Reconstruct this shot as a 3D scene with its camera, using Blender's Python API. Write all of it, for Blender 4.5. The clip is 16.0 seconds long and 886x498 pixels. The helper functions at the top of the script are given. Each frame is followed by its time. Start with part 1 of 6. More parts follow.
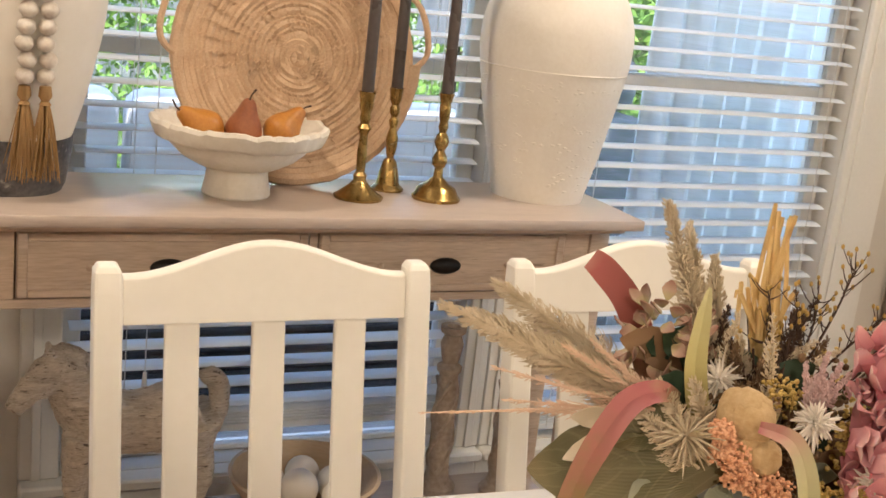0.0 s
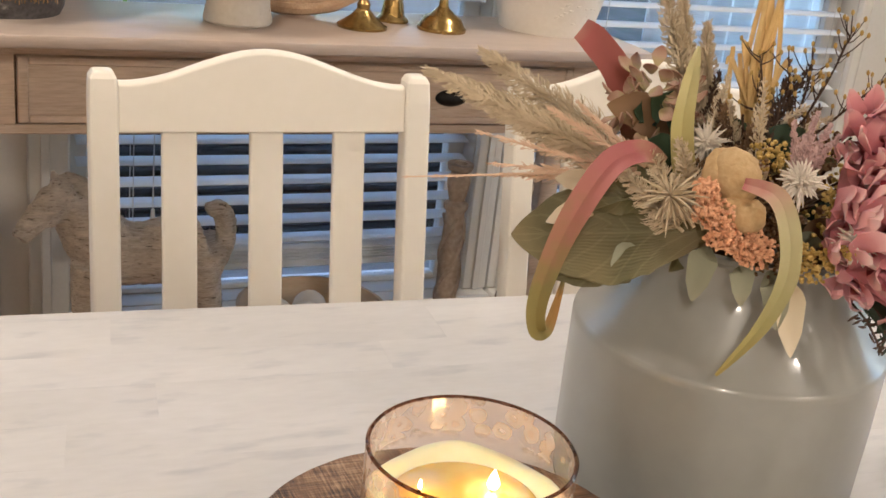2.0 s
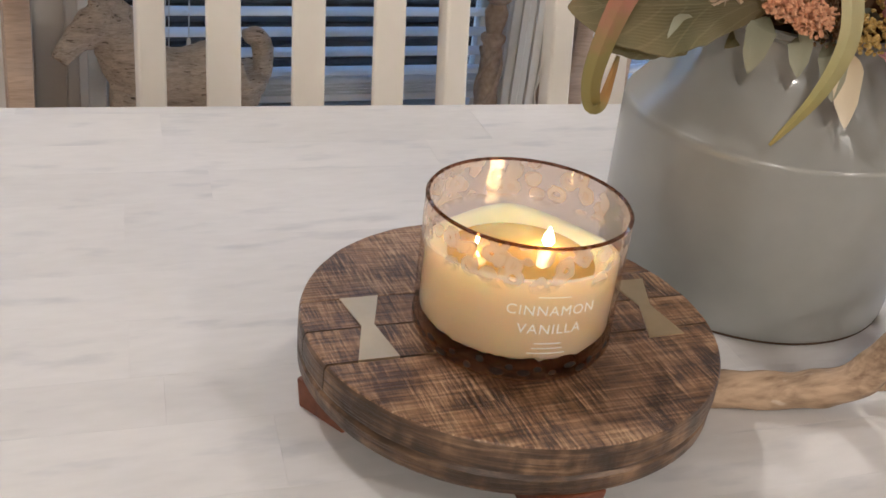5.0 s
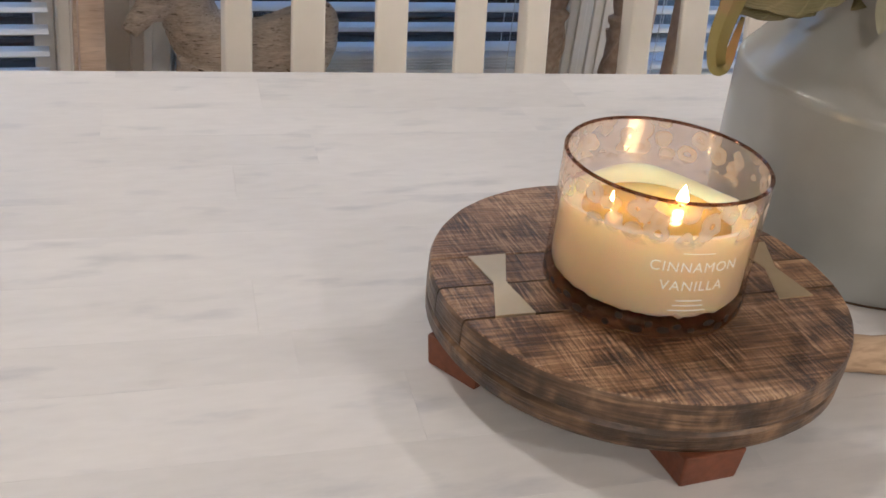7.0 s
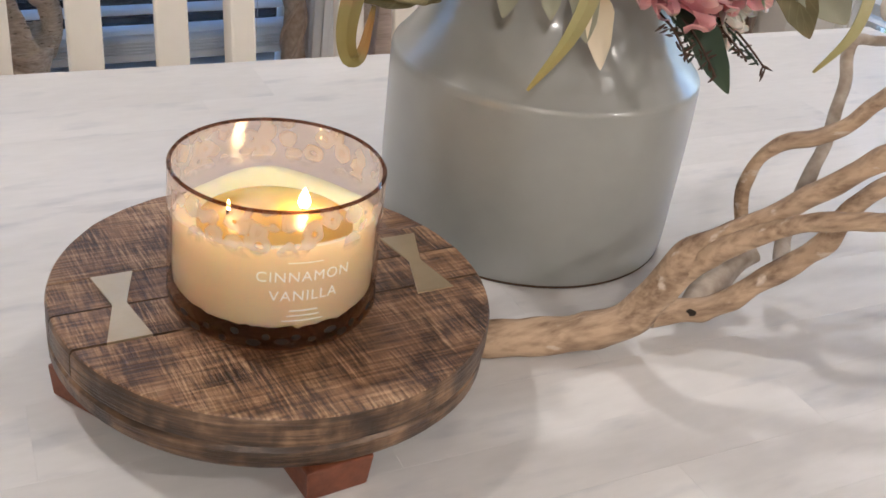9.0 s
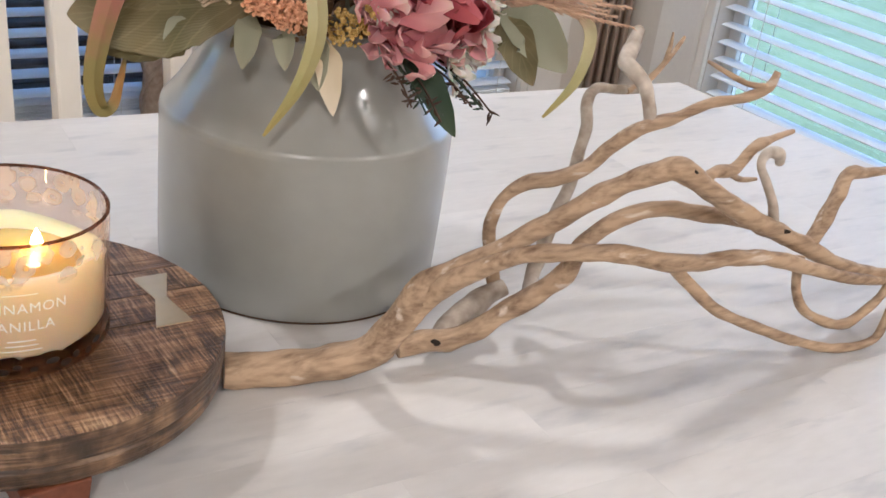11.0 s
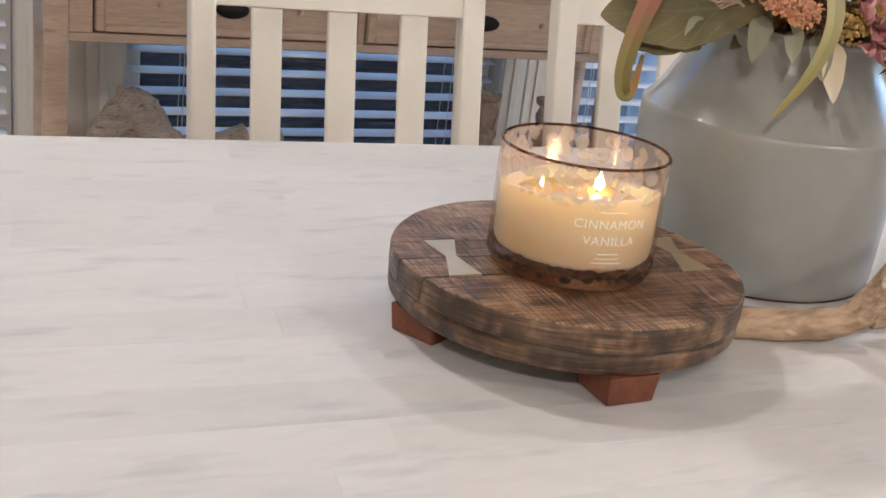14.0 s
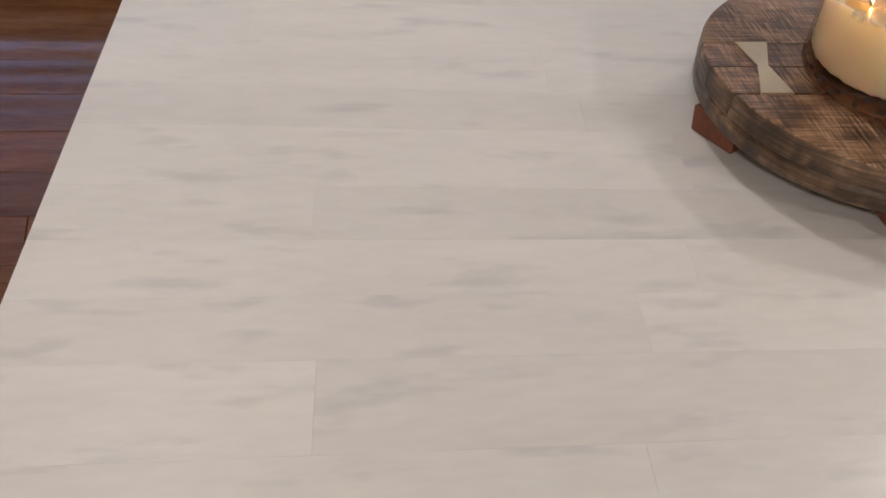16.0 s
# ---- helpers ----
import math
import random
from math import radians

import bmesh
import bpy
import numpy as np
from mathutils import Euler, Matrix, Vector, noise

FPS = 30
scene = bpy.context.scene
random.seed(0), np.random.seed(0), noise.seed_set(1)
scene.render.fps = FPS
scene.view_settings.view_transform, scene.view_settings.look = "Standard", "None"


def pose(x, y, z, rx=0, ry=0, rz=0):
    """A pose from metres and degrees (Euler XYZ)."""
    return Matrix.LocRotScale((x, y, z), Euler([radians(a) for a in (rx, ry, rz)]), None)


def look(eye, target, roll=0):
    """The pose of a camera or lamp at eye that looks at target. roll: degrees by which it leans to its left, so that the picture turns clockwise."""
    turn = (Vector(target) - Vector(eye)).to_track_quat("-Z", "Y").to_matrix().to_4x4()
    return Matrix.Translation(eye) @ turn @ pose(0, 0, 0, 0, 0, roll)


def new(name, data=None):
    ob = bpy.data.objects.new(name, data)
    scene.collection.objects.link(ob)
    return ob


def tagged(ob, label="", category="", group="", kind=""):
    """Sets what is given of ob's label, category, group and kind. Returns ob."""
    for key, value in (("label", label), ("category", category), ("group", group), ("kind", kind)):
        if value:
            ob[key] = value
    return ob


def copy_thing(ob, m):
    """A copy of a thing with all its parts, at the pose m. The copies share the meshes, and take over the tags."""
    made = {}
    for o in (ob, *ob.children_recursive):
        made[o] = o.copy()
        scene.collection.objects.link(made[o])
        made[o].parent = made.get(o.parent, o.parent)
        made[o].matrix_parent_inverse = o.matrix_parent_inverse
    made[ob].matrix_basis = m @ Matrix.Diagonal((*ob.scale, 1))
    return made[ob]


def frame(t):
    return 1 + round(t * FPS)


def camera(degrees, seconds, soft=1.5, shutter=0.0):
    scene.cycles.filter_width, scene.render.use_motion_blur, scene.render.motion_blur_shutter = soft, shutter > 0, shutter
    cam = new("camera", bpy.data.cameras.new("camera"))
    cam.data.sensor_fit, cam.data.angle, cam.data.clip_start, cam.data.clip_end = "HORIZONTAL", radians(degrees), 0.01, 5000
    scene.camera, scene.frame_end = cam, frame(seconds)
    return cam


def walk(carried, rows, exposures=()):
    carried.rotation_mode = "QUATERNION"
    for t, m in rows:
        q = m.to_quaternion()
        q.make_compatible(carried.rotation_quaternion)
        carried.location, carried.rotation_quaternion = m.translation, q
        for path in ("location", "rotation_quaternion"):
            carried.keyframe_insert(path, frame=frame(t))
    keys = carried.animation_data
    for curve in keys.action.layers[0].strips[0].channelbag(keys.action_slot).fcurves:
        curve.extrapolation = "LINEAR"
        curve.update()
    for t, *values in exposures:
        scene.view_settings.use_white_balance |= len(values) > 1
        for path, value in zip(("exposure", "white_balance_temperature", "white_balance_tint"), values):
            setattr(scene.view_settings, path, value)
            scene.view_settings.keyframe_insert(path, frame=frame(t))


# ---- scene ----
# ---------------------------------------------------------------- camera
cam = camera(42.23, 16.0, soft=1.6)
PATH = [
    (0.0, look((-0.3190, -0.5318, 1.3693), (0.0882, 0.3468, 1.1197), 6.54)),
    (0.5, look((-0.3125, -0.5392, 1.3476), (0.0913, 0.3332, 1.0723), 6.47)),
    (1.0, look((-0.3072, -0.5494, 1.3299), (0.0934, 0.3155, 1.0277), 6.57)),
    (1.5, look((-0.2993, -0.5577, 1.3074), (0.0961, 0.3002, 0.9794), 6.57)),
    (2.0, look((-0.2933, -0.5599, 1.2903), (0.0969, 0.2901, 0.9365), 6.69)),
    (3.0, look((-0.2922, -0.5701, 1.2615), (0.0906, 0.2642, 0.8649), 7.13)),
    (3.5, look((-0.3015, -0.5792, 1.2418), (0.0862, 0.2449, 0.8287), 7.41)),
    (4.0, look((-0.3074, -0.5875, 1.2301), (0.0788, 0.2261, 0.7953), 7.66)),
    (4.2, look((-0.3039, -0.5908, 1.2314), (0.0723, 0.2199, 0.7828), 7.47)),
    (6.3, look((-0.3644, -0.5848, 1.2059), (-0.0077, 0.2206, 0.7324), 7.58)),
    (6.5, look((-0.3672, -0.5681, 1.2026), (-0.0123, 0.2342, 0.7227), 8.08)),
    (7.0, look((-0.3881, -0.5747, 1.2038), (-0.0484, 0.2361, 0.7272), 7.28)),
    (7.5, look((-0.3813, -0.5566, 1.2006), (-0.0302, 0.2469, 0.7197), 7.32)),
    (8.0, look((-0.3493, -0.5569, 1.2057), (0.0442, 0.2263, 0.7244), 7.45)),
    (8.5, look((-0.3051, -0.5686, 1.2172), (0.1357, 0.1864, 0.7319), 7.65)),
    (9.0, look((-0.2584, -0.5926, 1.2297), (0.2198, 0.1398, 0.7451), 7.65)),
    (9.5, look((-0.2289, -0.6227, 1.2420), (0.2864, 0.0884, 0.7637), 7.84)),
    (11.8, look((-0.1654, -0.7319, 1.2512), (0.3794, 0.0155, 0.8710), 7.01)),
    (12.0, look((-0.1737, -0.7327, 1.2429), (0.3458, 0.0373, 0.8726), 6.32)),
    (12.5, look((-0.2333, -0.7418, 1.2208), (0.2447, 0.0669, 0.8779), 6.45)),
    (13.0, look((-0.3151, -0.7566, 1.1966), (0.1453, 0.0691, 0.8705), 6.98)),
    (13.5, look((-0.4084, -0.7609, 1.1600), (0.0386, 0.0751, 0.8419), 7.20)),
    (14.0, look((-0.4693, -0.7503, 1.1361), (-0.0651, 0.1000, 0.7992), 7.15)),
    (14.5, look((-0.5284, -0.7614, 1.1427), (-0.1853, 0.0979, 0.7636), 7.20)),
    (15.0, look((-0.5564, -0.7532, 1.1357), (-0.2612, 0.1046, 0.7152), 8.02)),
    (15.5, look((-0.5642, -0.7247, 1.1901), (-0.3089, 0.0867, 0.6644), 8.21)),
    (16.0, look((-0.5394, -0.6934, 1.2568), (-0.3230, 0.0484, 0.6220), 8.76)),]
EXPOSURES = [(0.0, 2.56, 6350, 10), (1.0, 2.46, 6250, 10), (2.0, 2.46, 5950, 10), (4.0, 2.36, 5500, 10), (7.0, 2.25, 5450, 10), (8.5, 2.36, 5400, 10), (9.5, 2.52, 5300, 10), (12.0, 2.62, 5200, 10), (12.5, 2.70, 5100, 10), (13.5, 2.56, 5300, 10), (14.0, 2.42, 5400, 10), (14.5, 2.26, 5450, 10), (16.0, 2.03, 5600, 10)]
walk(cam, PATH, EXPOSURES)

# ---------------------------------------------------------------- world and light
world = bpy.data.worlds.new("world")
scene.world = world
world.use_nodes = True
wn = world.node_tree
sky = wn.nodes.new("ShaderNodeTexSky")
sky.sky_type, sky.sun_disc = "NISHITA", False
sky.sun_elevation, sky.sun_rotation = radians(60), radians(205)
wn.links.new(sky.outputs[0], wn.nodes["Background"].inputs[0])
wn.nodes["Background"].inputs[1].default_value = 0.15
sun = new("sun", bpy.data.lights.new("sun", "SUN"))
sun.data.energy, sun.data.angle, sun.data.color = 1.9, radians(0.6), (1.0, 0.94, 0.85)
sun.matrix_world = look((-2.3, -4.9, 9.4), (0, 0, 0))
LAMP_COLOR = (1.0, 0.83, 0.65)
LAMPS = [(-1.2, -2.15, 7.6), (1.4, -2.15, 6.4), (-0.65, 0.95, 2.9), (1.25, 0.95, 2.9)]

# ---------------------------------------------------------------- materials
def node_mat(name):
    m = bpy.data.materials.new(name)
    m.use_nodes = True
    return m, m.node_tree, m.node_tree.nodes["Principled BSDF"]


def surf(name, c1, c2, rough=0.5, metal=0.0, stretch=(1, 1, 1), scale=8.0, fine=90.0, bump=0.15, dist=0.002,
         sss=0.0, coat=0.0, wear=None, wear_at=0.62, soft=0.1, spread=0.15, shift=0.0, spec=0.5, contrast=(0.3, 0.7)):
    """Two tones by a coarse and a fine noise, an optional worn tone, bump and roughness variation."""
    m, t, b = node_mat(name)
    N, L = t.nodes.new, t.links.new
    co = N("ShaderNodeTexCoord")
    mp = N("ShaderNodeMapping")
    mp.inputs["Scale"].default_value = stretch
    info = N("ShaderNodeObjectInfo")
    off = N("ShaderNodeVectorMath"); off.operation = "SCALE"
    off.inputs[0].default_value = (7.1, 3.3, 5.7)
    L(info.outputs["Random"], off.inputs["Scale"])
    L(co.outputs["Object"], mp.inputs["Vector"])
    L(off.outputs[0], mp.inputs["Location"])
    n1, n2 = N("ShaderNodeTexNoise"), N("ShaderNodeTexNoise")
    for n, s, d in ((n1, scale, 4), (n2, fine, 3)):
        n.inputs["Scale"].default_value, n.inputs["Detail"].default_value = s, d
        L(mp.outputs[0], n.inputs["Vector"])
    mix = N("ShaderNodeMath"); mix.operation = "MULTIPLY_ADD"
    L(n2.outputs["Fac"], mix.inputs[0]); mix.inputs[1].default_value = 0.45
    half = N("ShaderNodeMath"); half.operation = "MULTIPLY"; half.inputs[1].default_value = 0.55
    L(n1.outputs["Fac"], half.inputs[0]); L(half.outputs[0], mix.inputs[2])
    ramp = N("ShaderNodeValToRGB")
    ramp.color_ramp.elements[0].position, ramp.color_ramp.elements[1].position = contrast
    ramp.color_ramp.elements[0].color, ramp.color_ramp.elements[1].color = (*c1, 1), (*c2, 1)
    L(mix.outputs[0], ramp.inputs[0])
    col = ramp.outputs[0]
    if wear:
        w = N("ShaderNodeTexNoise"); w.inputs["Scale"].default_value = scale * 2.3; w.inputs["Detail"].default_value = 6
        L(mp.outputs[0], w.inputs["Vector"])
        wr = N("ShaderNodeMapRange"); wr.inputs[1].default_value, wr.inputs[2].default_value = wear_at, wear_at + soft
        L(w.outputs["Fac"], wr.inputs[0])
        mx = N("ShaderNodeMix"); mx.data_type = "RGBA"
        L(wr.outputs[0], mx.inputs[0]); L(col, mx.inputs[6]); mx.inputs[7].default_value = (*wear, 1)
        col = mx.outputs[2]
    if shift:
        hs = N("ShaderNodeHueSaturation")
        v = N("ShaderNodeMapRange"); v.inputs[3].default_value, v.inputs[4].default_value = 1 - shift, 1 + shift
        L(info.outputs["Random"], v.inputs[0]); L(v.outputs[0], hs.inputs["Value"]); L(col, hs.inputs["Color"])
        col = hs.outputs[0]
    L(col, b.inputs["Base Color"])
    rr = N("ShaderNodeMapRange"); rr.inputs[3].default_value, rr.inputs[4].default_value = max(0.02, rough - spread), min(1, rough + spread)
    L(n1.outputs["Fac"], rr.inputs[0]); L(rr.outputs[0], b.inputs["Roughness"])
    b.inputs["Metallic"].default_value = metal
    b.inputs["Specular IOR Level"].default_value = spec
    b.inputs["Coat Weight"].default_value = coat
    b.inputs["Coat Roughness"].default_value = 0.12
    if sss:
        b.inputs["Subsurface Weight"].default_value, b.inputs["Subsurface Scale"].default_value = sss, 0.02
        b.inputs["Subsurface Radius"].default_value = (1.0, 0.6, 0.3)
    if bump:
        bp = N("ShaderNodeBump"); bp.inputs["Strength"].default_value, bp.inputs["Distance"].default_value = bump, dist
        L(mix.outputs[0], bp.inputs["Height"]); L(bp.outputs[0], b.inputs["Normal"])
    return m


def along(name, stops, axis=2, rough=0.55, sss=0.0, veins=0.0):
    """Colour that changes along a leaf or petal from its foot to its tip, with fine veins."""
    m, t, b = node_mat(name)
    N, L = t.nodes.new, t.links.new
    co, sp, ramp = N("ShaderNodeTexCoord"), N("ShaderNodeSeparateXYZ"), N("ShaderNodeValToRGB")
    uv = N("ShaderNodeUVMap")
    L(uv.outputs[0], sp.inputs[0])
    nz = N("ShaderNodeTexNoise"); nz.inputs["Scale"].default_value = 60; L(co.outputs["Object"], nz.inputs["Vector"])
    ad = N("ShaderNodeMath"); ad.operation = "MULTIPLY_ADD"; ad.inputs[1].default_value = 0.25
    sb = N("ShaderNodeMath"); sb.operation = "SUBTRACT"; sb.inputs[1].default_value = 0.125
    L(nz.outputs["Fac"], ad.inputs[0]); L(sp.outputs[axis], ad.inputs[2]); L(ad.outputs[0], sb.inputs[0]); L(sb.outputs[0], ramp.inputs[0])
    el = ramp.color_ramp.elements
    while len(el) < len(stops):
        el.new(0.5)
    for e_, (p, c) in zip(el, stops):
        e_.position, e_.color = p, (*c, 1)
    col = ramp.outputs[0]
    if veins:
        # side veins sweep forward from the midrib
        def op(kind, a, k):
            q = N("ShaderNodeMath"); q.operation = kind
            L(a, q.inputs[0])
            if isinstance(k, float):
                q.inputs[1].default_value = k
            else:
                L(k, q.inputs[1])
            return q.outputs[0]
        v = op("ABSOLUTE", op("SUBTRACT", sp.outputs[0], 0.5), 0.0)
        ph = op("FRACT", op("MULTIPLY", op("SUBTRACT", sp.outputs[1], op("MULTIPLY", v, 0.55)), 7.0), 0.0)
        side = op("LESS_THAN", op("ABSOLUTE", op("SUBTRACT", ph, 0.5), 0.0), 0.07)
        rib = op("LESS_THAN", v, 0.022)
        mx = N("ShaderNodeMix"); mx.data_type = "RGBA"
        L(op("MULTIPLY", op("MAXIMUM", side, rib), veins), mx.inputs[0]); L(col, mx.inputs[6]); mx.inputs[7].default_value = (0.34, 0.29, 0.15, 1)
        col = mx.outputs[2]
    L(col, b.inputs["Base Color"])
    b.inputs["Roughness"].default_value = rough
    if sss:
        b.inputs["Subsurface Weight"].default_value, b.inputs["Subsurface Scale"].default_value = sss, 0.004
    wv = N("ShaderNodeTexWave"); wv.inputs["Scale"].default_value = 9; wv.inputs["Distortion"].default_value = 2
    L(uv.outputs[0], wv.inputs["Vector"])
    bp = N("ShaderNodeBump"); bp.inputs["Strength"].default_value, bp.inputs["Distance"].default_value = 0.25, 0.001
    L(wv.outputs["Fac"], bp.inputs["Height"]); L(bp.outputs[0], b.inputs["Normal"])
    return m


def glass(name, color, rough=0.0, ior=1.45):
    m, t, b = node_mat(name)
    b.inputs["Base Color"].default_value = (*color, 1)
    b.inputs["Roughness"].default_value, b.inputs["IOR"].default_value = rough, ior
    b.inputs["Transmission Weight"].default_value = 1.0
    return m


def glow(name, color, strength):
    m, t, b = node_mat(name)
    b.inputs["Base Color"].default_value = (*color, 1)
    b.inputs["Emission Color"].default_value = (*color, 1)
    b.inputs["Emission Strength"].default_value = strength
    return m


def sawn(name, stops, grain, saw, bump):
    """Rough sawn wood: grain streaks one way, saw marks across them, broad darker and worn areas, joined into relief too."""
    m, t, b = node_mat(name)
    N, L = t.nodes.new, t.links.new
    co, info, off = N("ShaderNodeTexCoord"), N("ShaderNodeObjectInfo"), N("ShaderNodeVectorMath")
    off.operation = "MULTIPLY_ADD"
    L(co.outputs["Object"], off.inputs[0]); off.inputs[1].default_value = (1, 1, 1)
    L(info.outputs["Random"], off.inputs[2])
    def streak(scale, detail, rot=0.0):
        mp, nz = N("ShaderNodeMapping"), N("ShaderNodeTexNoise")
        mp.inputs["Scale"].default_value, mp.inputs["Rotation"].default_value = scale, (0, 0, rot)
        nz.inputs["Scale"].default_value, nz.inputs["Detail"].default_value = 1.0, detail
        L(off.outputs[0], mp.inputs["Vector"]); L(mp.outputs[0], nz.inputs["Vector"])
        return nz.outputs["Fac"]
    def mad(a, k, c):
        q = N("ShaderNodeMath"); q.operation = "MULTIPLY_ADD"
        L(a, q.inputs[0]); q.inputs[1].default_value = k
        if isinstance(c, float):
            q.inputs[2].default_value = c
        else:
            L(c, q.inputs[2])
        return q.outputs[0]
    g, w, big = streak(grain, 3), streak(saw, 3, 0.12), streak((26, 34, 26), 4)
    patch = streak((38, 16, 26), 2)
    mul = N("ShaderNodeMath"); mul.operation = "MULTIPLY"
    L(mad(w, 2.6, -1.3), mul.inputs[0]); L(mad(patch, 2.6, -0.75), mul.inputs[1])
    fine = mad(g, 1.1, mad(mul.outputs[0], 1.0, -0.55))
    tone = mad(big, 1.15, mad(fine, 0.80, -0.03))
    ramp = N("ShaderNodeValToRGB")
    el = ramp.color_ramp.elements
    while len(el) < len(stops):
        el.new(0.5)
    for e_, (p, c) in zip(el, stops):
        e_.position, e_.color = p, (*c, 1)
    L(tone, ramp.inputs[0]); L(ramp.outputs[0], b.inputs["Base Color"])
    b.inputs["Roughness"].default_value, b.inputs["Coat Weight"].default_value, b.inputs["Coat Roughness"].default_value = 0.46, 0.12, 0.3
    bp = N("ShaderNodeBump"); bp.inputs["Strength"].default_value, bp.inputs["Distance"].default_value = bump, 0.0012
    L(fine, bp.inputs["Height"]); L(bp.outputs[0], b.inputs["Normal"])
    return m


M_TABLE = surf("whitewashed_wood", (0.565, 0.555, 0.545), (0.645, 0.635, 0.625), 0.47, stretch=(1.3, 4.6, 4.6), scale=4, fine=30, bump=0.03,
               wear=(0.40, 0.41, 0.435), wear_at=0.57, soft=0.28, spread=0.10, shift=0.04, coat=0.02)
M_TABLE_LEG = surf("white_table_paint", (0.66, 0.63, 0.58), (0.76, 0.73, 0.68), 0.45, scale=6, bump=0.05)
M_CHAIR = surf("cream_chair_paint", (0.83, 0.79, 0.70), (0.87, 0.83, 0.745), 0.42, scale=5, fine=60, bump=0.04, spread=0.08)
M_BUFFET = surf("greywashed_pine", (0.42, 0.31, 0.22), (0.68, 0.545, 0.42), 0.55, stretch=(1.5, 14, 14), scale=3, fine=22, bump=0.18,
                wear=(0.24, 0.165, 0.115), wear_at=0.66, shift=0.06)
M_BUFFET_TOP = surf("greywashed_pine_top", (0.42, 0.34, 0.285), (0.53, 0.445, 0.38), 0.4, stretch=(1.5, 14, 14), scale=3, fine=22, bump=0.06, spread=0.1, coat=0.15)
M_DARK = surf("black_iron", (0.012, 0.011, 0.010), (0.03, 0.027, 0.025), 0.45, metal=0.6, scale=30)
M_TRIM = surf("white_trim_paint", (0.74, 0.72, 0.66), (0.80, 0.78, 0.72), 0.45, scale=4, bump=0.03)
M_WALL = surf("warm_white_wall_paint", (0.66, 0.62, 0.55), (0.70, 0.66, 0.59), 0.8, scale=3, fine=120, bump=0.08)
M_CEIL = surf("ceiling_paint", (0.78, 0.76, 0.72), (0.82, 0.80, 0.76), 0.85, scale=3)
M_FLOOR = surf("red_brown_hardwood", (0.10, 0.040, 0.016), (0.22, 0.095, 0.042), 0.08, stretch=(1.5, 14, 14), scale=3, fine=20, bump=0.03, spread=0.03, shift=0.15, spec=0.4)
M_SLAT = surf("white_blind_slat", (0.77, 0.81, 0.85), (0.81, 0.85, 0.88), 0.42, scale=6, bump=0.02)
M_CORD = surf("blind_cord", (0.6, 0.6, 0.58), (0.7, 0.7, 0.68), 0.8, scale=60)
M_PANE = glass("window_glass", (1, 1, 1))
M_RISER = sawn("rough_sawn_wood", ((0.0, (0.018, 0.009, 0.005)), (0.36, (0.070, 0.034, 0.017)), (0.60, (0.21, 0.115, 0.057)), (1.0, (0.50, 0.335, 0.195))), (24, 430, 60), (640, 44, 60), 0.9)
M_RISER_EDGE = sawn("bark_edge_wood", ((0.0, (0.018, 0.010, 0.006)), (0.42, (0.050, 0.028, 0.015)), (0.64, (0.115, 0.066, 0.034)), (1.0, (0.30, 0.185, 0.10))), (26, 26, 420), (60, 60, 46), 1.0)
M_FOOT = surf("red_brown_wood_foot", (0.09, 0.026, 0.012), (0.20, 0.066, 0.030), 0.5, stretch=(3, 3, 3), scale=14, fine=70, bump=0.3)
M_BRASS_INLAY = surf("pale_brass_inlay", (0.58, 0.47, 0.30), (0.66, 0.55, 0.37), 0.38, metal=0.85, scale=25, bump=0.04)
M_BRASS = surf("antique_brass", (0.22, 0.14, 0.045), (0.48, 0.33, 0.125), 0.26, metal=1.0, scale=30, fine=150, bump=0.1, spread=0.1)
M_TAPER = surf("dark_brown_wax", (0.055, 0.042, 0.040), (0.085, 0.066, 0.062), 0.28, scale=12, bump=0.05, coat=0.3)
M_WAX = surf("cream_wax", (0.84, 0.735, 0.48), (0.88, 0.79, 0.56), 0.5, scale=18, bump=0.1, sss=0.9)
M_WAX.node_tree.nodes["Principled BSDF"].inputs["Subsurface Scale"].default_value = 0.045
M_POOL = surf("melted_wax", (0.80, 0.44, 0.085), (0.86, 0.52, 0.13), 0.06, scale=12, bump=0.0, sss=0.5, coat=0.6)
M_WICK = surf("burnt_wick", (0.01, 0.008, 0.006), (0.03, 0.02, 0.015), 0.9, scale=200)
M_FLAME = glow("flame", (1.0, 0.66, 0.24), 9.0)
M_PRINT = surf("white_print", (0.88, 0.87, 0.84), (0.90, 0.89, 0.87), 0.5, scale=60, bump=0)
M_JUG = surf("pale_grey_glaze", (0.280, 0.288, 0.272), (0.320, 0.328, 0.310), 0.30, scale=5, fine=40, bump=0.04, spread=0.05, coat=0.55)
M_WHITE_JAR = surf("chalky_white_ceramic", (0.74, 0.69, 0.61), (0.80, 0.76, 0.69), 0.75, scale=9, fine=110, bump=0.5, dist=0.002)
M_WHITE_SMOOTH = surf("matte_white_glaze", (0.76, 0.71, 0.63), (0.80, 0.76, 0.68), 0.55, scale=5, fine=60, bump=0.06)
M_STONE = surf("dark_mottled_stone", (0.02, 0.02, 0.022), (0.16, 0.15, 0.15), 0.5, scale=22, fine=120, bump=0.4, wear=(0.42, 0.40, 0.37), wear_at=0.62)
M_BOWL = surf("chipped_white_pottery", (0.66, 0.60, 0.50), (0.76, 0.71, 0.62), 0.7, scale=14, fine=120, bump=0.5, wear=(0.36, 0.31, 0.24), wear_at=0.72)
M_BEAD = surf("whitewashed_wood_bead", (0.58, 0.50, 0.41), (0.74, 0.68, 0.60), 0.75, scale=60, fine=240, bump=0.5)
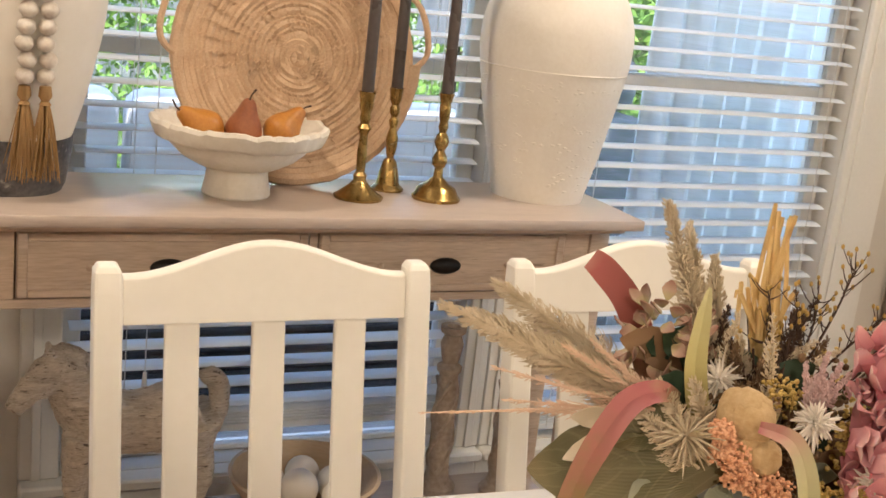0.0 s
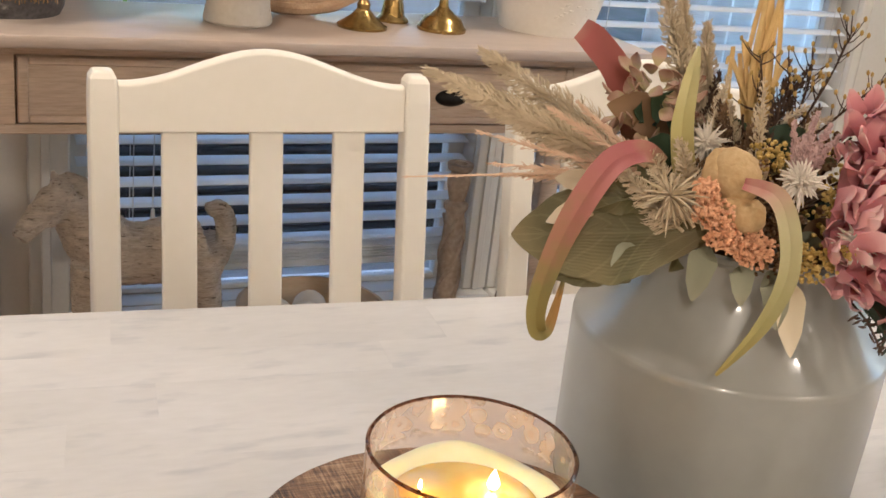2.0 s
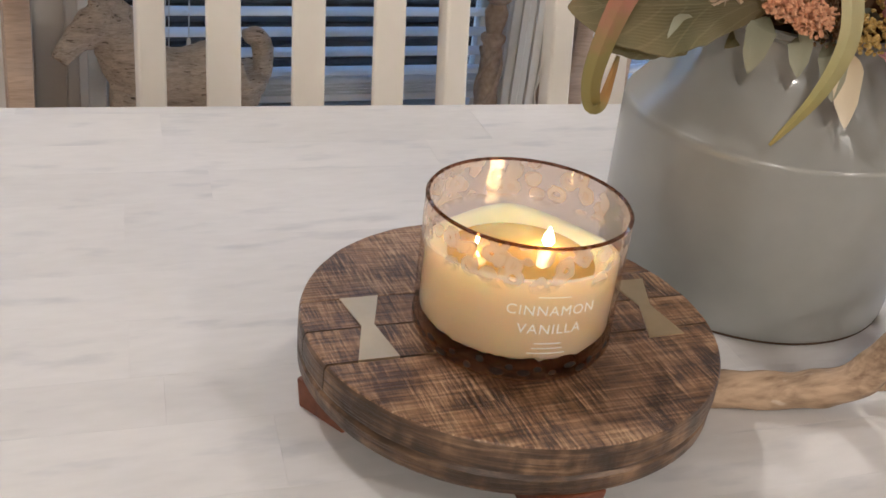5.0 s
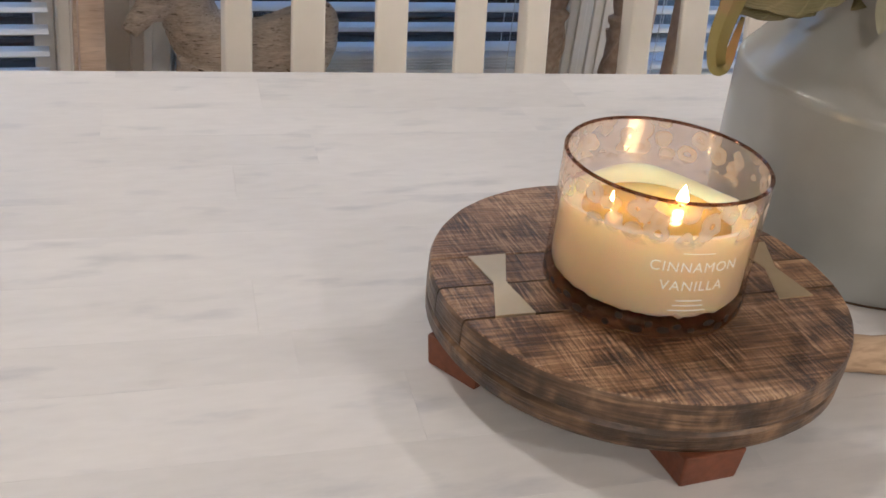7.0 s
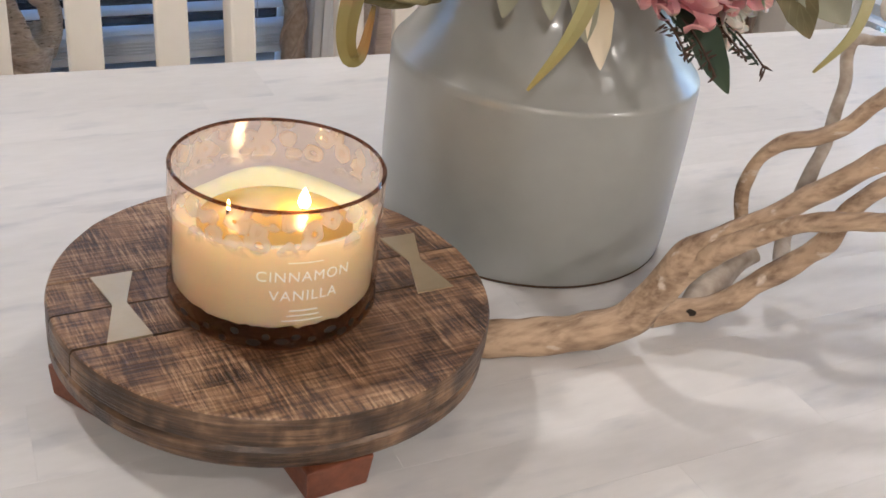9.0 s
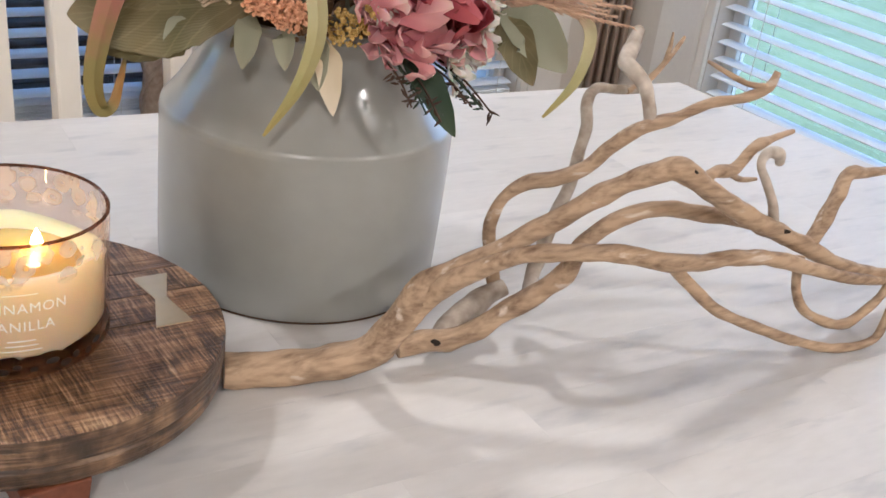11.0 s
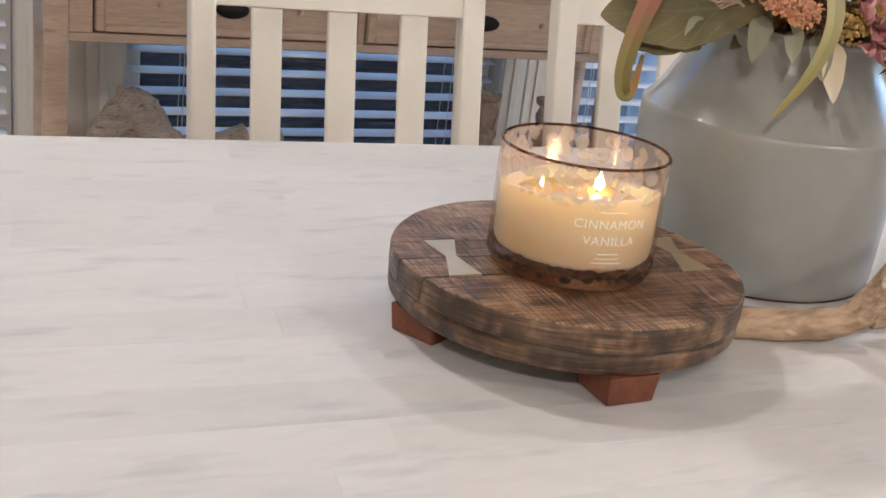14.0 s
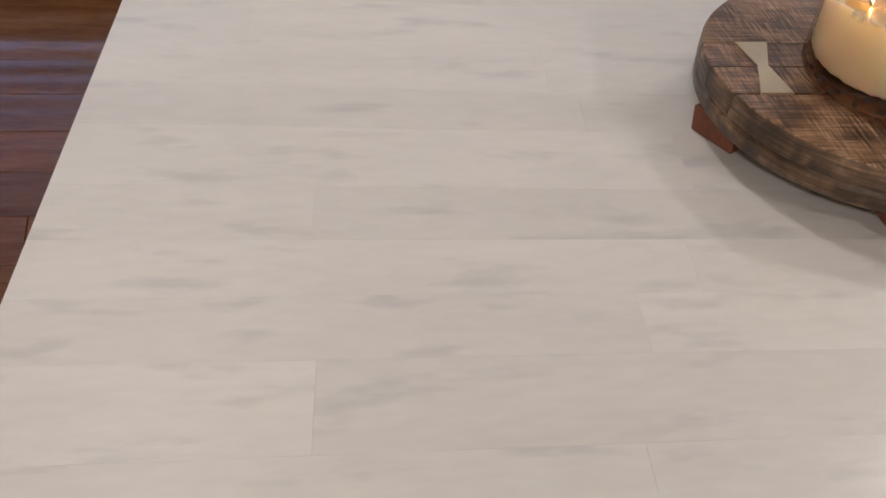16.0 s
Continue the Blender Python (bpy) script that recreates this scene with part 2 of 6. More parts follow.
M_JUTE = surf("jute", (0.24, 0.13, 0.045), (0.46, 0.28, 0.12), 0.9, stretch=(1, 1, 0.1), scale=60, fine=300, bump=0.4, shift=0.2)
M_SEAGRASS = surf("pale_seagrass", (0.46, 0.295, 0.17), (0.68, 0.49, 0.325), 0.8, scale=26, fine=240, bump=0.4, shift=0.12)
M_PEAR = [surf("golden_pear", (0.36, 0.125, 0.018), (0.50, 0.22, 0.036), 0.42, scale=14, fine=180, bump=0.06),
          surf("russet_pear", (0.22, 0.062, 0.022), (0.33, 0.115, 0.04), 0.45, scale=14, fine=180, bump=0.06)]
M_STEM = surf("dark_stem", (0.04, 0.022, 0.012), (0.09, 0.05, 0.025), 0.8, scale=80)
M_HORSE = surf("weathered_carved_wood", (0.32, 0.265, 0.205), (0.66, 0.57, 0.46), 0.85, stretch=(2.2, 9, 13), scale=7, fine=30, bump=1.0, dist=0.006, wear=(0.10, 0.075, 0.055), wear_at=0.60, soft=0.1)
M_CARVED = surf("limed_carved_wood", (0.26, 0.20, 0.15), (0.54, 0.45, 0.36), 0.8, scale=20, fine=90, bump=0.5)
M_SHELF_BOWL = surf("tan_wooden_bowl", (0.44, 0.32, 0.20), (0.54, 0.41, 0.28), 0.6, stretch=(1, 1, 6), scale=10, fine=60, bump=0.1)
M_DRIFT = surf("bleached_driftwood", (0.130, 0.074, 0.040), (0.47, 0.34, 0.222), 0.68, stretch=(0.22, 1.5, 1.5), scale=30, fine=150, bump=0.8, dist=0.003, wear=(0.62, 0.53, 0.43), wear_at=0.62, soft=0.1, contrast=(0.30, 0.56))
M_DRIFT_GREY = surf("grey_driftwood", (0.20, 0.15, 0.11), (0.66, 0.60, 0.52), 0.8, scale=16, fine=80, bump=0.5, dist=0.003)
M_HOLE = surf("dark_knot", (0.008, 0.005, 0.004), (0.03, 0.018, 0.01), 0.9, scale=60)


def thin_glass(name, tint, frost=None):
    """Thin tinted jar glass: clear through, glossy by Fresnel, with an optional band of frosted leopard rosettes."""
    m, t, b = node_mat(name)
    N, L = t.nodes.new, t.links.new
    tr, gl, fr, mx = N("ShaderNodeBsdfTransparent"), N("ShaderNodeBsdfGlossy"), N("ShaderNodeLayerWeight"), N("ShaderNodeMixShader")
    pw, ma = N("ShaderNodeMath"), N("ShaderNodeMath")
    pw.operation, ma.operation = "POWER", "MULTIPLY_ADD"
    pw.inputs[1].default_value, ma.inputs[1].default_value, ma.inputs[2].default_value = 4.0, 0.5, 0.035
    tr.inputs[0].default_value = (*tint, 1)
    gl.inputs["Roughness"].default_value = 0.04
    L(fr.outputs["Facing"], pw.inputs[0]); L(pw.outputs[0], ma.inputs[0])
    L(ma.outputs[0], mx.inputs[0]); L(tr.outputs[0], mx.inputs[1]); L(gl.outputs[0], mx.inputs[2])
    out = mx.outputs[0]
    if frost:
        co, vo, nz = N("ShaderNodeTexCoord"), N("ShaderNodeTexVoronoi"), N("ShaderNodeTexNoise")
        vo.inputs["Scale"].default_value, vo.inputs["Randomness"].default_value = 74, 0.85
        nz.inputs["Scale"].default_value = 120
        ad = N("ShaderNodeMath"); ad.operation = "MULTIPLY_ADD"; ad.inputs[1].default_value = 0.45
        L(co.outputs["Object"], vo.inputs["Vector"]); L(co.outputs["Object"], nz.inputs["Vector"])
        L(nz.outputs["Fac"], ad.inputs[0]); L(vo.outputs["Distance"], ad.inputs[2])
        ring = N("ShaderNodeValToRGB")
        el = ring.color_ramp.elements
        el.new(0.5); el.new(0.6)
        for e_, (p, v) in zip(el, ((0.40, 0), (0.45, 1), (0.70, 1), (0.75, 0))):
            e_.position, e_.color = p, (v, v, v, 1)
        L(ad.outputs[0], ring.inputs[0])
        sp, band = N("ShaderNodeSeparateXYZ"), N("ShaderNodeMapRange")
        band.inputs[1].default_value, band.inputs[2].default_value = frost
        L(co.outputs["Object"], sp.inputs[0]); L(sp.outputs[2], band.inputs[0])
        k1, k2 = N("ShaderNodeMath"), N("ShaderNodeMath")
        k1.operation = k2.operation = "MULTIPLY"
        L(ring.outputs[0], k1.inputs[0]); L(band.outputs[0], k1.inputs[1])
        L(k1.outputs[0], k2.inputs[0]); k2.inputs[1].default_value = 0.34
        tl, df, m1, m2 = N("ShaderNodeBsdfTranslucent"), N("ShaderNodeBsdfDiffuse"), N("ShaderNodeMixShader"), N("ShaderNodeMixShader")
        tl.inputs[0].default_value, df.inputs[0].default_value = (0.70, 0.62, 0.56, 1), (0.70, 0.64, 0.59, 1)
        m1.inputs[0].default_value = 0.5
        L(tl.outputs[0], m1.inputs[1]); L(df.outputs[0], m1.inputs[2])
        L(k2.outputs[0], m2.inputs[0]); L(out, m2.inputs[1]); L(m1.outputs[0], m2.inputs[2])
        out = m2.outputs[0]
    L(out, t.nodes["Material Output"].inputs["Surface"])
    return m


M_LEOPARD = thin_glass("etched_rose_glass", (0.964, 0.895, 0.85), (0.066, 0.073))
M_GLASS_BASE = thin_glass("brown_glass_base", (0.90, 0.80, 0.72))
M_GLASS_RIM = thin_glass("brown_glass_rim", (0.46, 0.31, 0.24))

# ---------------------------------------------------------------- mesh helpers
def thing(name, loc, label, category, group="", kind=""):
    ob = new(name)
    ob.location = loc
    ob.empty_display_size = 0.05
    return tagged(ob, label, category, group, kind)


def finish(name, bm, material, smooth=True):
    bmesh.ops.recalc_face_normals(bm, faces=bm.faces)
    me = bpy.data.meshes.new(name)
    for fc in bm.faces:
        fc.smooth = smooth
    bm.to_mesh(me)
    bm.free()
    if smooth:
        me.set_sharp_from_angle(angle=radians(38))
    if material:
        me.materials.append(material)
    return me


def part(name, bm, material, parent, label="", smooth=True, bevel=0.0):
    """Links a bmesh, built in the parent's own space, as one mesh under the parent."""
    me = bm if isinstance(bm, bpy.types.Mesh) else finish(name, bm, material, smooth)
    ob = new(name, me)
    ob.parent = parent
    if bevel:
        md = ob.modifiers.new("bevel", "BEVEL")
        md.width, md.segments, md.limit_method = bevel, 2, "ANGLE"
    return tagged(ob, label)


def structure(name, bm, material, label="", category="", smooth=False):
    ob = new(name, finish(name, bm, material, smooth))
    return tagged(ob, label, category, "", "structure")


def box(lo, hi, bevel=0.0, bm=None, seg=1):
    b2 = bmesh.new()
    bmesh.ops.create_cube(b2, size=1)
    for v in b2.verts:
        v.co = Vector([l + (c + 0.5) * (h - l) for l, h, c in zip(lo, hi, v.co)])
    if bevel:
        bmesh.ops.bevel(b2, geom=b2.edges[:], offset=bevel, segments=seg, affect="EDGES", profile=0.5)
    if bm is None:
        return b2
    me = bpy.data.meshes.new("t")
    b2.to_mesh(me); b2.free()
    bm.from_mesh(me)
    bpy.data.meshes.remove(me)
    return bm


def lathe(profile, seg=48, wob=0.0, seed=0, x=0.0, y=0.0, bm=None):
    """A surface of revolution from (radius, height) pairs, first and last closed where the radius is 0."""
    bm = bm or bmesh.new()
    rings = []
    for r, z in profile:
        if r <= 1e-6:
            rings.append([bm.verts.new((x, y, z))])
        else:
            ring = []
            for i in range(seg):
                a = 2 * math.pi * i / seg
                k = 1 + wob * noise.noise((math.cos(a) * 1.5 + seed, math.sin(a) * 1.5, z * 14))
                ring.append(bm.verts.new((x + r * k * math.cos(a), y + r * k * math.sin(a), z)))
            rings.append(ring)
    for a, b in zip(rings, rings[1:]):
        for i in range(seg):
            j = (i + 1) % seg
            if len(a) == 1 and len(b) == 1:
                continue
            if len(a) == 1:
                bm.faces.new((a[0], b[i], b[j]))
            elif len(b) == 1:
                bm.faces.new((a[i], a[j], b[0]))
            else:
                bm.faces.new((a[i], a[j], b[j], b[i]))
    return bm


def smooth_profile(pts, n=6):
    """Catmull-Rom through the given tuples."""
    out = []
    P = [Vector(p) for p in pts]
    for i in range(len(P) - 1):
        p0, p1, p2, p3 = P[max(i - 1, 0)], P[i], P[i + 1], P[min(i + 2, len(P) - 1)]
        for k in range(n):
            t = k / n
            out.append(0.5 * ((2 * p1) + (p2 - p0) * t + (2 * p0 - 5 * p1 + 4 * p2 - p3) * t * t + (3 * p1 - p0 - 3 * p2 + p3) * t ** 3))
    out.append(P[-1])
    return out


def tube(pts, radii, seg=8, n=6, rough=0.0, bm=None, cap=True, seed=0.0):
    """A tube along a smoothed line, its radius going over the given values."""
    bm = bm or bmesh.new()
    line = smooth_profile(pts, n) if n > 1 else [Vector(p) for p in pts]
    rs = np.interp(np.linspace(0, 1, len(line)), np.linspace(0, 1, len(radii)), radii)
    up = Vector((0.31, 0.2, 0.93))
    rings = []
    for i, p in enumerate(line):
        d = (line[min(i + 1, len(line) - 1)] - line[max(i - 1, 0)]).normalized()
        s = d.cross(up)
        s = s.normalized() if s.length > 1e-4 else Vector((1, 0, 0))
        u = s.cross(d).normalized()
        up = u
        ring = []
        for k in range(seg):
            a = 2 * math.pi * k / seg
            v = s * math.cos(a) + u * math.sin(a)
            q = p + v * rs[i]
            if rough:
                q += v * rs[i] * rough * noise.noise(q * 45 + Vector((seed, 0, 0)))
            ring.append(bm.verts.new(q))
        rings.append(ring)
    for a, b in zip(rings, rings[1:]):
        for k in range(seg):
            j = (k + 1) % seg
            bm.faces.new((a[k], a[j], b[j], b[k]))
    if cap:
        bm.faces.new(rings[0][::-1])
        bm.faces.new(rings[-1])
    return bm


def strip(pts, widths, normal, n=8, cup=0.15, bm=None, thick=0.0008, twist=0.0, serr=0.0):
    """A strap or leaf along a line: five points across, a folded midrib, UVs running along it, real thickness."""
    bm = bm or bmesh.new()
    uv = bm.loops.layers.uv.verify()
    line = smooth_profile(pts, n)
    ws = np.interp(np.linspace(0, 1, len(line)), np.linspace(0, 1, len(widths)), widths)
    rows, nv = [], Vector(normal).normalized()
    last = len(line) - 1
    for i, p in enumerate(line):
        d = (line[min(i + 1, last)] - line[max(i - 1, 0)]).normalized()
        s = d.cross(nv)
        s = s.normalized() if s.length > 1e-4 else Vector((1, 0, 0))
        nn = s.cross(d).normalized()
        a = twist * i / last
        s, nn = s * math.cos(a) + nn * math.sin(a), nn * math.cos(a) - s * math.sin(a)
        row = []
        w = ws[i] * (1 + serr * math.sin(i * 2.4))
        for c in (-1, -0.5, 0, 0.5, 1):
            row.append(p + s * w * 0.5 * c + nn * (abs(c) * cup * w * 0.5))
        rows.append((row, nn))
    top = [[bm.verts.new(q + nn * thick * 0.5) for q in row] for row, nn in rows]
    bot = [[bm.verts.new(q - nn * thick * 0.5) for q in row] for row, nn in rows]
    for i in range(last):
        for c in range(4):
            for g, rev in ((top, 1), (bot, 0)):
                vs = [g[i][c], g[i][c + 1], g[i + 1][c + 1], g[i + 1][c]]
                tv = [(c / 4, i / last), ((c + 1) / 4, i / last), ((c + 1) / 4, (i + 1) / last), (c / 4, (i + 1) / last)]
                if rev:
                    vs.reverse(); tv.reverse()
                fc = bm.faces.new(vs)
                for lp, q in zip(fc.loops, tv):
                    lp[uv].uv = (q[0], q[1])
                fc.smooth = True
        for c in (0, 4):
            fc = bm.faces.new((top[i][c], top[i + 1][c], bot[i + 1][c], bot[i][c]))
            for lp in fc.loops:
                lp[uv].uv = (c / 4, i / last)
    return bm


def blobs(name, spots, material, parent, label="", sub=1, kind=""):
    """Many small lumps in one mesh: (place, radius, squash) each."""
    bm = bmesh.new()
    for p, r, q in spots:
        g = bmesh.ops.create_icosphere(bm, subdivisions=sub, radius=r)
        for v in g["verts"]:
            v.co = Vector((v.co.x, v.co.y, v.co.z * q)) * (1 + 0.15 * noise.noise(v.co * 150 + Vector(p) * 40)) + Vector(p)
    ob = part(name, bm, material, parent, label)
    return tagged(ob, kind=kind)

# ---------------------------------------------------------------- the room
WALL_Y, WALL_X, WEST, SOUTH, CEIL = 1.89, 2.30, -2.3, -2.6, 2.50
SILL, HEAD = 0.165, 2.02
NORTH = [(-1.40, -0.30), (-0.065, 0.885), (1.02, 1.97)]
EAST = [(0.05, 1.46)]


def wall_with_openings(name, spans, lo, hi, along_x, base, thick):
    """A thick wall with real openings; spans are the openings along it."""
    bm = bmesh.new()
    def put(a, b, z0, z1):
        if along_x:
            box((a, base, z0), (b, base + thick, z1), bm=bm)
        else:
            box((base, a, z0), (base + thick, b, z1), bm=bm)
    edge = lo
    for a, b in spans:
        put(edge, a, 0, CEIL); put(a, b, 0, SILL); put(a, b, HEAD, CEIL)
        edge = b
    put(edge, hi, 0, CEIL)
    return structure(name, bm, M_WALL, "warm white painted wall with window openings", "wall")


wall_with_openings("wall_north", NORTH, WEST - 0.12, WALL_X + 0.12, True, WALL_Y, 0.12)
wall_with_openings("wall_east", EAST, SOUTH, WALL_Y - 0.001, False, WALL_X, 0.12)
structure("wall_west", box((WEST - 0.12, SOUTH, 0), (WEST, WALL_Y - 0.001, CEIL)), M_WALL, "plain warm white painted wall", "wall")
structure("wall_south", box((WEST - 0.12, SOUTH - 0.12, 0), (WALL_X + 0.12, SOUTH - 0.001, CEIL)), M_WALL, "plain warm white painted wall", "wall")
structure("ceiling", box((WEST - 0.12, SOUTH - 0.12, CEIL + 0.001), (WALL_X + 0.12, WALL_Y + 0.12, CEIL + 0.1)), M_CEIL, "white painted ceiling", "ceiling")
floor = structure("floor", box((WEST - 0.12, SOUTH - 0.12, -0.1), (WALL_X + 0.12, WALL_Y + 0.12, -0.012)), M_DARK, "dark red-brown hardwood plank floor", "floor")
for nm, lo, hi in (("baseboard_north", (WEST, WALL_Y - 0.018, 0), (WALL_X, WALL_Y - 0.0005, 0.115)),
                   ("baseboard_east", (WALL_X - 0.018, SOUTH, 0), (WALL_X - 0.0005, WALL_Y - 0.019, 0.115))):
    structure(nm, box(lo, hi, 0.004), M_TRIM, "white painted baseboard", "baseboard")


def window(name, a, b, along_x, pitch, low, tilt, cords, wide=0.085, near=0.085):
    """One window: casing, jambs, sill, sash, panes; its blind is a thing of its own."""
    base = WALL_Y if along_x else WALL_X
    def P(u0, d0, z0, u1, d1, z1):
        # u runs along the wall, d goes from the room face outwards
        return ((u0, base + d0, z0), (u1, base + d1, z1)) if along_x else ((base + d0, u0, z0), (base + d1, u1, z1))
    w = thing(name, (0, 0, 0), "white painted window with wide casing", "window", kind="structure")
    c = 0.085
    for u0, u1 in ((a - near, a), (b, b + wide)):
        part("casing", box(*P(u0, -0.022, SILL, u1, -0.0005, HEAD + c), 0.004), M_TRIM, w)
        part("casing_bead", box(*P(u0 + 0.025, -0.029, SILL + 0.002, u0 + 0.045, -0.0225, HEAD + c), 0.002), M_TRIM, w)
    part("head_casing", box(*P(a, -0.022, HEAD, b, -0.0005, HEAD + c), 0.004), M_TRIM, w)
    part("window_sill", box(*P(a - near, -0.06, SILL - 0.028, b + wide, -0.0005, SILL - 0.0005), 0.006), M_TRIM, w)
    part("sill_apron", box(*P(a - near, -0.02, SILL - 0.10, b + wide, -0.0005, SILL - 0.029), 0.003), M_TRIM, w)
    f = 0.045
    for nm, q in (("sash_stile", P(a + 0.001, 0.06, SILL + 0.001, a + f, 0.10, HEAD - 0.001)), ("sash_stile", P(b - f, 0.06, SILL + 0.001, b - 0.001, 0.10, HEAD - 0.001)),
                  ("sash_rail", P(a + f, 0.06, SILL + 0.001, b - f, 0.10, SILL + 0.016)), ("sash_rail", P(a + f, 0.06, HEAD - f, b - f, 0.10, HEAD - 0.001)),
                  ("meeting_rail", P(a + f, 0.062, 1.09, b - f, 0.098, 1.125))):
        part(nm, box(*q, 0.003), M_TRIM, w)
    for z0, z1 in ((SILL + 0.016, 1.09), (1.125, HEAD - f)):
        pane = part("pane", box(*P(a + f, 0.078, z0, b - f, 0.082, z1)), M_PANE, w)
        pane.visible_shadow = False
    bl = thing("window_blind", (0, 0, 0), "white horizontal slat blind hung inside the window", "blind", "window blinds")
    part("headrail", box(*P(a + 0.012, 0.002, HEAD - 0.05, b - 0.012, 0.05, HEAD - 0.004), 0.003), M_SLAT, bl)
    part("bottom_rail", box(*P(a + 0.014, 0.004, low - 0.012, b - 0.014, 0.05, low + 0.008), 0.004), M_SLAT, bl)
    # one slat, slightly crowned, shared by all
    bm, h, cr = bmesh.new(), 0.025, 0.003
    prof = [(-h, -cr), (-h * 0.4, 0), (h * 0.4, 0), (h, -cr), (h, -cr - 0.0024), (h * 0.4, -0.0024), (-h * 0.4, -0.0024), (-h, -cr - 0.0024)]
    ends = []
    for u in (a + 0.016, b - 0.016):
        ring = []
        for d, z in prof:
            ct, st = math.cos(tilt), math.sin(tilt)
            dd, zz = d * ct - z * st, d * st + z * ct
            ring.append(bm.verts.new((u, dd, zz) if along_x else (dd, u, zz)))
        ends.append(ring)
    for k in range(8):
        bm.faces.new((ends[0][k], ends[0][(k + 1) % 8], ends[1][(k + 1) % 8], ends[1][k]))
    bm.faces.new(ends[0]); bm.faces.new(ends[1][::-1])
    me = finish("slat", bm, M_SLAT, False)
    z = low + 0.012
    for k in range(5):                              # slats gathered on the bottom rail
        s = part("slat", me, None, bl)
        s.location = (0, base + 0.027, z) if along_x else (base + 0.027, 0, z)
        z += 0.0075
    z += 0.012
    while z < HEAD - 0.06:
        s = part("slat", me, None, bl)
        s.location = (0, base + 0.027, z) if along_x else (base + 0.027, 0, z)
        z += pitch
    for u in cords:
        for d in (0.001, 0.053):
            bm = tube([((u, base + d, low) if along_x else (base + d, u, low)), ((u, base + d, HEAD - 0.03) if along_x else (base + d, u, HEAD - 0.03))], [0.0011, 0.0011], 5, 1)
            part("ladder_cord", bm, M_CORD, bl)
    return w


window("window_1", *NORTH[0], True, 0.0487, 0.195, 0.10, (-1.2, -0.52))
window("window_2", *NORTH[1], True, 0.0487, 0.250, 0.10, (0.07, 0.75), 0.0665)
window("window_3", *NORTH[2], True, 0.0495, 0.195, 0.10, (1.16, 1.20, 1.90), 0.16, 0.0675)
window("window_4", *EAST[0], False, 0.0495, 0.195, 0.10, (0.25, 1.30), 0.20)
cd = thing("blind_pull_cord", (0.112, WALL_Y - 0.006, 0.40), "thin white blind cord hanging beside the slats", "cord")
part("cord", tube([(0, 0, 0.0), (0.001, 0, 0.7), (0, 0.012, 1.58)], [0.0014, 0.0014], 5, 4), M_CORD, cd)
part("tassel", lathe([(0, -0.04), (0.007, -0.036), (0.004, 0), (0, 0.002)], 10), M_CORD, cd)

M_DRAPE = surf("taupe_drape", (0.40, 0.33, 0.265), (0.50, 0.42, 0.345), 0.9, stretch=(1, 1, 0.3), scale=8, fine=200, bump=0.2)
dp = thing("window_drape", (2.235, 1.815, 0.0), "taupe gathered drape hanging in the room corner", "curtain")
bm, cols = bmesh.new(), []
for i in range(49):
    u = i / 48
    d = 0.022 * math.sin(u * 2 * math.pi * 4)
    cols.append([bm.verts.new((-0.015 + 0.05 * u + d * 0.4, 0.055 - 0.10 * u + d * 0.5, z)) for z in (0.01, 1.2, 2.3)])
for a, b in zip(cols, cols[1:]):
    for k in range(2):
        bm.faces.new((a[k], b[k], b[k + 1], a[k + 1]))
dd = part("drape_panel", bm, M_DRAPE, dp)
md = dd.modifiers.new("thick", "SOLIDIFY"); md.thickness = 0.003
part("drape_rod", tube([(-0.16, 0.0, 2.31), (0.05, 0.0, 2.31)], [0.01, 0.01], 10, 1), M_DARK, dp)
part("rod_bracket", box((0.03, -0.008, 2.30), (0.0645, 0.008, 2.32), 0.002), M_DARK, dp)

# ceiling lights
for lx, ly, power in LAMPS:
    cl = thing("ceiling_light", (lx, ly, CEIL), "round recessed warm ceiling light", "ceiling light", "ceiling lights")
    part("trim_ring", lathe([(0.075, 0.0), (0.105, 0.0), (0.105, -0.008), (0.078, -0.012), (0.075, 0.0)], 32), M_CEIL, cl)
    part("diffuser", lathe([(0, -0.004), (0.075, -0.004), (0.075, -0.001), (0, -0.001)], 32), glow("warm_lamp_glass", LAMP_COLOR, 6.0), cl)
    ld = bpy.data.lights.new("ceiling_lamp", "AREA")
    ld.shape, ld.size, ld.energy, ld.color = "DISK", 0.16, power, LAMP_COLOR
    lo = new("ceiling_lamp", ld)
    lo.matrix_world = look((lx, ly, CEIL - 0.016), (lx, ly + 0.001, 0))

# ---------------------------------------------------------------- outside
M_GRASS = surf("lawn", (0.045, 0.075, 0.035), (0.095, 0.135, 0.07), 0.9, scale=1.2, fine=40, bump=0.6, dist=0.03)
M_DECK = surf("pale_deck_boards", (0.30, 0.29, 0.28), (0.42, 0.41, 0.40), 0.8, stretch=(1, 10, 1), scale=2, fine=20)
M_WICKER = surf("dark_grey_wicker", (0.006, 0.007, 0.008), (0.026, 0.028, 0.031), 0.6, stretch=(3, 3, 30), scale=6, fine=24, bump=0.8, dist=0.01)
M_CUSHION = surf("pale_outdoor_cushion", (0.60, 0.62, 0.64), (0.70, 0.72, 0.73), 0.9, scale=4, fine=200, bump=0.2)
M_CURTAIN = surf("white_outdoor_curtain", (0.74, 0.80, 0.86), (0.80, 0.86, 0.91), 0.85, scale=3, fine=150, bump=0.1)
M_GREYCLOTH = surf("grey_umbrella_cloth", (0.13, 0.14, 0.15), (0.20, 0.21, 0.22), 0.85, scale=6)
M_BARK = surf("bark", (0.06, 0.045, 0.03), (0.14, 0.11, 0.08), 0.9, scale=9, bump=0.8)
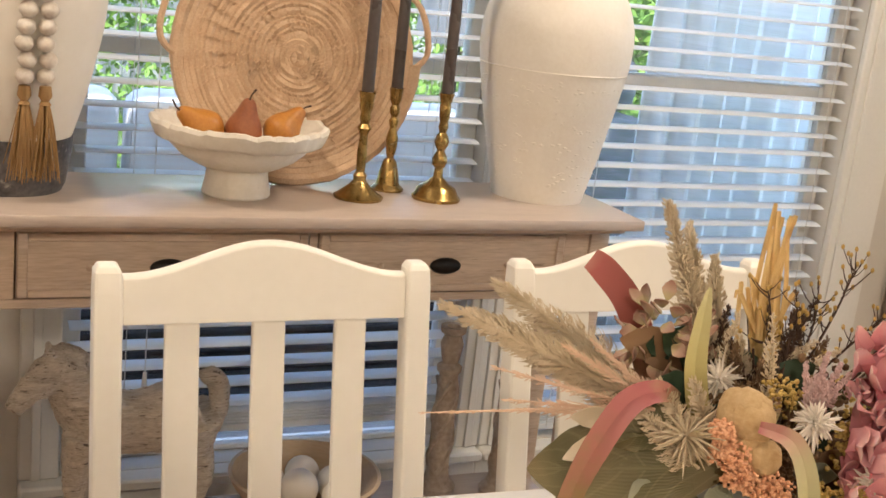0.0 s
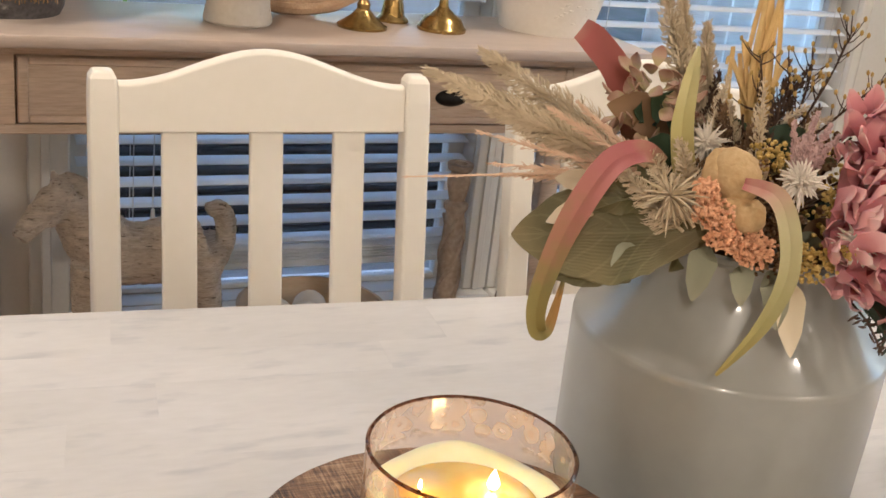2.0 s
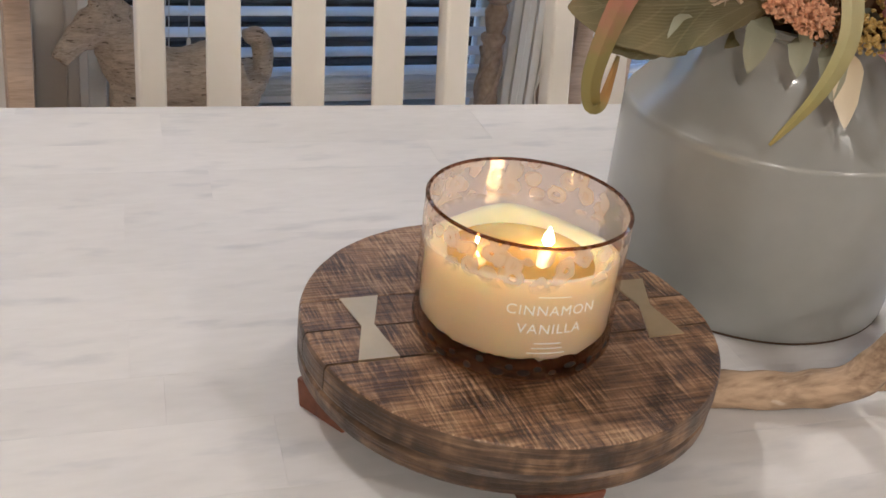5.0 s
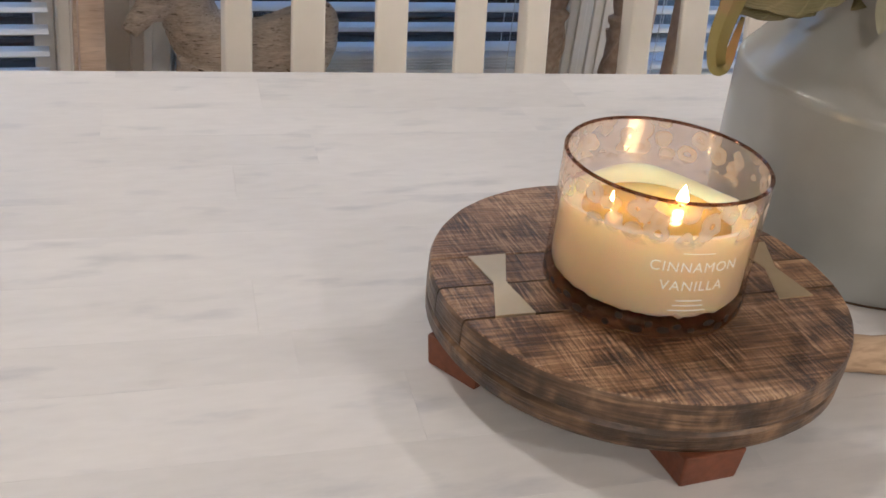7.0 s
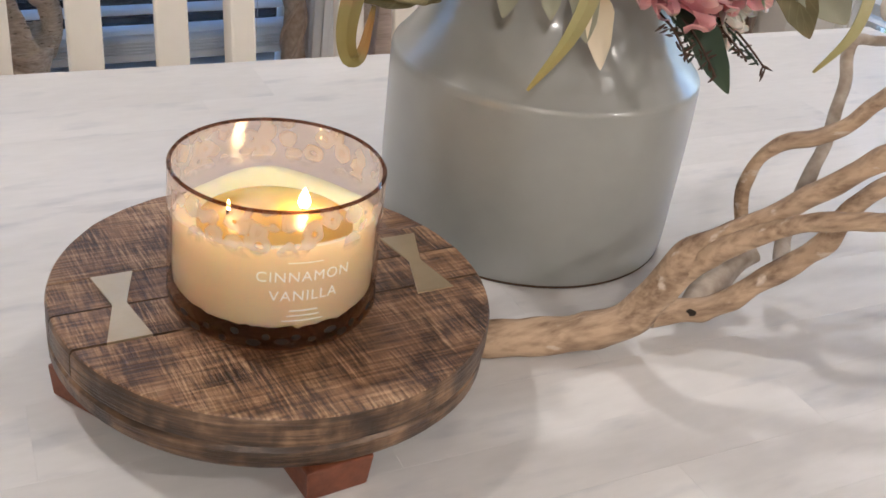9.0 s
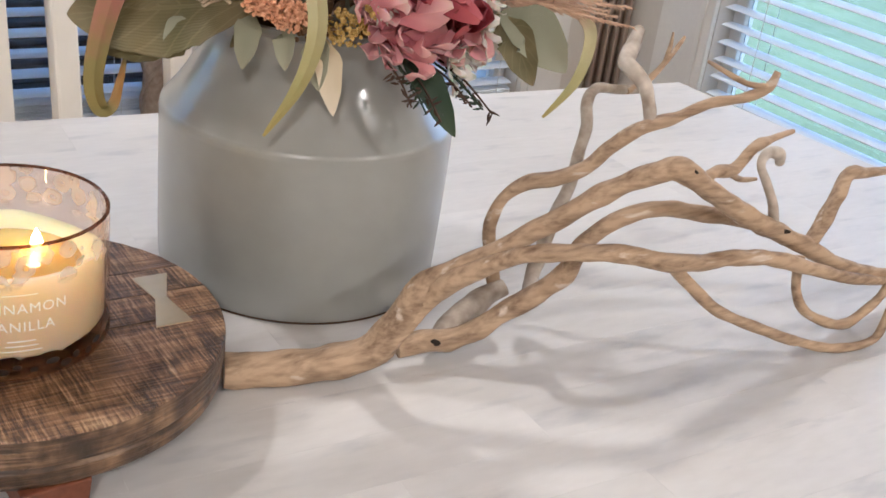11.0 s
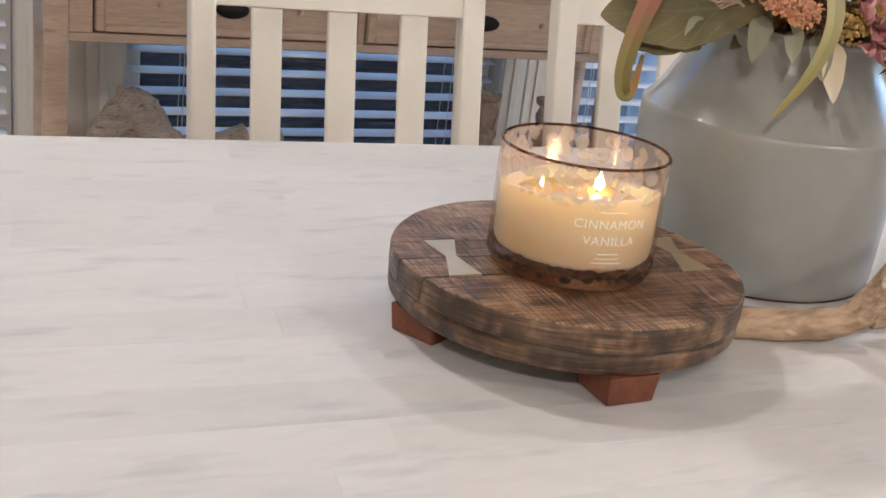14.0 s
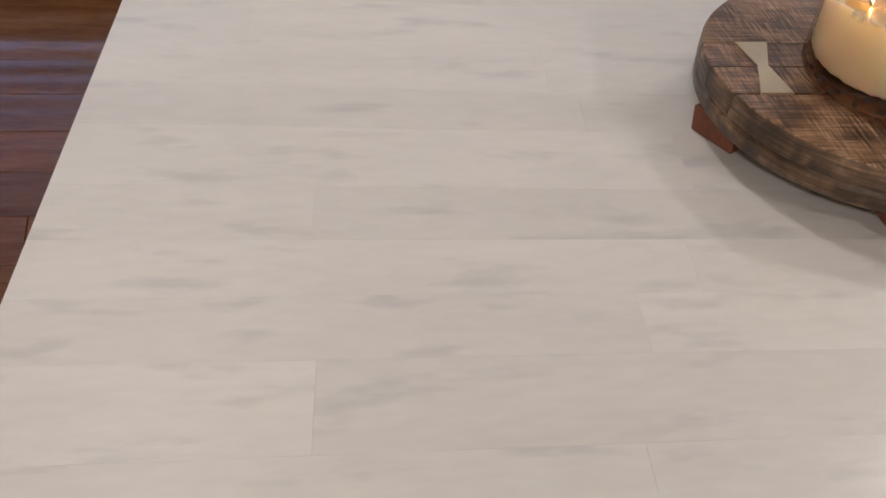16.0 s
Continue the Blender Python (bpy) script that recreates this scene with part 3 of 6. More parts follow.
M_LEAVES = surf("sunlit_leaves", (0.06, 0.15, 0.018), (0.20, 0.34, 0.05), 0.6, scale=2, fine=6, bump=0)
M_SIDING = surf("grey_siding", (0.36, 0.38, 0.40), (0.42, 0.44, 0.46), 0.7, stretch=(1, 1, 12), scale=2, fine=8)
M_ROOF = surf("slate_roof", (0.10, 0.105, 0.11), (0.17, 0.175, 0.18), 0.8, stretch=(1, 1, 10), scale=3, fine=20)
structure("ground", box((-90, -90, -0.44), (90, 110, -0.405)), M_GRASS, "green lawn", "ground")
pv = structure("patio", box((-3.2, WALL_Y + 0.125, -0.41), (2.42, 5.4, -0.16)), M_DECK, "pale grey patio deck", "patio")
# unseen overhang, added to limit the sun and sky reaching the windows
rf = thing("roof_eave", (0, 0, 0), "white overhang, added unseen to shade the windows", "eave", kind="structure")
part("roof_panel", box((-4, WALL_Y + 0.125, 2.62), (3.2, 2.20, 2.70)), M_TRIM, rf)
part("fascia", box((-4, 2.201, 2.54), (3.2, 2.24, 2.72), 0.004), M_TRIM, rf)


def rounded(lo, hi, r, bm=None):
    return box(lo, hi, r, bm, 3)


def wicker_sofa(x0, x1, y0, label):
    s = thing("wicker_sofa", ((x0 + x1) / 2, y0, -0.16), label, "sofa", "wicker sofas")
    h = (x1 - x0) / 2
    back = bmesh.new()
    rng = random.Random(3)
    for k in range(24):                                   # woven courses
        z = 0.10 + k * 0.030
        pts = [(-h + j * 0.07, -0.012 + 0.010 * math.sin(j * math.pi + k * math.pi), z + rng.uniform(-0.003, 0.003)) for j in range(int(2 * h / 0.07) + 1)]
        tube(pts, [0.014, 0.014], 6, 2, bm=back)
    part("woven_back", back, M_WICKER, s)
    part("back_core", rounded((-h, 0.005, 0.06), (h, 0.06, 0.80), 0.02), M_WICKER, s)
    part("seat_base", rounded((-h, 0.06, 0.06), (h, 0.75, 0.36), 0.02), M_WICKER, s)
    for sx in (-h, h - 0.09):
        part("arm", rounded((sx, 0.06, 0.36), (sx + 0.09, 0.75, 0.60), 0.02), M_WICKER, s)
    n = max(2, round(2 * h / 0.62))
    for k in range(n):
        a, b = -h + 0.09 + k * (2 * h - 0.18) / n, -h + 0.09 + (k + 1) * (2 * h - 0.18) / n
        part("seat_cushion", rounded((a + 0.005, 0.10, 0.361), (b - 0.005, 0.74, 0.48), 0.04), M_CUSHION, s)
        part("back_cushion", rounded((a + 0.01, 0.065, 0.482), (b - 0.01, 0.24, 1.03), 0.06), M_CUSHION, s)
    for sx in (-h + 0.05, h - 0.05):
        for sy in (0.03, 0.7):
            part("foot", lathe([(0, 0), (0.02, 0), (0.024, 0.06), (0, 0.06)], 12, x=sx, y=sy), M_DARK, s)
    return s


wicker_sofa(-0.45, 1.42, 2.85, "dark grey wicker patio sofa with pale cushions")
wicker_sofa(-3.0, -0.55, 2.95, "dark grey wicker patio sofa with pale cushions")
# outdoor curtain panel behind the third window
cu = thing("patio_curtain", (2.25, 2.62, -0.16), "white gathered outdoor curtain hanging to the deck", "curtain")
bm, cols = bmesh.new(), []
for i in range(81):
    u = i / 80
    yy = 0.035 * math.sin(u * 2 * math.pi * 9) + 0.02 * math.sin(u * 17 + 1)
    cols.append([bm.verts.new((-0.45 + u * 0.95, yy * (0.7 + 0.3 * k), 0.02 + (1 - k) * 2.72)) for k in (0.0, 0.5, 1.0)])
for a, b in zip(cols, cols[1:]):
    for k in range(2):
        bm.faces.new((a[k], b[k], b[k + 1], a[k + 1]))
cp = part("curtain_panel", bm, M_CURTAIN, cu)
md = cp.modifiers.new("thick", "SOLIDIFY"); md.thickness = 0.004
part("curtain_rod", tube([(-0.6, 0, 2.755), (0.6, 0, 2.755)], [0.012, 0.012], 10, 1), M_DARK, cu)
# closed umbrella, table, lounge chairs further out
um = thing("patio_umbrella", (2.05, 4.7, -0.16), "grey cloth patio umbrella on a dark pole", "umbrella")
part("pole", tube([(0, 0, 0), (0, 0, 2.3)], [0.022, 0.022], 10, 1), M_DARK, um)
part("canopy", lathe([(0.03, 2.42), (0.12, 2.2), (0.16, 1.7), (0.20, 1.15), (0.17, 1.1), (0.1, 1.5), (0.03, 1.55)], 24, 0.25), M_GREYCLOTH, um)
part("base", lathe([(0, 0), (0.25, 0), (0.24, 0.05), (0.05, 0.09), (0.0, 0.09)], 24), M_DARK, um)
gr = thing("covered_grill", (1.95, 3.55, -0.16), "dark grey covered grill on the patio", "grill")
part("cover", rounded((-0.33, -0.28, 0.02), (0.33, 0.28, 0.98), 0.05), M_GREYCLOTH, gr)
part("lid_cover", rounded((-0.30, -0.25, 0.981), (0.30, 0.25, 1.22), 0.09), M_GREYCLOTH, gr)
ch = thing("neighbour_house", (-2.4, 14.0, -0.40), "grey sided house with a slate roof beyond the garden", "house")
part("wall", box((-4, 0, 0), (4, 6, 3.2)), M_SIDING, ch)
bm = bmesh.new()
rv = [bm.verts.new(v) for v in ((-4.4, -0.5, 3.2), (4.4, -0.5, 3.2), (4.4, 6.5, 3.2), (-4.4, 6.5, 3.2), (-4.4, 3, 5.4), (4.4, 3, 5.4))]
for q in ((0, 1, 5, 4), (2, 3, 4, 5), (0, 4, 3), (1, 2, 5), (3, 2, 1, 0)):
    bm.faces.new([rv[i] for i in q])
part("roof", bm, M_ROOF, ch, smooth=False)
for wx in (-2.2, 1.4):
    wf = part("window", box((wx, -0.04, 1.0), (wx + 1.1, -0.002, 2.3), 0.01), M_TRIM, ch)
    part("pane", box((wx + 0.08, -0.045, 1.08), (wx + 1.02, -0.0415, 2.22)), M_DARK, wf)
fe = thing("garden_fence", (0, 11.5, -0.40), "weathered grey board fence", "fence")
bm_f = finish("board", box((-0.068, -0.01, 0), (0.068, 0.01, 1.75), 0.003), M_SIDING, False)
for k in range(90):
    b_ = part("board", bm_f, None, fe); b_.location = (-5 + k * 0.145, 0, 0)
fe2 = thing("garden_fence", (15.0, 0, -0.40), "weathered grey board fence", "fence")
for k in range(80):
    b_ = part("board", bm_f, None, fe2); b_.location = (0, -4 + k * 0.145, 0); b_.rotation_euler = (0, 0, math.pi / 2)


def leaf_mass(name, centers, n, size, seed, material, parent=None):
    rng = np.random.default_rng(seed)
    vs, fs = [], []
    for k in range(n):
        cx, cy, cz, r = centers[k % len(centers)]
        d = rng.normal(size=3); d /= np.linalg.norm(d); d *= r * rng.uniform(0.45, 1.0) ** 0.6
        p = np.array([cx, cy, cz]) + d * (1, 1, 0.8)
        a = rng.normal(size=3); a /= np.linalg.norm(a)
        b = np.cross(a, rng.normal(size=3)); b /= np.linalg.norm(b)
        s = size * rng.uniform(0.6, 1.3)
        i = len(vs)
        vs += [tuple(p - a * s), tuple(p + b * s * 0.45), tuple(p + a * s), tuple(p - b * s * 0.45)]
        fs.append((i, i + 1, i + 2, i + 3))
    me = bpy.data.meshes.new(name)
    me.from_pydata(vs, [], fs)
    me.materials.append(material)
    ob = new(name, me)
    if parent:
        ob.parent = parent
    return ob


def tree(x, y, h, r, seed, n=7000):
    t = thing("garden_tree", (x, y, -0.42), "leafy green garden tree with a grey-brown trunk", "tree", "garden trees")
    rng = random.Random(seed)
    part("trunk", tube([(0, 0, 0), (0.05, 0.03, h * 0.3), (-0.04, 0.02, h * 0.6), (0.02, 0, h * 0.9)], [0.16, 0.12, 0.09, 0.03], 10, 5, 0.2), M_BARK, t)
    cs = []
    for k in range(9):
        a, z = rng.uniform(0, 6.28), rng.uniform(0.25, 0.95) * h
        q = (math.cos(a) * r * 0.7, math.sin(a) * r * 0.7, z)
        part("limb", tube([(0, 0, z * 0.7), (q[0] * 0.5, q[1] * 0.5, z * 0.88), q], [0.05, 0.03, 0.01], 6, 3, 0.2), M_BARK, t)
        cs.append((*q, r * rng.uniform(0.45, 0.7)))
    leaf_mass("crown", cs, n, 0.045, seed, M_LEAVES, t)


for k, (tx, ty, hh, rr) in enumerate(((-2.2, 8.2, 4.0, 1.6), (0.2, 8.8, 4.4, 1.7), (2.6, 7.6, 4.0, 1.6), (5.2, 8.0, 4.5, 1.9), (4.3, 6.2, 3.4, 1.2), (-4.6, 7.5, 4.5, 1.9))):
    tree(tx, ty, hh, rr, 10 + k)
hd = leaf_mass("garden_hedge", [(-6 + k * 0.8, 10.2, 0.5, 0.9) for k in range(20)], 14000, 0.045, 77, M_LEAVES)
tagged(hd, "dense green garden hedge", "hedge", kind="stuff")
for k in range(3):
    sh = thing("shrub", (0.9 + k * 0.75, 5.2 + 0.2 * k, -0.40), "low bright green shrub beside the patio", "shrub", "patio shrubs")
    leaf_mass("foliage", [(0, 0, 0.55, 0.5), (0.2, 0.1, 0.85, 0.35), (-0.2, 0, 0.8, 0.35)], 2200, 0.026, 90 + k, M_LEAVES, sh)
    part("stem", tube([(0, 0, 0), (0.02, 0, 0.5)], [0.02, 0.012], 6, 2), M_BARK, sh)

# ---------------------------------------------------------------- dining table
TOP, THICK = 0.76, 0.036
FL, FR, NL, NR = (Vector(p) for p in ((-0.528, 0.603), (1.165, 0.512), (-0.700, -0.450), (1.215, -0.520)))


def on_table(u, v, z=TOP):
    p = (NL * (1 - u) + NR * u) * (1 - v) + (FL * (1 - u) + FR * u) * v
    return Vector((p.x, p.y, z))


table = thing("dining_table", (0, 0, 0), "whitewashed wooden dining table with a stave top", "table")
top = part("tabletop", finish("tabletop", bmesh.new(), M_TABLE), None, table)
bm = bmesh.new()
lo_v = [bm.verts.new(on_table(u, v, TOP - THICK)) for u, v in ((0.004, 0.004), (0.996, 0.004), (0.996, 0.996), (0.004, 0.996))]
hi_v = [bm.verts.new(on_table(u, v, TOP - 0.012)) for u, v in ((0, 0), (1, 0), (1, 1), (0, 1))]
bm.faces.new(lo_v[::-1]); bm.faces.new(hi_v)
for i in range(4):
    bm.faces.new((lo_v[i], lo_v[(i + 1) % 4], hi_v[(i + 1) % 4], hi_v[i]))
bm.to_mesh(top.data); bm.free()
for u0, u1, v0, v1 in ((0.04, 0.96, 0.05, 0.07), (0.04, 0.96, 0.93, 0.95), (0.03, 0.045, 0.07, 0.93), (0.955, 0.97, 0.07, 0.93)):
    bm = bmesh.new()
    a = [bm.verts.new(on_table(u, v, TOP - THICK - 0.0005)) for u, v in ((u0, v0), (u1, v0), (u1, v1), (u0, v1))]
    b = [bm.verts.new(on_table(u, v, TOP - THICK - 0.09)) for u, v in ((u0, v0), (u1, v0), (u1, v1), (u0, v1))]
    bm.faces.new(a); bm.faces.new(b[::-1])
    for i in range(4):
        bm.faces.new((b[i], b[(i + 1) % 4], a[(i + 1) % 4], a[i]))
    part("apron", bm, M_TABLE_LEG, table, smooth=False)
LEG = [(0, 0), (0.024, 0), (0.026, 0.03), (0.032, 0.30), (0.040, 0.50), (0.030, 0.55), (0.042, 0.58), (0.044, 0.633), (0, 0.633)]
for u, v in ((0.055, 0.10), (0.945, 0.10), (0.055, 0.90), (0.945, 0.90)):
    p = on_table(u, v, 0)
    part("leg", lathe(LEG, 20, x=p.x, y=p.y), M_TABLE_LEG, table)

# ---------------------------------------------------------------- chairs
def dining_chair():
    """Slat-back chair, origin on the floor under the middle of its back; the back leans away from the table."""
    c = thing("dining_chair", (0, 0, 0), "cream painted wooden slat-back dining chair tucked under the table", "chair", "chairs round the table")
    def yy(z):
        return -0.045 + (z - 0.45) * 0.185 if z > 0.45 else -0.045
    for sx in (-1, 1):
        for nm in ("back_post",):
            bm = bmesh.new()
            rings = []
            zs = [0, 0.25, 0.45, 0.62, 0.78, 0.92, 0.945, 0.954]
            for z in zs:
                w, d = (0.0175, 0.018) if z < 0.94 else (0.0165, 0.016) if z < 0.95 else (0.012, 0.011)
                x0, y0 = sx * 0.2065, yy(z)
                rings.append([bm.verts.new((x0 + a * w, y0 + b * d, z)) for a, b in ((-1, -1), (1, -1), (1, 1), (-1, 1))])
            for a, b in zip(rings, rings[1:]):
                for k in range(4):
                    bm.faces.new((a[k], a[(k + 1) % 4], b[(k + 1) % 4], b[k]))
            bm.faces.new(rings[0][::-1]); bm.faces.new(rings[-1])
            part(nm, bm, M_CHAIR, c, smooth=False, bevel=0.004)
    # crest rail with an arched top
    bm = bmesh.new()
    cols = []
    for i in range(25):
        u = -1 + 2 * i / 24
        x = u * 0.1890
        ztop = 0.940 + 0.042 * (0.5 + 0.5 * math.cos(min(1, abs(u) / 0.98) * math.pi))
        zb = 0.879
        cols.append([bm.verts.new((x, yy(z) + d, z)) for z, d in ((zb, -0.010), (ztop - 0.004, -0.010), (ztop, -0.005), (ztop, 0.005), (ztop - 0.004, 0.010), (zb, 0.010))])
    for a, b in zip(cols, cols[1:]):
        for k in range(6):
            bm.faces.new((a[k], a[(k + 1) % 6], b[(k + 1) % 6], b[k]))
    bm.faces.new(cols[0]); bm.faces.new(cols[-1][::-1])
    part("crest_rail", bm, M_CHAIR, c, smooth=False, bevel=0.002)
    bm = box((-0.1888, yy(0.53) - 0.010, 0.505), (0.1888, yy(0.53) + 0.010, 0.55), 0.003)
    part("lower_rail", bm, M_CHAIR, c)
    for x in (-0.1135, -0.0005, 0.1125):
        bm = bmesh.new()
        a = [bm.verts.new((x + p * 0.0222, yy(0.551) + q * 0.006, 0.551)) for p, q in ((-1, -1), (1, -1), (1, 1), (-1, 1))]
        b = [bm.verts.new((x + p * 0.0222, yy(0.8785) + q * 0.006, 0.8785)) for p, q in ((-1, -1), (1, -1), (1, 1), (-1, 1))]
        for k in range(4):
            bm.faces.new((a[k], a[(k + 1) % 4], b[(k + 1) % 4], b[k]))
        bm.faces.new(a[::-1]); bm.faces.new(b)
        part("back_slat", bm, M_CHAIR, c, smooth=False, bevel=0.003)
    part("seat", box((-0.225, -0.43, 0.432), (0.225, -0.066, 0.462), 0.01, seg=3), M_CHAIR, c)
    for sx in (-0.195, 0.195):
        part("front_leg", box((sx - 0.018, -0.415, 0), (sx + 0.018, -0.379, 0.4315), 0.004), M_CHAIR, c)
        part("side_apron", box((sx - 0.008, -0.378, 0.37), (sx + 0.008, -0.066, 0.4315), 0.002), M_CHAIR, c)
        part("side_stretcher", box((sx - 0.008, -0.378, 0.16), (sx + 0.008, -0.066, 0.19), 0.003), M_CHAIR, c)
    part("front_apron", box((-0.176, -0.41, 0.37), (0.176, -0.392, 0.4315), 0.002), M_CHAIR, c)
    return c


chair = dining_chair()
chair.location = (0.0855, 0.822, 0)
copy_thing(chair, pose(0.6645, 0.824, 0, 0, 0, -1.0))

# ---------------------------------------------------------------- sideboard
BX0, BX1, BT = -0.300, 0.985, 0.895
sb = thing("sideboard", (0, 0, 0), "greywashed pine sideboard with drawers, open shelf and a moulded top", "sideboard")
FY, BKY = 1.441, 1.655
part("top", box((BX0 - 0.03, 1.338, BT - 0.022), (BX1 + 0.0, 1.672, BT), 0.004, seg=2), M_BUFFET_TOP, sb)
part("upper_moulding", box((BX0 - 0.015, 1.372, BT - 0.036), (BX1 - 0.02, 1.664, BT - 0.0225), 0.005, seg=2), M_BUFFET, sb)
part("lower_moulding", box((BX0 - 0.008, 1.410, BT - 0.048), (BX1 - 0.03, 1.660, BT - 0.0365), 0.004), M_BUFFET, sb)
PX0, PX1 = BX0 + 0.02, 0.970
for nm, lo, hi in (("top_rail", (PX0, FY, 0.843), (PX1, BKY, 0.8465)), ("bottom_rail", (PX0, FY, 0.703), (PX1, FY + 0.03, 0.720)),
                   ("divider", (0.322, FY - 0.001, 0.7205), (0.338, FY + 0.03, 0.8425)), ("back_board", (PX0, BKY - 0.012, 0.70), (PX1, BKY, 0.8425)),
                   ("end_panel", (PX1 - 0.02, FY + 0.03, 0.703), (PX1 - 0.001, BKY - 0.013, 0.8425)), ("end_panel", (PX0 + 0.001, FY + 0.03, 0.703), (PX0 + 0.02, BKY - 0.013, 0.8425)),
                   ("drawer_floor", (PX0 + 0.021, FY + 0.031, 0.705), (PX1 - 0.021, BKY - 0.013, 0.712))):
    part(nm, box(lo, hi, 0.0015), M_BUFFET, sb)
for x0, x1 in ((-0.189, 0.319), (0.341, 0.864)):
    dr = part("drawer", box((x0, FY - 0.003, 0.7235), (x1, FY + 0.02, 0.8405), 0.002), M_BUFFET, sb)
    for lo, hi in (((x0 + 0.001, FY - 0.009, 0.7245), (x0 + 0.018, FY - 0.0032, 0.8395)), ((x1 - 0.018, FY - 0.009, 0.7245), (x1 - 0.001, FY - 0.0032, 0.8395)),
                   ((x0 + 0.0185, FY - 0.009, 0.7245), (x1 - 0.0185, FY - 0.0032, 0.739)), ((x0 + 0.0185, FY - 0.009, 0.825), (x1 - 0.0185, FY - 0.0032, 0.8395))):
        part("drawer_frame", box(lo, hi, 0.002), M_BUFFET, dr)
    mx = (x0 + x1) / 2
    bm = bmesh.new()
    bmesh.ops.create_uvsphere(bm, u_segments=24, v_segments=12, radius=1)
    for v in bm.verts:
        v.co = Vector((mx + v.co.x * 0.033, FY - 0.005 + v.co.y * 0.014, 0.776 + v.co.z * 0.0165))
    part("cup_pull", bm, M_DARK, dr, "dark oval iron cup pull")
    for kx in (mx - 0.135, mx + 0.135):
        bm = bmesh.new()
        bmesh.ops.create_uvsphere(bm, u_segments=10, v_segments=6, radius=0.006)
        for v in bm.verts:
            v.co += Vector((kx, FY - 0.005, 0.777))
        part("wood_plug", bm, M_BUFFET, dr)
part("front_stile", box((PX0 + 0.045, FY - 0.001, 0.7205), (-0.192, FY + 0.03, 0.8425), 0.0015), M_BUFFET, sb)
part("front_stile", box((0.867, FY - 0.001, 0.7205), (PX1 - 0.046, FY + 0.03, 0.8425), 0.0015), M_BUFFET, sb)
for lx in (PX0, PX1 - 0.045):
    for ly in (FY - 0.006, BKY - 0.045):
        part("leg", box((lx, ly, 0.0), (lx + 0.045, ly + 0.045, 0.8425), 0.004, seg=2), M_BUFFET, sb)
part("shelf", box((PX0 + 0.002, FY - 0.02, 0.17), (PX1 - 0.002, BKY + 0.01, 0.20), 0.004), M_BUFFET_TOP, sb)

# ---------------------------------------------------------------- on the sideboard
def vase(name, x, y, z, prof, mat, label, cat, wob=0.0, seg=56, rim=0.012):
    t = thing(name, (x, y, z), label, cat)
    outer = [(p[0], p[1]) for p in smooth_profile([(r, h, 0) for r, h in prof], 6)]
    inner = [(max(r - rim, 0.004), h) for r, h in outer[::-1] if h > 0.02]
    part("body", lathe([(0, 0.0)] + outer + inner + [(0, 0.022)], seg, wob), mat, t)
    return t


wj = vase("tall_jar", 0.850, 1.556, BT, [(0.096, 0.0), (0.103, 0.03), (0.125, 0.13), (0.147, 0.24), (0.156, 0.31), (0.152, 0.37), (0.128, 0.425), (0.085, 0.455), (0.070, 0.475), (0.078, 0.50)],
          M_WHITE_JAR, "tall chalky white ceramic jar with a dimpled body and scored line", "jar", 0.01)
part("scored_line", lathe([(0.1505, 0.2685), (0.1535, 0.2705), (0.1510, 0.2725)], 56), M_WHITE_SMOOTH, wj)
dim = bmesh.new()
rng = random.Random(5)
for k in range(430):                                              # small chisel dimples
    a, h = rng.uniform(0, 6.28), rng.uniform(0.03, 0.255)
    r = np.interp(h, (0.0, 0.03, 0.13, 0.24, 0.31), (0.096, 0.103, 0.125, 0.147, 0.156))
    g = bmesh.ops.create_icosphere(dim, subdivisions=1, radius=0.0042)
    for v in g["verts"]:
        q = Vector((v.co.x * 0.42, v.co.y * 1.3, v.co.z * 0.6)) + Vector((r - 0.0004, 0, h))
        v.co = Matrix.Rotation(a, 3, "Z") @ q
tagged(part("chisel_mark", dim, M_WHITE_JAR, wj), kind="stuff")
lj = vase("dipped_jar", -0.196, 1.545, BT, [(0.088, 0.06), (0.100, 0.09), (0.124, 0.17), (0.146, 0.27), (0.155, 0.36), (0.145, 0.44), (0.105, 0.50), (0.075, 0.53), (0.082, 0.56)],
          M_WHITE_SMOOTH, "white jar with a dark mottled stone foot and bead garland", "jar", 0.008)
part("stone_foot", lathe([(0, 0.0), (0.088, 0.0), (0.094, 0.012), (0.1035, 0.075), (0.1045, 0.096), (0.09, 0.096), (0, 0.07)], 56, 0.02), M_STONE, lj, "dark mottled stone foot")
gl = thing("bead_garland", (-0.196, 1.545, BT), "whitewashed wooden bead garland with jute tassels over a jar", "garland")
bead = finish("bead", lathe([(0.003, -0.0135), (0.009, -0.011), (0.0145, -0.004), (0.0145, 0.004), (0.009, 0.011), (0.003, 0.0135)], 16), M_BEAD)
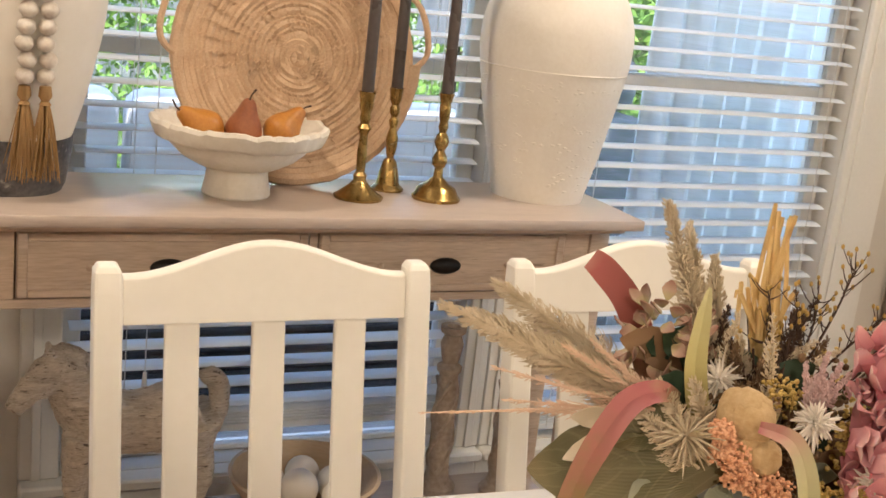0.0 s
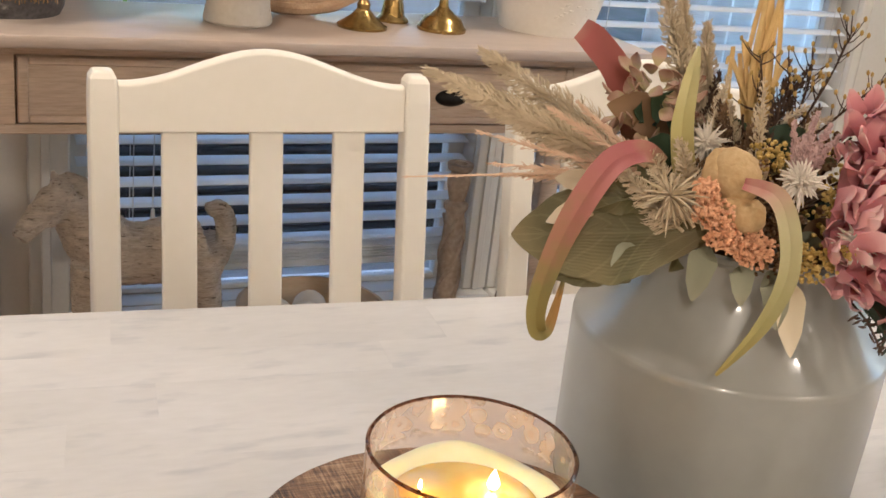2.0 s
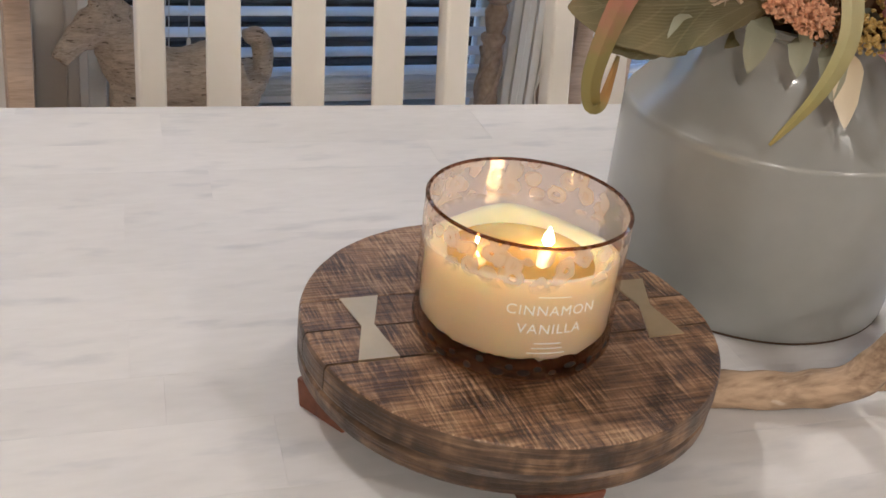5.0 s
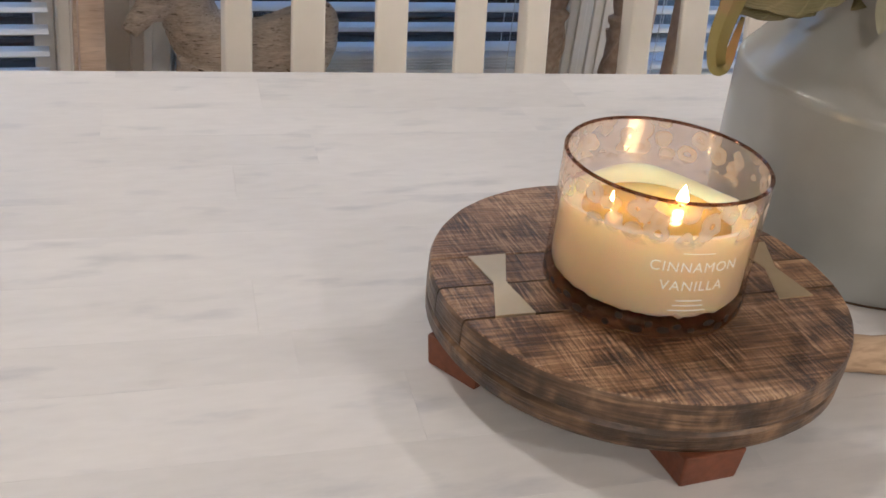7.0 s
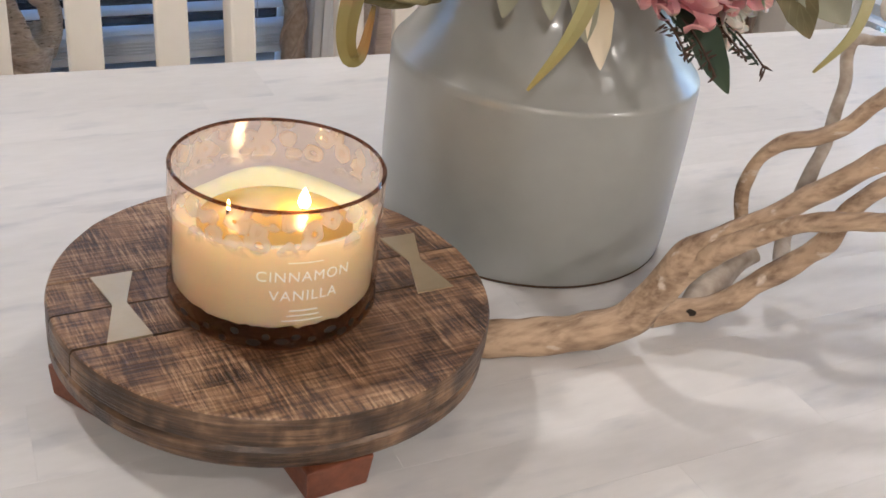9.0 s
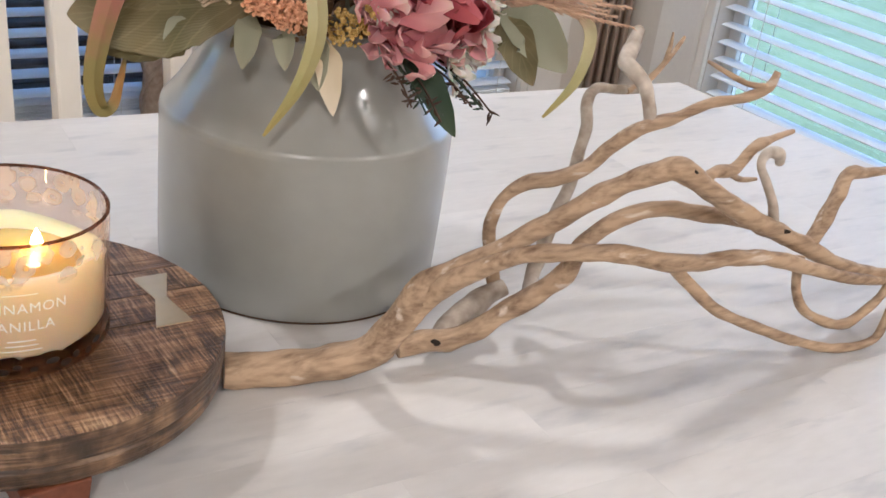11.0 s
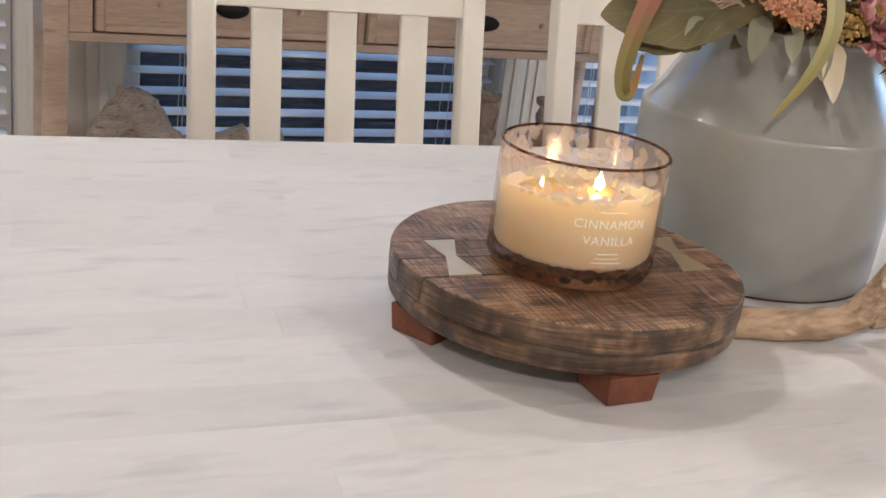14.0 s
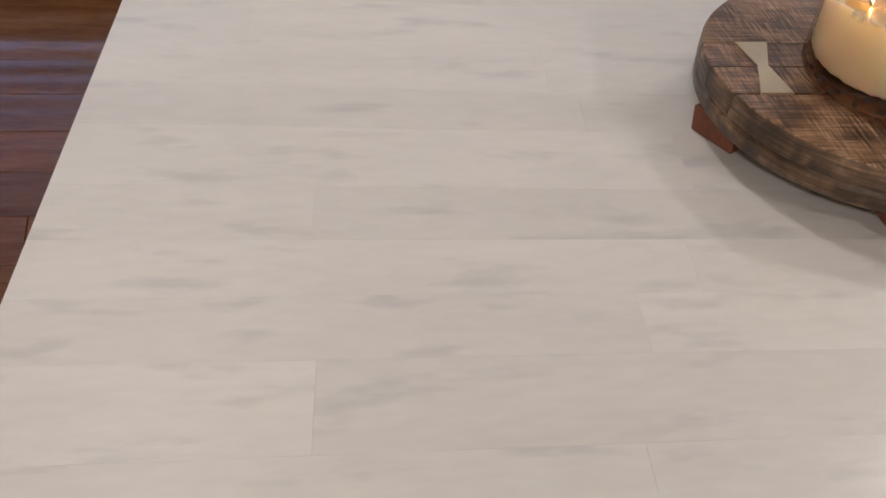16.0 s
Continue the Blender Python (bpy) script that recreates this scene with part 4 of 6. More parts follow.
for sx, lean in ((0.012, 0.10), (0.044, 0.0)):
    for k in range(14):
        h = 0.212 + k * 0.0265
        r = float(np.interp(h, (0.09, 0.17, 0.27, 0.36, 0.44, 0.50), (0.100, 0.124, 0.146, 0.155, 0.145, 0.105))) + 0.0145
        xx = sx + 0.003 * math.sin(k * 2.1)
        b_ = part("bead", bead, None, gl)
        b_.location = (xx, -math.sqrt(max(r * r - xx * xx, 0)), h)
    bm = bmesh.new()
    rng = random.Random(int(sx * 1000))
    r0 = -(float(np.interp(0.19, (0.09, 0.17, 0.27), (0.100, 0.124, 0.146))) + 0.013)
    lathe([(0, 0.198), (0.009, 0.196), (0.011, 0.18), (0.006, 0.172), (0.010, 0.166)], 10, x=sx, y=r0, bm=bm)
    for k in range(70):
        a, q = rng.uniform(0, 6.28), rng.uniform(0.2, 1)
        e_ = (sx + math.cos(a) * 0.030 * q + rng.uniform(-0.004, 0.004), r0 + 0.012 + math.sin(a) * 0.016 * q, 0.045 + rng.uniform(-0.012, 0.022))
        tube([(sx + math.cos(a) * 0.006, r0 + math.sin(a) * 0.006, 0.17), (sx + math.cos(a) * 0.018 * q, r0 + math.sin(a) * 0.012, 0.12), e_], [0.0011, 0.0008], 4, 3, bm=bm)
    part("tassel", bm, M_JUTE, gl, "frayed jute tassel")

# woven tray leaning on the window
tray = thing("woven_tray", (0.330, 1.630, BT + 0.002), "round pale seagrass tray with loop handles leaning upright", "tray")
TR = Matrix.Translation((0, 0.012, 0.243)) @ Matrix.Rotation(radians(84), 4, "X")
bm = bmesh.new()
turns, per = 20, 40
pts, ph = [], 0.0
for i in range(turns * per + 1):
    a = 2 * math.pi * i / per
    r = 0.004 + 0.236 * i / (turns * per)
    pts.append((r * math.cos(a), r * math.sin(a), 0.004 * noise.noise((r * 40, a, 0)) + (0.016 * max(0, (r - 0.2) / 0.04) ** 2)))
tube(pts, [0.0130, 0.0130], 8, 1, 0.3, bm=bm)
bmesh.ops.transform(bm, matrix=TR, verts=bm.verts)
part("coil", bm, M_SEAGRASS, tray)
wr = bmesh.new()
rng = random.Random(8)
for k in range(3600):                                             # plaited wraps across the coils
    i = rng.randint(40, turns * per - 2)
    a, r = 2 * math.pi * i / per, 0.004 + 0.236 * i / (turns * per)
    tw = 0.55 + rng.uniform(-0.3, 0.3)
    up = 0.0122 + rng.uniform(-0.0012, 0.0008)
    g = bmesh.ops.create_cube(wr, size=1)
    for v in g["verts"]:
        q = Vector((v.co.x * 0.0125, v.co.y * 0.0034 * (1 - abs(v.co.x)), v.co.z * 0.0020))
        q = Matrix.Rotation(tw, 3, "Z") @ q
        q = Matrix.Rotation(a, 3, "Z") @ (q + Vector((r, 0, up)))
        v.co = TR @ q
tagged(part("plait", wr, M_SEAGRASS, tray), kind="stuff")
for s in (-1, 1):
    bm = tube([(s * 0.228, 0.06, 0.015), (s * 0.262, 0.04, 0.02), (s * 0.272, -0.01, 0.02), (s * 0.258, -0.07, 0.02), (s * 0.222, -0.09, 0.015)], [0.006, 0.0065, 0.006], 8, 6, 0.2)
    bmesh.ops.transform(bm, matrix=TR @ Matrix.Rotation(0.35 * s, 4, "Z"), verts=bm.verts)
    part("handle", bm, M_SEAGRASS, tray)

# footed bowl with pears
bw = thing("footed_bowl", (0.196, 1.513, BT), "chipped white pottery footed bowl holding pears", "bowl")
bm = lathe([(0.05, 0.052), (0.075, 0.056), (0.105, 0.072), (0.124, 0.090), (0.128, 0.100), (0.143, 0.102), (0.152, 0.107), (0.157, 0.118), (0.161, 0.130), (0.158, 0.137), (0.149, 0.137), (0.140, 0.129), (0.12, 0.105), (0.08, 0.078), (0, 0.070)], 128, 0.03, 2)
for v in bm.verts:                                               # ragged, chipped lip
    r = math.hypot(v.co.x, v.co.y)
    if r > 0.125:
        a = math.atan2(v.co.y, v.co.x)
        c, d = math.cos(a), math.sin(a)
        k = noise.noise((c * 9, d * 9, 1.7)) + 0.6 * noise.noise((c * 22, d * 22, 4.1))
        v.co.z += 0.0045 * k * (1 if v.co.z > 0.115 else 0.6)
        v.co.x *= 1 + 0.03 * k; v.co.y *= 1 + 0.03 * k
part("basin", bm, M_BOWL, bw)
part("foot", lathe([(0, 0.0), (0.060, 0.0), (0.063, 0.004), (0.058, 0.03), (0.056, 0.052), (0, 0.0515)], 48, 0.02), M_BOWL, bw)


def pear(x, y, z, rot, mat, label):
    p = thing("pear", (x, y, z), label, "pear", "pears in the bowl")
    p.rotation_euler = [radians(a) for a in rot]
    pr = [(q[0], q[1]) for q in smooth_profile([(0.0, -0.032, 0), (0.018, -0.031, 0), (0.033, -0.012, 0), (0.031, 0.008, 0), (0.020, 0.030, 0), (0.013, 0.048, 0), (0.007, 0.056, 0), (0.0, 0.054, 0)], 5)]
    pr[0], pr[-1] = (0, -0.032), (0, 0.054)
    part("flesh", lathe(pr, 28, 0.05, x), mat, p)
    part("stem", tube([(0, 0, 0.053), (0.002, 0.001, 0.064), (0.009, 0.002, 0.075)], [0.0022, 0.0015, 0.0022], 6, 4), M_STEM, p)


pear(0.120, 1.47, BT + 0.130, (0, -58, 10), M_PEAR[0], "golden pear lying on its side in a bowl")
pear(0.190, 1.462, BT + 0.131, (12, 4, 0), M_PEAR[1], "russet brown pear standing in a bowl")
pear(0.262, 1.468, BT + 0.130, (0, 48, 20), M_PEAR[0], "golden pear lying on its side in a bowl")


def candlestick(x, y, prof, top_z, label):
    c = thing("candlestick", (x, y, BT), label, "candlestick", "brass candlesticks")
    part("stick", lathe(prof, 28), M_BRASS, c)
    t = thing("taper_candle", (x, y, BT + top_z), "tall dark brown taper candle in a brass candlestick", "candle", "taper candles")
    part("wax", lathe([(0, -0.012), (0.0105, -0.012), (0.0118, 0.0), (0.0112, 0.15), (0.0095, 0.30), (0.004, 0.318), (0, 0.32)], 20), M_TAPER, t)
    part("wick", tube([(0, 0, 0.319), (0.001, 0, 0.331)], [0.001, 0.001], 5, 1), M_WICK, t)


candlestick(0.430, 1.498, [(0, 0), (0.047, 0), (0.048, 0.005), (0.040, 0.010), (0.022, 0.024), (0.012, 0.036), (0.013, 0.045), (0.008, 0.052), (0.010, 0.085), (0.0075, 0.12), (0.009, 0.128), (0.014, 0.136), (0.008, 0.145), (0.011, 0.155), (0.009, 0.165), (0.013, 0.175), (0.0155, 0.203), (0.0175, 0.206), (0.012, 0.206), (0.012, 0.192), (0, 0.192)], 0.204,
            "polished antique brass candlestick with a slim stem")
candlestick(0.519, 1.576, [(0, 0), (0.032, 0), (0.033, 0.004), (0.024, 0.012), (0.020, 0.035), (0.013, 0.060), (0.007, 0.066), (0.011, 0.085), (0.0125, 0.105), (0.007, 0.125), (0.010, 0.140), (0.006, 0.148), (0.010, 0.156), (0.010, 0.165), (0.007, 0.172), (0.011, 0.180), (0.0135, 0.203), (0.0155, 0.206), (0.012, 0.206), (0.012, 0.192), (0, 0.192)], 0.204,
            "antique brass candlestick with a ribbed cone foot")
candlestick(0.594, 1.501, [(0, 0), (0.048, 0), (0.049, 0.006), (0.044, 0.010), (0.038, 0.024), (0.024, 0.032), (0.010, 0.045), (0.008, 0.062), (0.014, 0.070), (0.0155, 0.082), (0.010, 0.092), (0.007, 0.098), (0.012, 0.106), (0.015, 0.116), (0.011, 0.128), (0.007, 0.134), (0.010, 0.145), (0.008, 0.155), (0.011, 0.166), (0.0115, 0.185), (0.010, 0.19), (0.0145, 0.207), (0.0165, 0.211), (0.012, 0.211), (0.012, 0.196), (0, 0.196)], 0.209,
            "antique brass candlestick with a baluster stem and domed foot")

# ---------------------------------------------------------------- on the lower shelf
def horse():
    bm = bmesh.new()
    def t(pts, rad):
        tube(pts, rad, 12, 5, bm=bm)
    t([(-0.035, 0, 0.222), (0.01, 0, 0.219), (0.06, 0, 0.215), (0.12, 0, 0.222), (0.180, 0, 0.240)], [0.060, 0.066, 0.063, 0.070, 0.074])
    t([(0.0, 0, 0.228), (-0.036, -0.004, 0.262), (-0.060, -0.012, 0.305), (-0.082, -0.022, 0.346)], [0.066, 0.060, 0.050, 0.034])
    t([(-0.078, -0.022, 0.352), (-0.104, -0.036, 0.342), (-0.134, -0.050, 0.318), (-0.160, -0.062, 0.292), (-0.170, -0.067, 0.279)], [0.030, 0.033, 0.026, 0.020, 0.017])
    t([(-0.098, -0.034, 0.326), (-0.124, -0.046, 0.308)], [0.026, 0.020])
    t([(-0.100, -0.026, 0.374), (-0.072, -0.016, 0.372), (-0.040, -0.006, 0.344), (-0.004, 0.0, 0.290)], [0.012, 0.017, 0.020, 0.014])
    for sy in (-0.014, 0.012):
        t([(-0.098, -0.03 + sy, 0.366), (-0.104, -0.03 + sy, 0.380), (-0.107, -0.03 + sy, 0.394)], [0.010, 0.0085, 0.003])
    for (x, y, k) in ((-0.048, -0.032, -0.012), (-0.028, 0.032, 0.008)):
        t([(x + 0.012, y, 0.205), (x, y, 0.150), (x + k * 0.5, y, 0.092), (x + k * 0.2, y, 0.045), (x + k, y, 0.0)], [0.046, 0.032, 0.020, 0.017, 0.023])
    for (x, y, k) in ((0.172, -0.034, 0.020), (0.182, 0.034, 0.010)):
        t([(x - 0.008, y, 0.225), (x, y, 0.165), (x + k, y, 0.105), (x + k * 0.3, y, 0.050), (x + k * 0.8, y, 0.0)], [0.062, 0.042, 0.024, 0.018, 0.024])
    t([(0.186, 0, 0.298), (0.208, 0.003, 0.304), (0.224, 0.006, 0.280), (0.228, 0.008, 0.230), (0.222, 0.008, 0.178)], [0.015, 0.019, 0.022, 0.020, 0.009])
    ob = new("horse_statue", finish("horse_statue", bm, M_HORSE))
    rm = ob.modifiers.new("fuse", "REMESH"); rm.mode, rm.voxel_size, rm.use_smooth_shade = "VOXEL", 0.0045, True
    sm = ob.modifiers.new("soft", "SMOOTH"); sm.iterations = 2
    tx = bpy.data.textures.new("chip", "CLOUDS"); tx.noise_scale = 0.014
    dm = ob.modifiers.new("chips", "DISPLACE"); dm.texture, dm.strength, dm.mid_level = tx, 0.008, 0.5
    ob.location = (-0.016, 1.592, 0.20)
    return tagged(ob, "weathered carved wooden horse statue standing on the open shelf", "statue")


horse()


def carved_stick(x, y, label):
    c = thing("carved_candlestick", (x, y, 0.20), label, "candlestick", "carved wooden candlesticks")
    part("column", lathe([(0, 0), (0.042, 0), (0.044, 0.015), (0.030, 0.03), (0.024, 0.05), (0.025, 0.15), (0.021, 0.28), (0.027, 0.288), (0.028, 0.298), (0.017, 0.306), (0.022, 0.325), (0.026, 0.35), (0.018, 0.37), (0.028, 0.378), (0.029, 0.39), (0.015, 0.39), (0.015, 0.375), (0, 0.375)], 24), M_CARVED, c)
    for k in range(3):
        pts = [(0.0245 * math.cos(2.1 * k + u * 4.6), 0.0245 * math.sin(2.1 * k + u * 4.6), 0.05 + 0.22 * u) for u in np.linspace(0, 1, 9)]
        part("carved_vine", tube(pts, [0.005, 0.0055, 0.004], 6, 3, 0.2), M_CARVED, c)


carved_stick(0.717, 1.60, "limed carved wooden candlestick on the open shelf")
carved_stick(0.850, 1.555, "limed carved wooden candlestick on the open shelf")
sbw = thing("wooden_bowl", (0.385, 1.535, 0.20), "wide tan wooden bowl holding white decorative balls", "bowl")
part("basin", lathe([(0, 0), (0.07, 0), (0.11, 0.03), (0.150, 0.088), (0.158, 0.105), (0.150, 0.106), (0.10, 0.04), (0, 0.018)], 48, 0.01), M_SHELF_BOWL, sbw)
for k, (bx, by, bz, br) in enumerate(((-0.02, -0.03, 0.085, 0.040), (0.06, -0.01, 0.080, 0.036), (0.01, 0.05, 0.078, 0.036), (-0.07, 0.02, 0.080, 0.034), (0.045, -0.075, 0.083, 0.030))):
    db = thing("decorative_ball", (0.385 + bx, 1.535 + by, 0.20 + bz), "round cream decorative ball in a wooden bowl", "ball", "decorative balls")
    part("shell", lathe([(0, -br)] + [(br * math.sin(a), -br * math.cos(a)) for a in np.linspace(0.2, 2.94, 12)] + [(0, br)], 20, 0.03, k), M_WHITE_SMOOTH, db)

# ---------------------------------------------------------------- round riser on the table
RX, RY, RR, RZ = 0.009, 0.017, 0.1466, 0.822
riser = thing("round_riser", (RX, RY, TOP), "rough dark wooden round riser with brass bow-tie inlays on block feet", "riser")
H = RZ - TOP


def disc_board(y0, y1, z0, z1, r, seg=26):
    """The slice of a disc between two lines, with eased and slightly nicked edges."""
    bm = bmesh.new()
    xs = []
    a0, a1 = math.asin(max(-1, y0 / r)), math.asin(min(1, y1 / r))
    right = [(r * math.cos(a), r * math.sin(a)) for a in np.linspace(a0, a1, seg)]
    outline = right + [(-x, y) for x, y in right[::-1]]
    outline = [p for i, p in enumerate(outline) if i == 0 or (Vector(p) - Vector(outline[i - 1])).length > 1e-5]
    if (Vector(outline[0]) - Vector(outline[-1])).length < 1e-5:
        outline.pop()
    def ring(k, z):
        cy = (y0 + y1) / 2
        return [bm.verts.new((x * k, cy + (y - cy) * (1 - (1 - k) * 1.2), z + (0.0006 * noise.noise((x * 90, y * 90, z)) if k < 1 else 0))) for x, y in outline]
    rows = [ring(0.997, z0), ring(1, z0 + 0.002), ring(1, z1 - 0.0035), ring(0.992, z1 - 0.0008), ring(0.984, z1)]
    for a, b in zip(rows, rows[1:]):
        for k in range(len(a)):
            bm.faces.new((a[k], a[(k + 1) % len(a)], b[(k + 1) % len(a)], b[k]))
    bm.faces.new(rows[0][::-1]); bm.faces.new(rows[-1])
    return bm


cuts = [-RR, -0.032, 0.007, 0.044, RR]
for y0, y1 in zip(cuts, cuts[1:]):
    g = 0.0006
    bd = part("board", disc_board(y0 + g, y1 - g, H - 0.020, H, RR), M_RISER, riser, smooth=False)
    bd.data.materials.append(M_RISER_EDGE)
    for pg in bd.data.polygons:
        pg.material_index = 1 if abs(pg.normal.z) < 0.5 else 0
part("lower_board", lathe([(0, H - 0.038), (RR - 0.004, H - 0.038), (RR - 0.001, H - 0.034), (RR - 0.0005, H - 0.0245), (RR - 0.004, H - 0.0205), (0, H - 0.0205)], 72, 0.006), M_RISER_EDGE, riser, "dark barky edge under the top boards")


def bow_tie(cx, cy, flip):
    bm = bmesh.new()
    out = [(-0.014, 0.038), (0.014, 0.038), (0.0045, 0.002), (0.0145, -0.038), (-0.0135, -0.038), (-0.0045, 0.002)]
    if flip:
        out = [(-x, y) for x, y in out][::-1]
    lean = 0.005
    a = [bm.verts.new((cx + x + lean * y / 0.038, cy + y, H - 0.006)) for x, y in out]
    b = [bm.verts.new((cx + x + lean * y / 0.038, cy + y, H + 0.0009)) for x, y in out]
    bm.faces.new(b); bm.faces.new(a[::-1])
    for k in range(6):
        bm.faces.new((a[k], a[(k + 1) % 6], b[(k + 1) % 6], b[k]))
    return bm


part("bow_tie_inlay", bow_tie(-0.0932 - RX, 0.0230 - RY, False), M_BRASS_INLAY, riser, "pale brass bow-tie inlay", smooth=False)
part("bow_tie_inlay", bow_tie(0.1150 - RX, 0.0125 - RY, False), M_BRASS_INLAY, riser, "pale brass bow-tie inlay", smooth=False)
for fx, fy, tw in ((-0.006 - RX, -0.104 - RY, 0.05), (-0.108 - RX, 0.020 - RY, 0.5), (0.11 - RX, 0.06 - RY, 0.3), (0.0 - RX, 0.135 - RY, 0.0)):
    bm = bmesh.new()
    a = [bm.verts.new((x * 0.0205, y * 0.021, 0.0)) for x, y in ((-1, -1), (1, -1), (1, 1), (-1, 1))]
    b = [bm.verts.new((x * 0.0225, y * 0.023, H - 0.0385)) for x, y in ((-1, -1), (1, -1), (1, 1), (-1, 1))]
    for k in range(4):
        bm.faces.new((a[k], a[(k + 1) % 4], b[(k + 1) % 4], b[k]))
    bm.faces.new(a[::-1]); bm.faces.new(b)
    bmesh.ops.transform(bm, matrix=Matrix.Translation((fx, fy, 0)) @ Matrix.Rotation(tw, 4, "Z"), verts=bm.verts)
    part("block_foot", bm, M_FOOT, riser, "reddish brown wooden block foot", smooth=False, bevel=0.0015)

# ---------------------------------------------------------------- burning jar candle
CR, CH = 0.0672, 0.099
cj = thing("jar_candle", (0, 0, RZ + 0.0012), "lit cream candle in a rose glass jar with leopard etching", "candle")
jar = part("glass_jar", lathe([(0, 0.009), (CR - 0.006, 0.009), (CR - 0.0028, 0.014), (CR - 0.0024, CH - 0.001), (CR - 0.0012, CH), (CR, CH - 0.001), (CR, 0.010), (CR - 0.003, 0.003), (CR - 0.008, 0.0), (0, 0.0)], 96), M_LEOPARD, cj)
jar.visible_shadow = False
rimr = part("rim", lathe([(CR - 0.0026, CH - 0.0012), (CR - 0.0013, CH + 0.0007), (CR + 0.0002, CH - 0.0012), (CR - 0.0013, CH - 0.0018), (CR - 0.0026, CH - 0.0012)], 96), M_GLASS_RIM, cj, "dark polished glass rim")
part("glass_base", lathe([(CR + 0.0002, 0.0135), (CR + 0.0003, 0.008), (CR - 0.0028, 0.0025), (CR - 0.008, -0.0006), (0, -0.0006), (0, 0.0006), (CR - 0.0085, 0.0006), (CR - 0.0035, 0.0035), (CR - 0.0004, 0.009), (CR + 0.0002, 0.0135)], 96), M_GLASS_BASE, cj, "thick pale brown glass base")
spot = bmesh.new()
rng = random.Random(4)
for k in range(44):                                              # leopard spots round the base, in two uneven rows
    a = 2 * math.pi * k / 44 + rng.uniform(-0.03, 0.03)
    g = bmesh.ops.create_icosphere(spot, subdivisions=2, radius=0.0032)
    h = (0.0095 if k % 2 else 0.0140) + rng.uniform(-0.0015, 0.0015)
    wide, tall = rng.uniform(0.8, 1.5), rng.uniform(0.6, 1.0)
    for v in g["verts"]:
        v.co = Matrix.Rotation(a, 3, "Z") @ (Vector((v.co.x * 0.12, v.co.y * wide, v.co.z * tall)) + Vector((CR - 0.0002, 0, h)))
tagged(part("base_spot", spot, M_HOLE, cj, "dark leopard spots round the base"), kind="stuff")
WAXR = CR - 0.0036
wax = bmesh.new()
rings = []
prof = [(WAXR - 0.010, 0.0150), (WAXR - 0.003, 0.0165), (WAXR, 0.0205), (WAXR, 0.0500), (WAXR, 0.0740), (WAXR - 0.002, 0.0745), (0.058, 0.0690), (0.053, 0.0615), (0.049, 0.0570), (0.046, 0.0556), (0.02, 0.0552)]
for r, h in prof:
    ring = []
    for i in range(96):
        a = 2 * math.pi * i / 96
        k = max(0.0, (h - 0.0575) / 0.016)
        back = 0.5 + 0.5 * math.sin(a)
        lift = k * (-0.0165 * back ** 1.5 + 0.0075 * max(0, math.cos(a - radians(76))) ** 7 - 0.004 * max(0, math.cos(a - 0.1)) ** 4 + 0.0012 * noise.noise((math.cos(a) * 3, math.sin(a) * 3, h * 50))) if h > 0.055 else 0
        if h < 0.03:                                             # lumpy lower edge against the thick glass
            lift = 0.0022 * noise.noise((math.cos(a) * 11, math.sin(a) * 11, 2.0)) + 0.0012 * noise.noise((math.cos(a) * 27, math.sin(a) * 27, 5.0))
        ring.append(wax.verts.new((r * math.cos(a), r * math.sin(a), h + lift)))
    rings.append(ring)
for a, b in zip(rings, rings[1:]):
    for k in range(96):
        wax.faces.new((a[k], a[(k + 1) % 96], b[(k + 1) % 96], b[k]))
wax.faces.new(rings[0][::-1]); wax.faces.new(rings[-1])
part("wax", wax, M_WAX, cj)
part("melted_pool", lathe([(0, 0.0562), (0.0475, 0.0562), (0.0492, 0.0572), (0.0475, 0.0580), (0, 0.0580)], 64), M_POOL, cj, "glossy amber melted wax")
for k, (wx, wy, s) in enumerate(((0.022, 0.008, 1.0), (-0.026, 0.017, 0.32))):
    part("wick", tube([(wx, wy, 0.0550), (wx + 0.0005, wy, 0.0595), (wx + 0.0012, wy, 0.0625)], [0.0012, 0.001], 6, 3), M_WICK, cj)
    part("flame", lathe([(0, 0.0590), (0.0030 * s, 0.0605), (0.0042 * s, 0.0630), (0.0034 * s, 0.0668 - (1 - s) * 0.003), (0.0014 * s, 0.0712 - (1 - s) * 0.006), (0, 0.0742 - (1 - s) * 0.009)], 16, x=wx + 0.001, y=wy), M_FLAME, cj, "bright yellow candle flame")
    fl = bpy.data.lights.new("flame_light", "POINT")
    fl.energy, fl.color, fl.shadow_soft_size = 0.007 * s, (1.0, 0.52, 0.22), 0.005
    fo = new("flame_light", fl); fo.location = (wx + 0.001, wy, RZ + 0.0735)


def wrapped_text(body, size, height, angle, spacing=1.0):
    """Letters laid round the jar's wall, their middle at the given angle."""
    cu_ = bpy.data.curves.new("t", "FONT")
    cu_.body, cu_.size, cu_.align_x, cu_.extrude, cu_.space_character = body, size, "CENTER", 0.0001, spacing
    tmp = bpy.data.objects.new("t", cu_)
    scene.collection.objects.link(tmp)
    me = bpy.data.meshes.new_from_object(tmp.evaluated_get(bpy.context.evaluated_depsgraph_get()))
    bpy.data.objects.remove(tmp)
    for v in me.vertices:
        a = angle + v.co.x / CR
        r = CR + 0.0004 + v.co.z
        v.co = (r * math.cos(a), r * math.sin(a), height + v.co.y)
    me.materials.clear(); me.materials.append(M_PRINT)
    return me


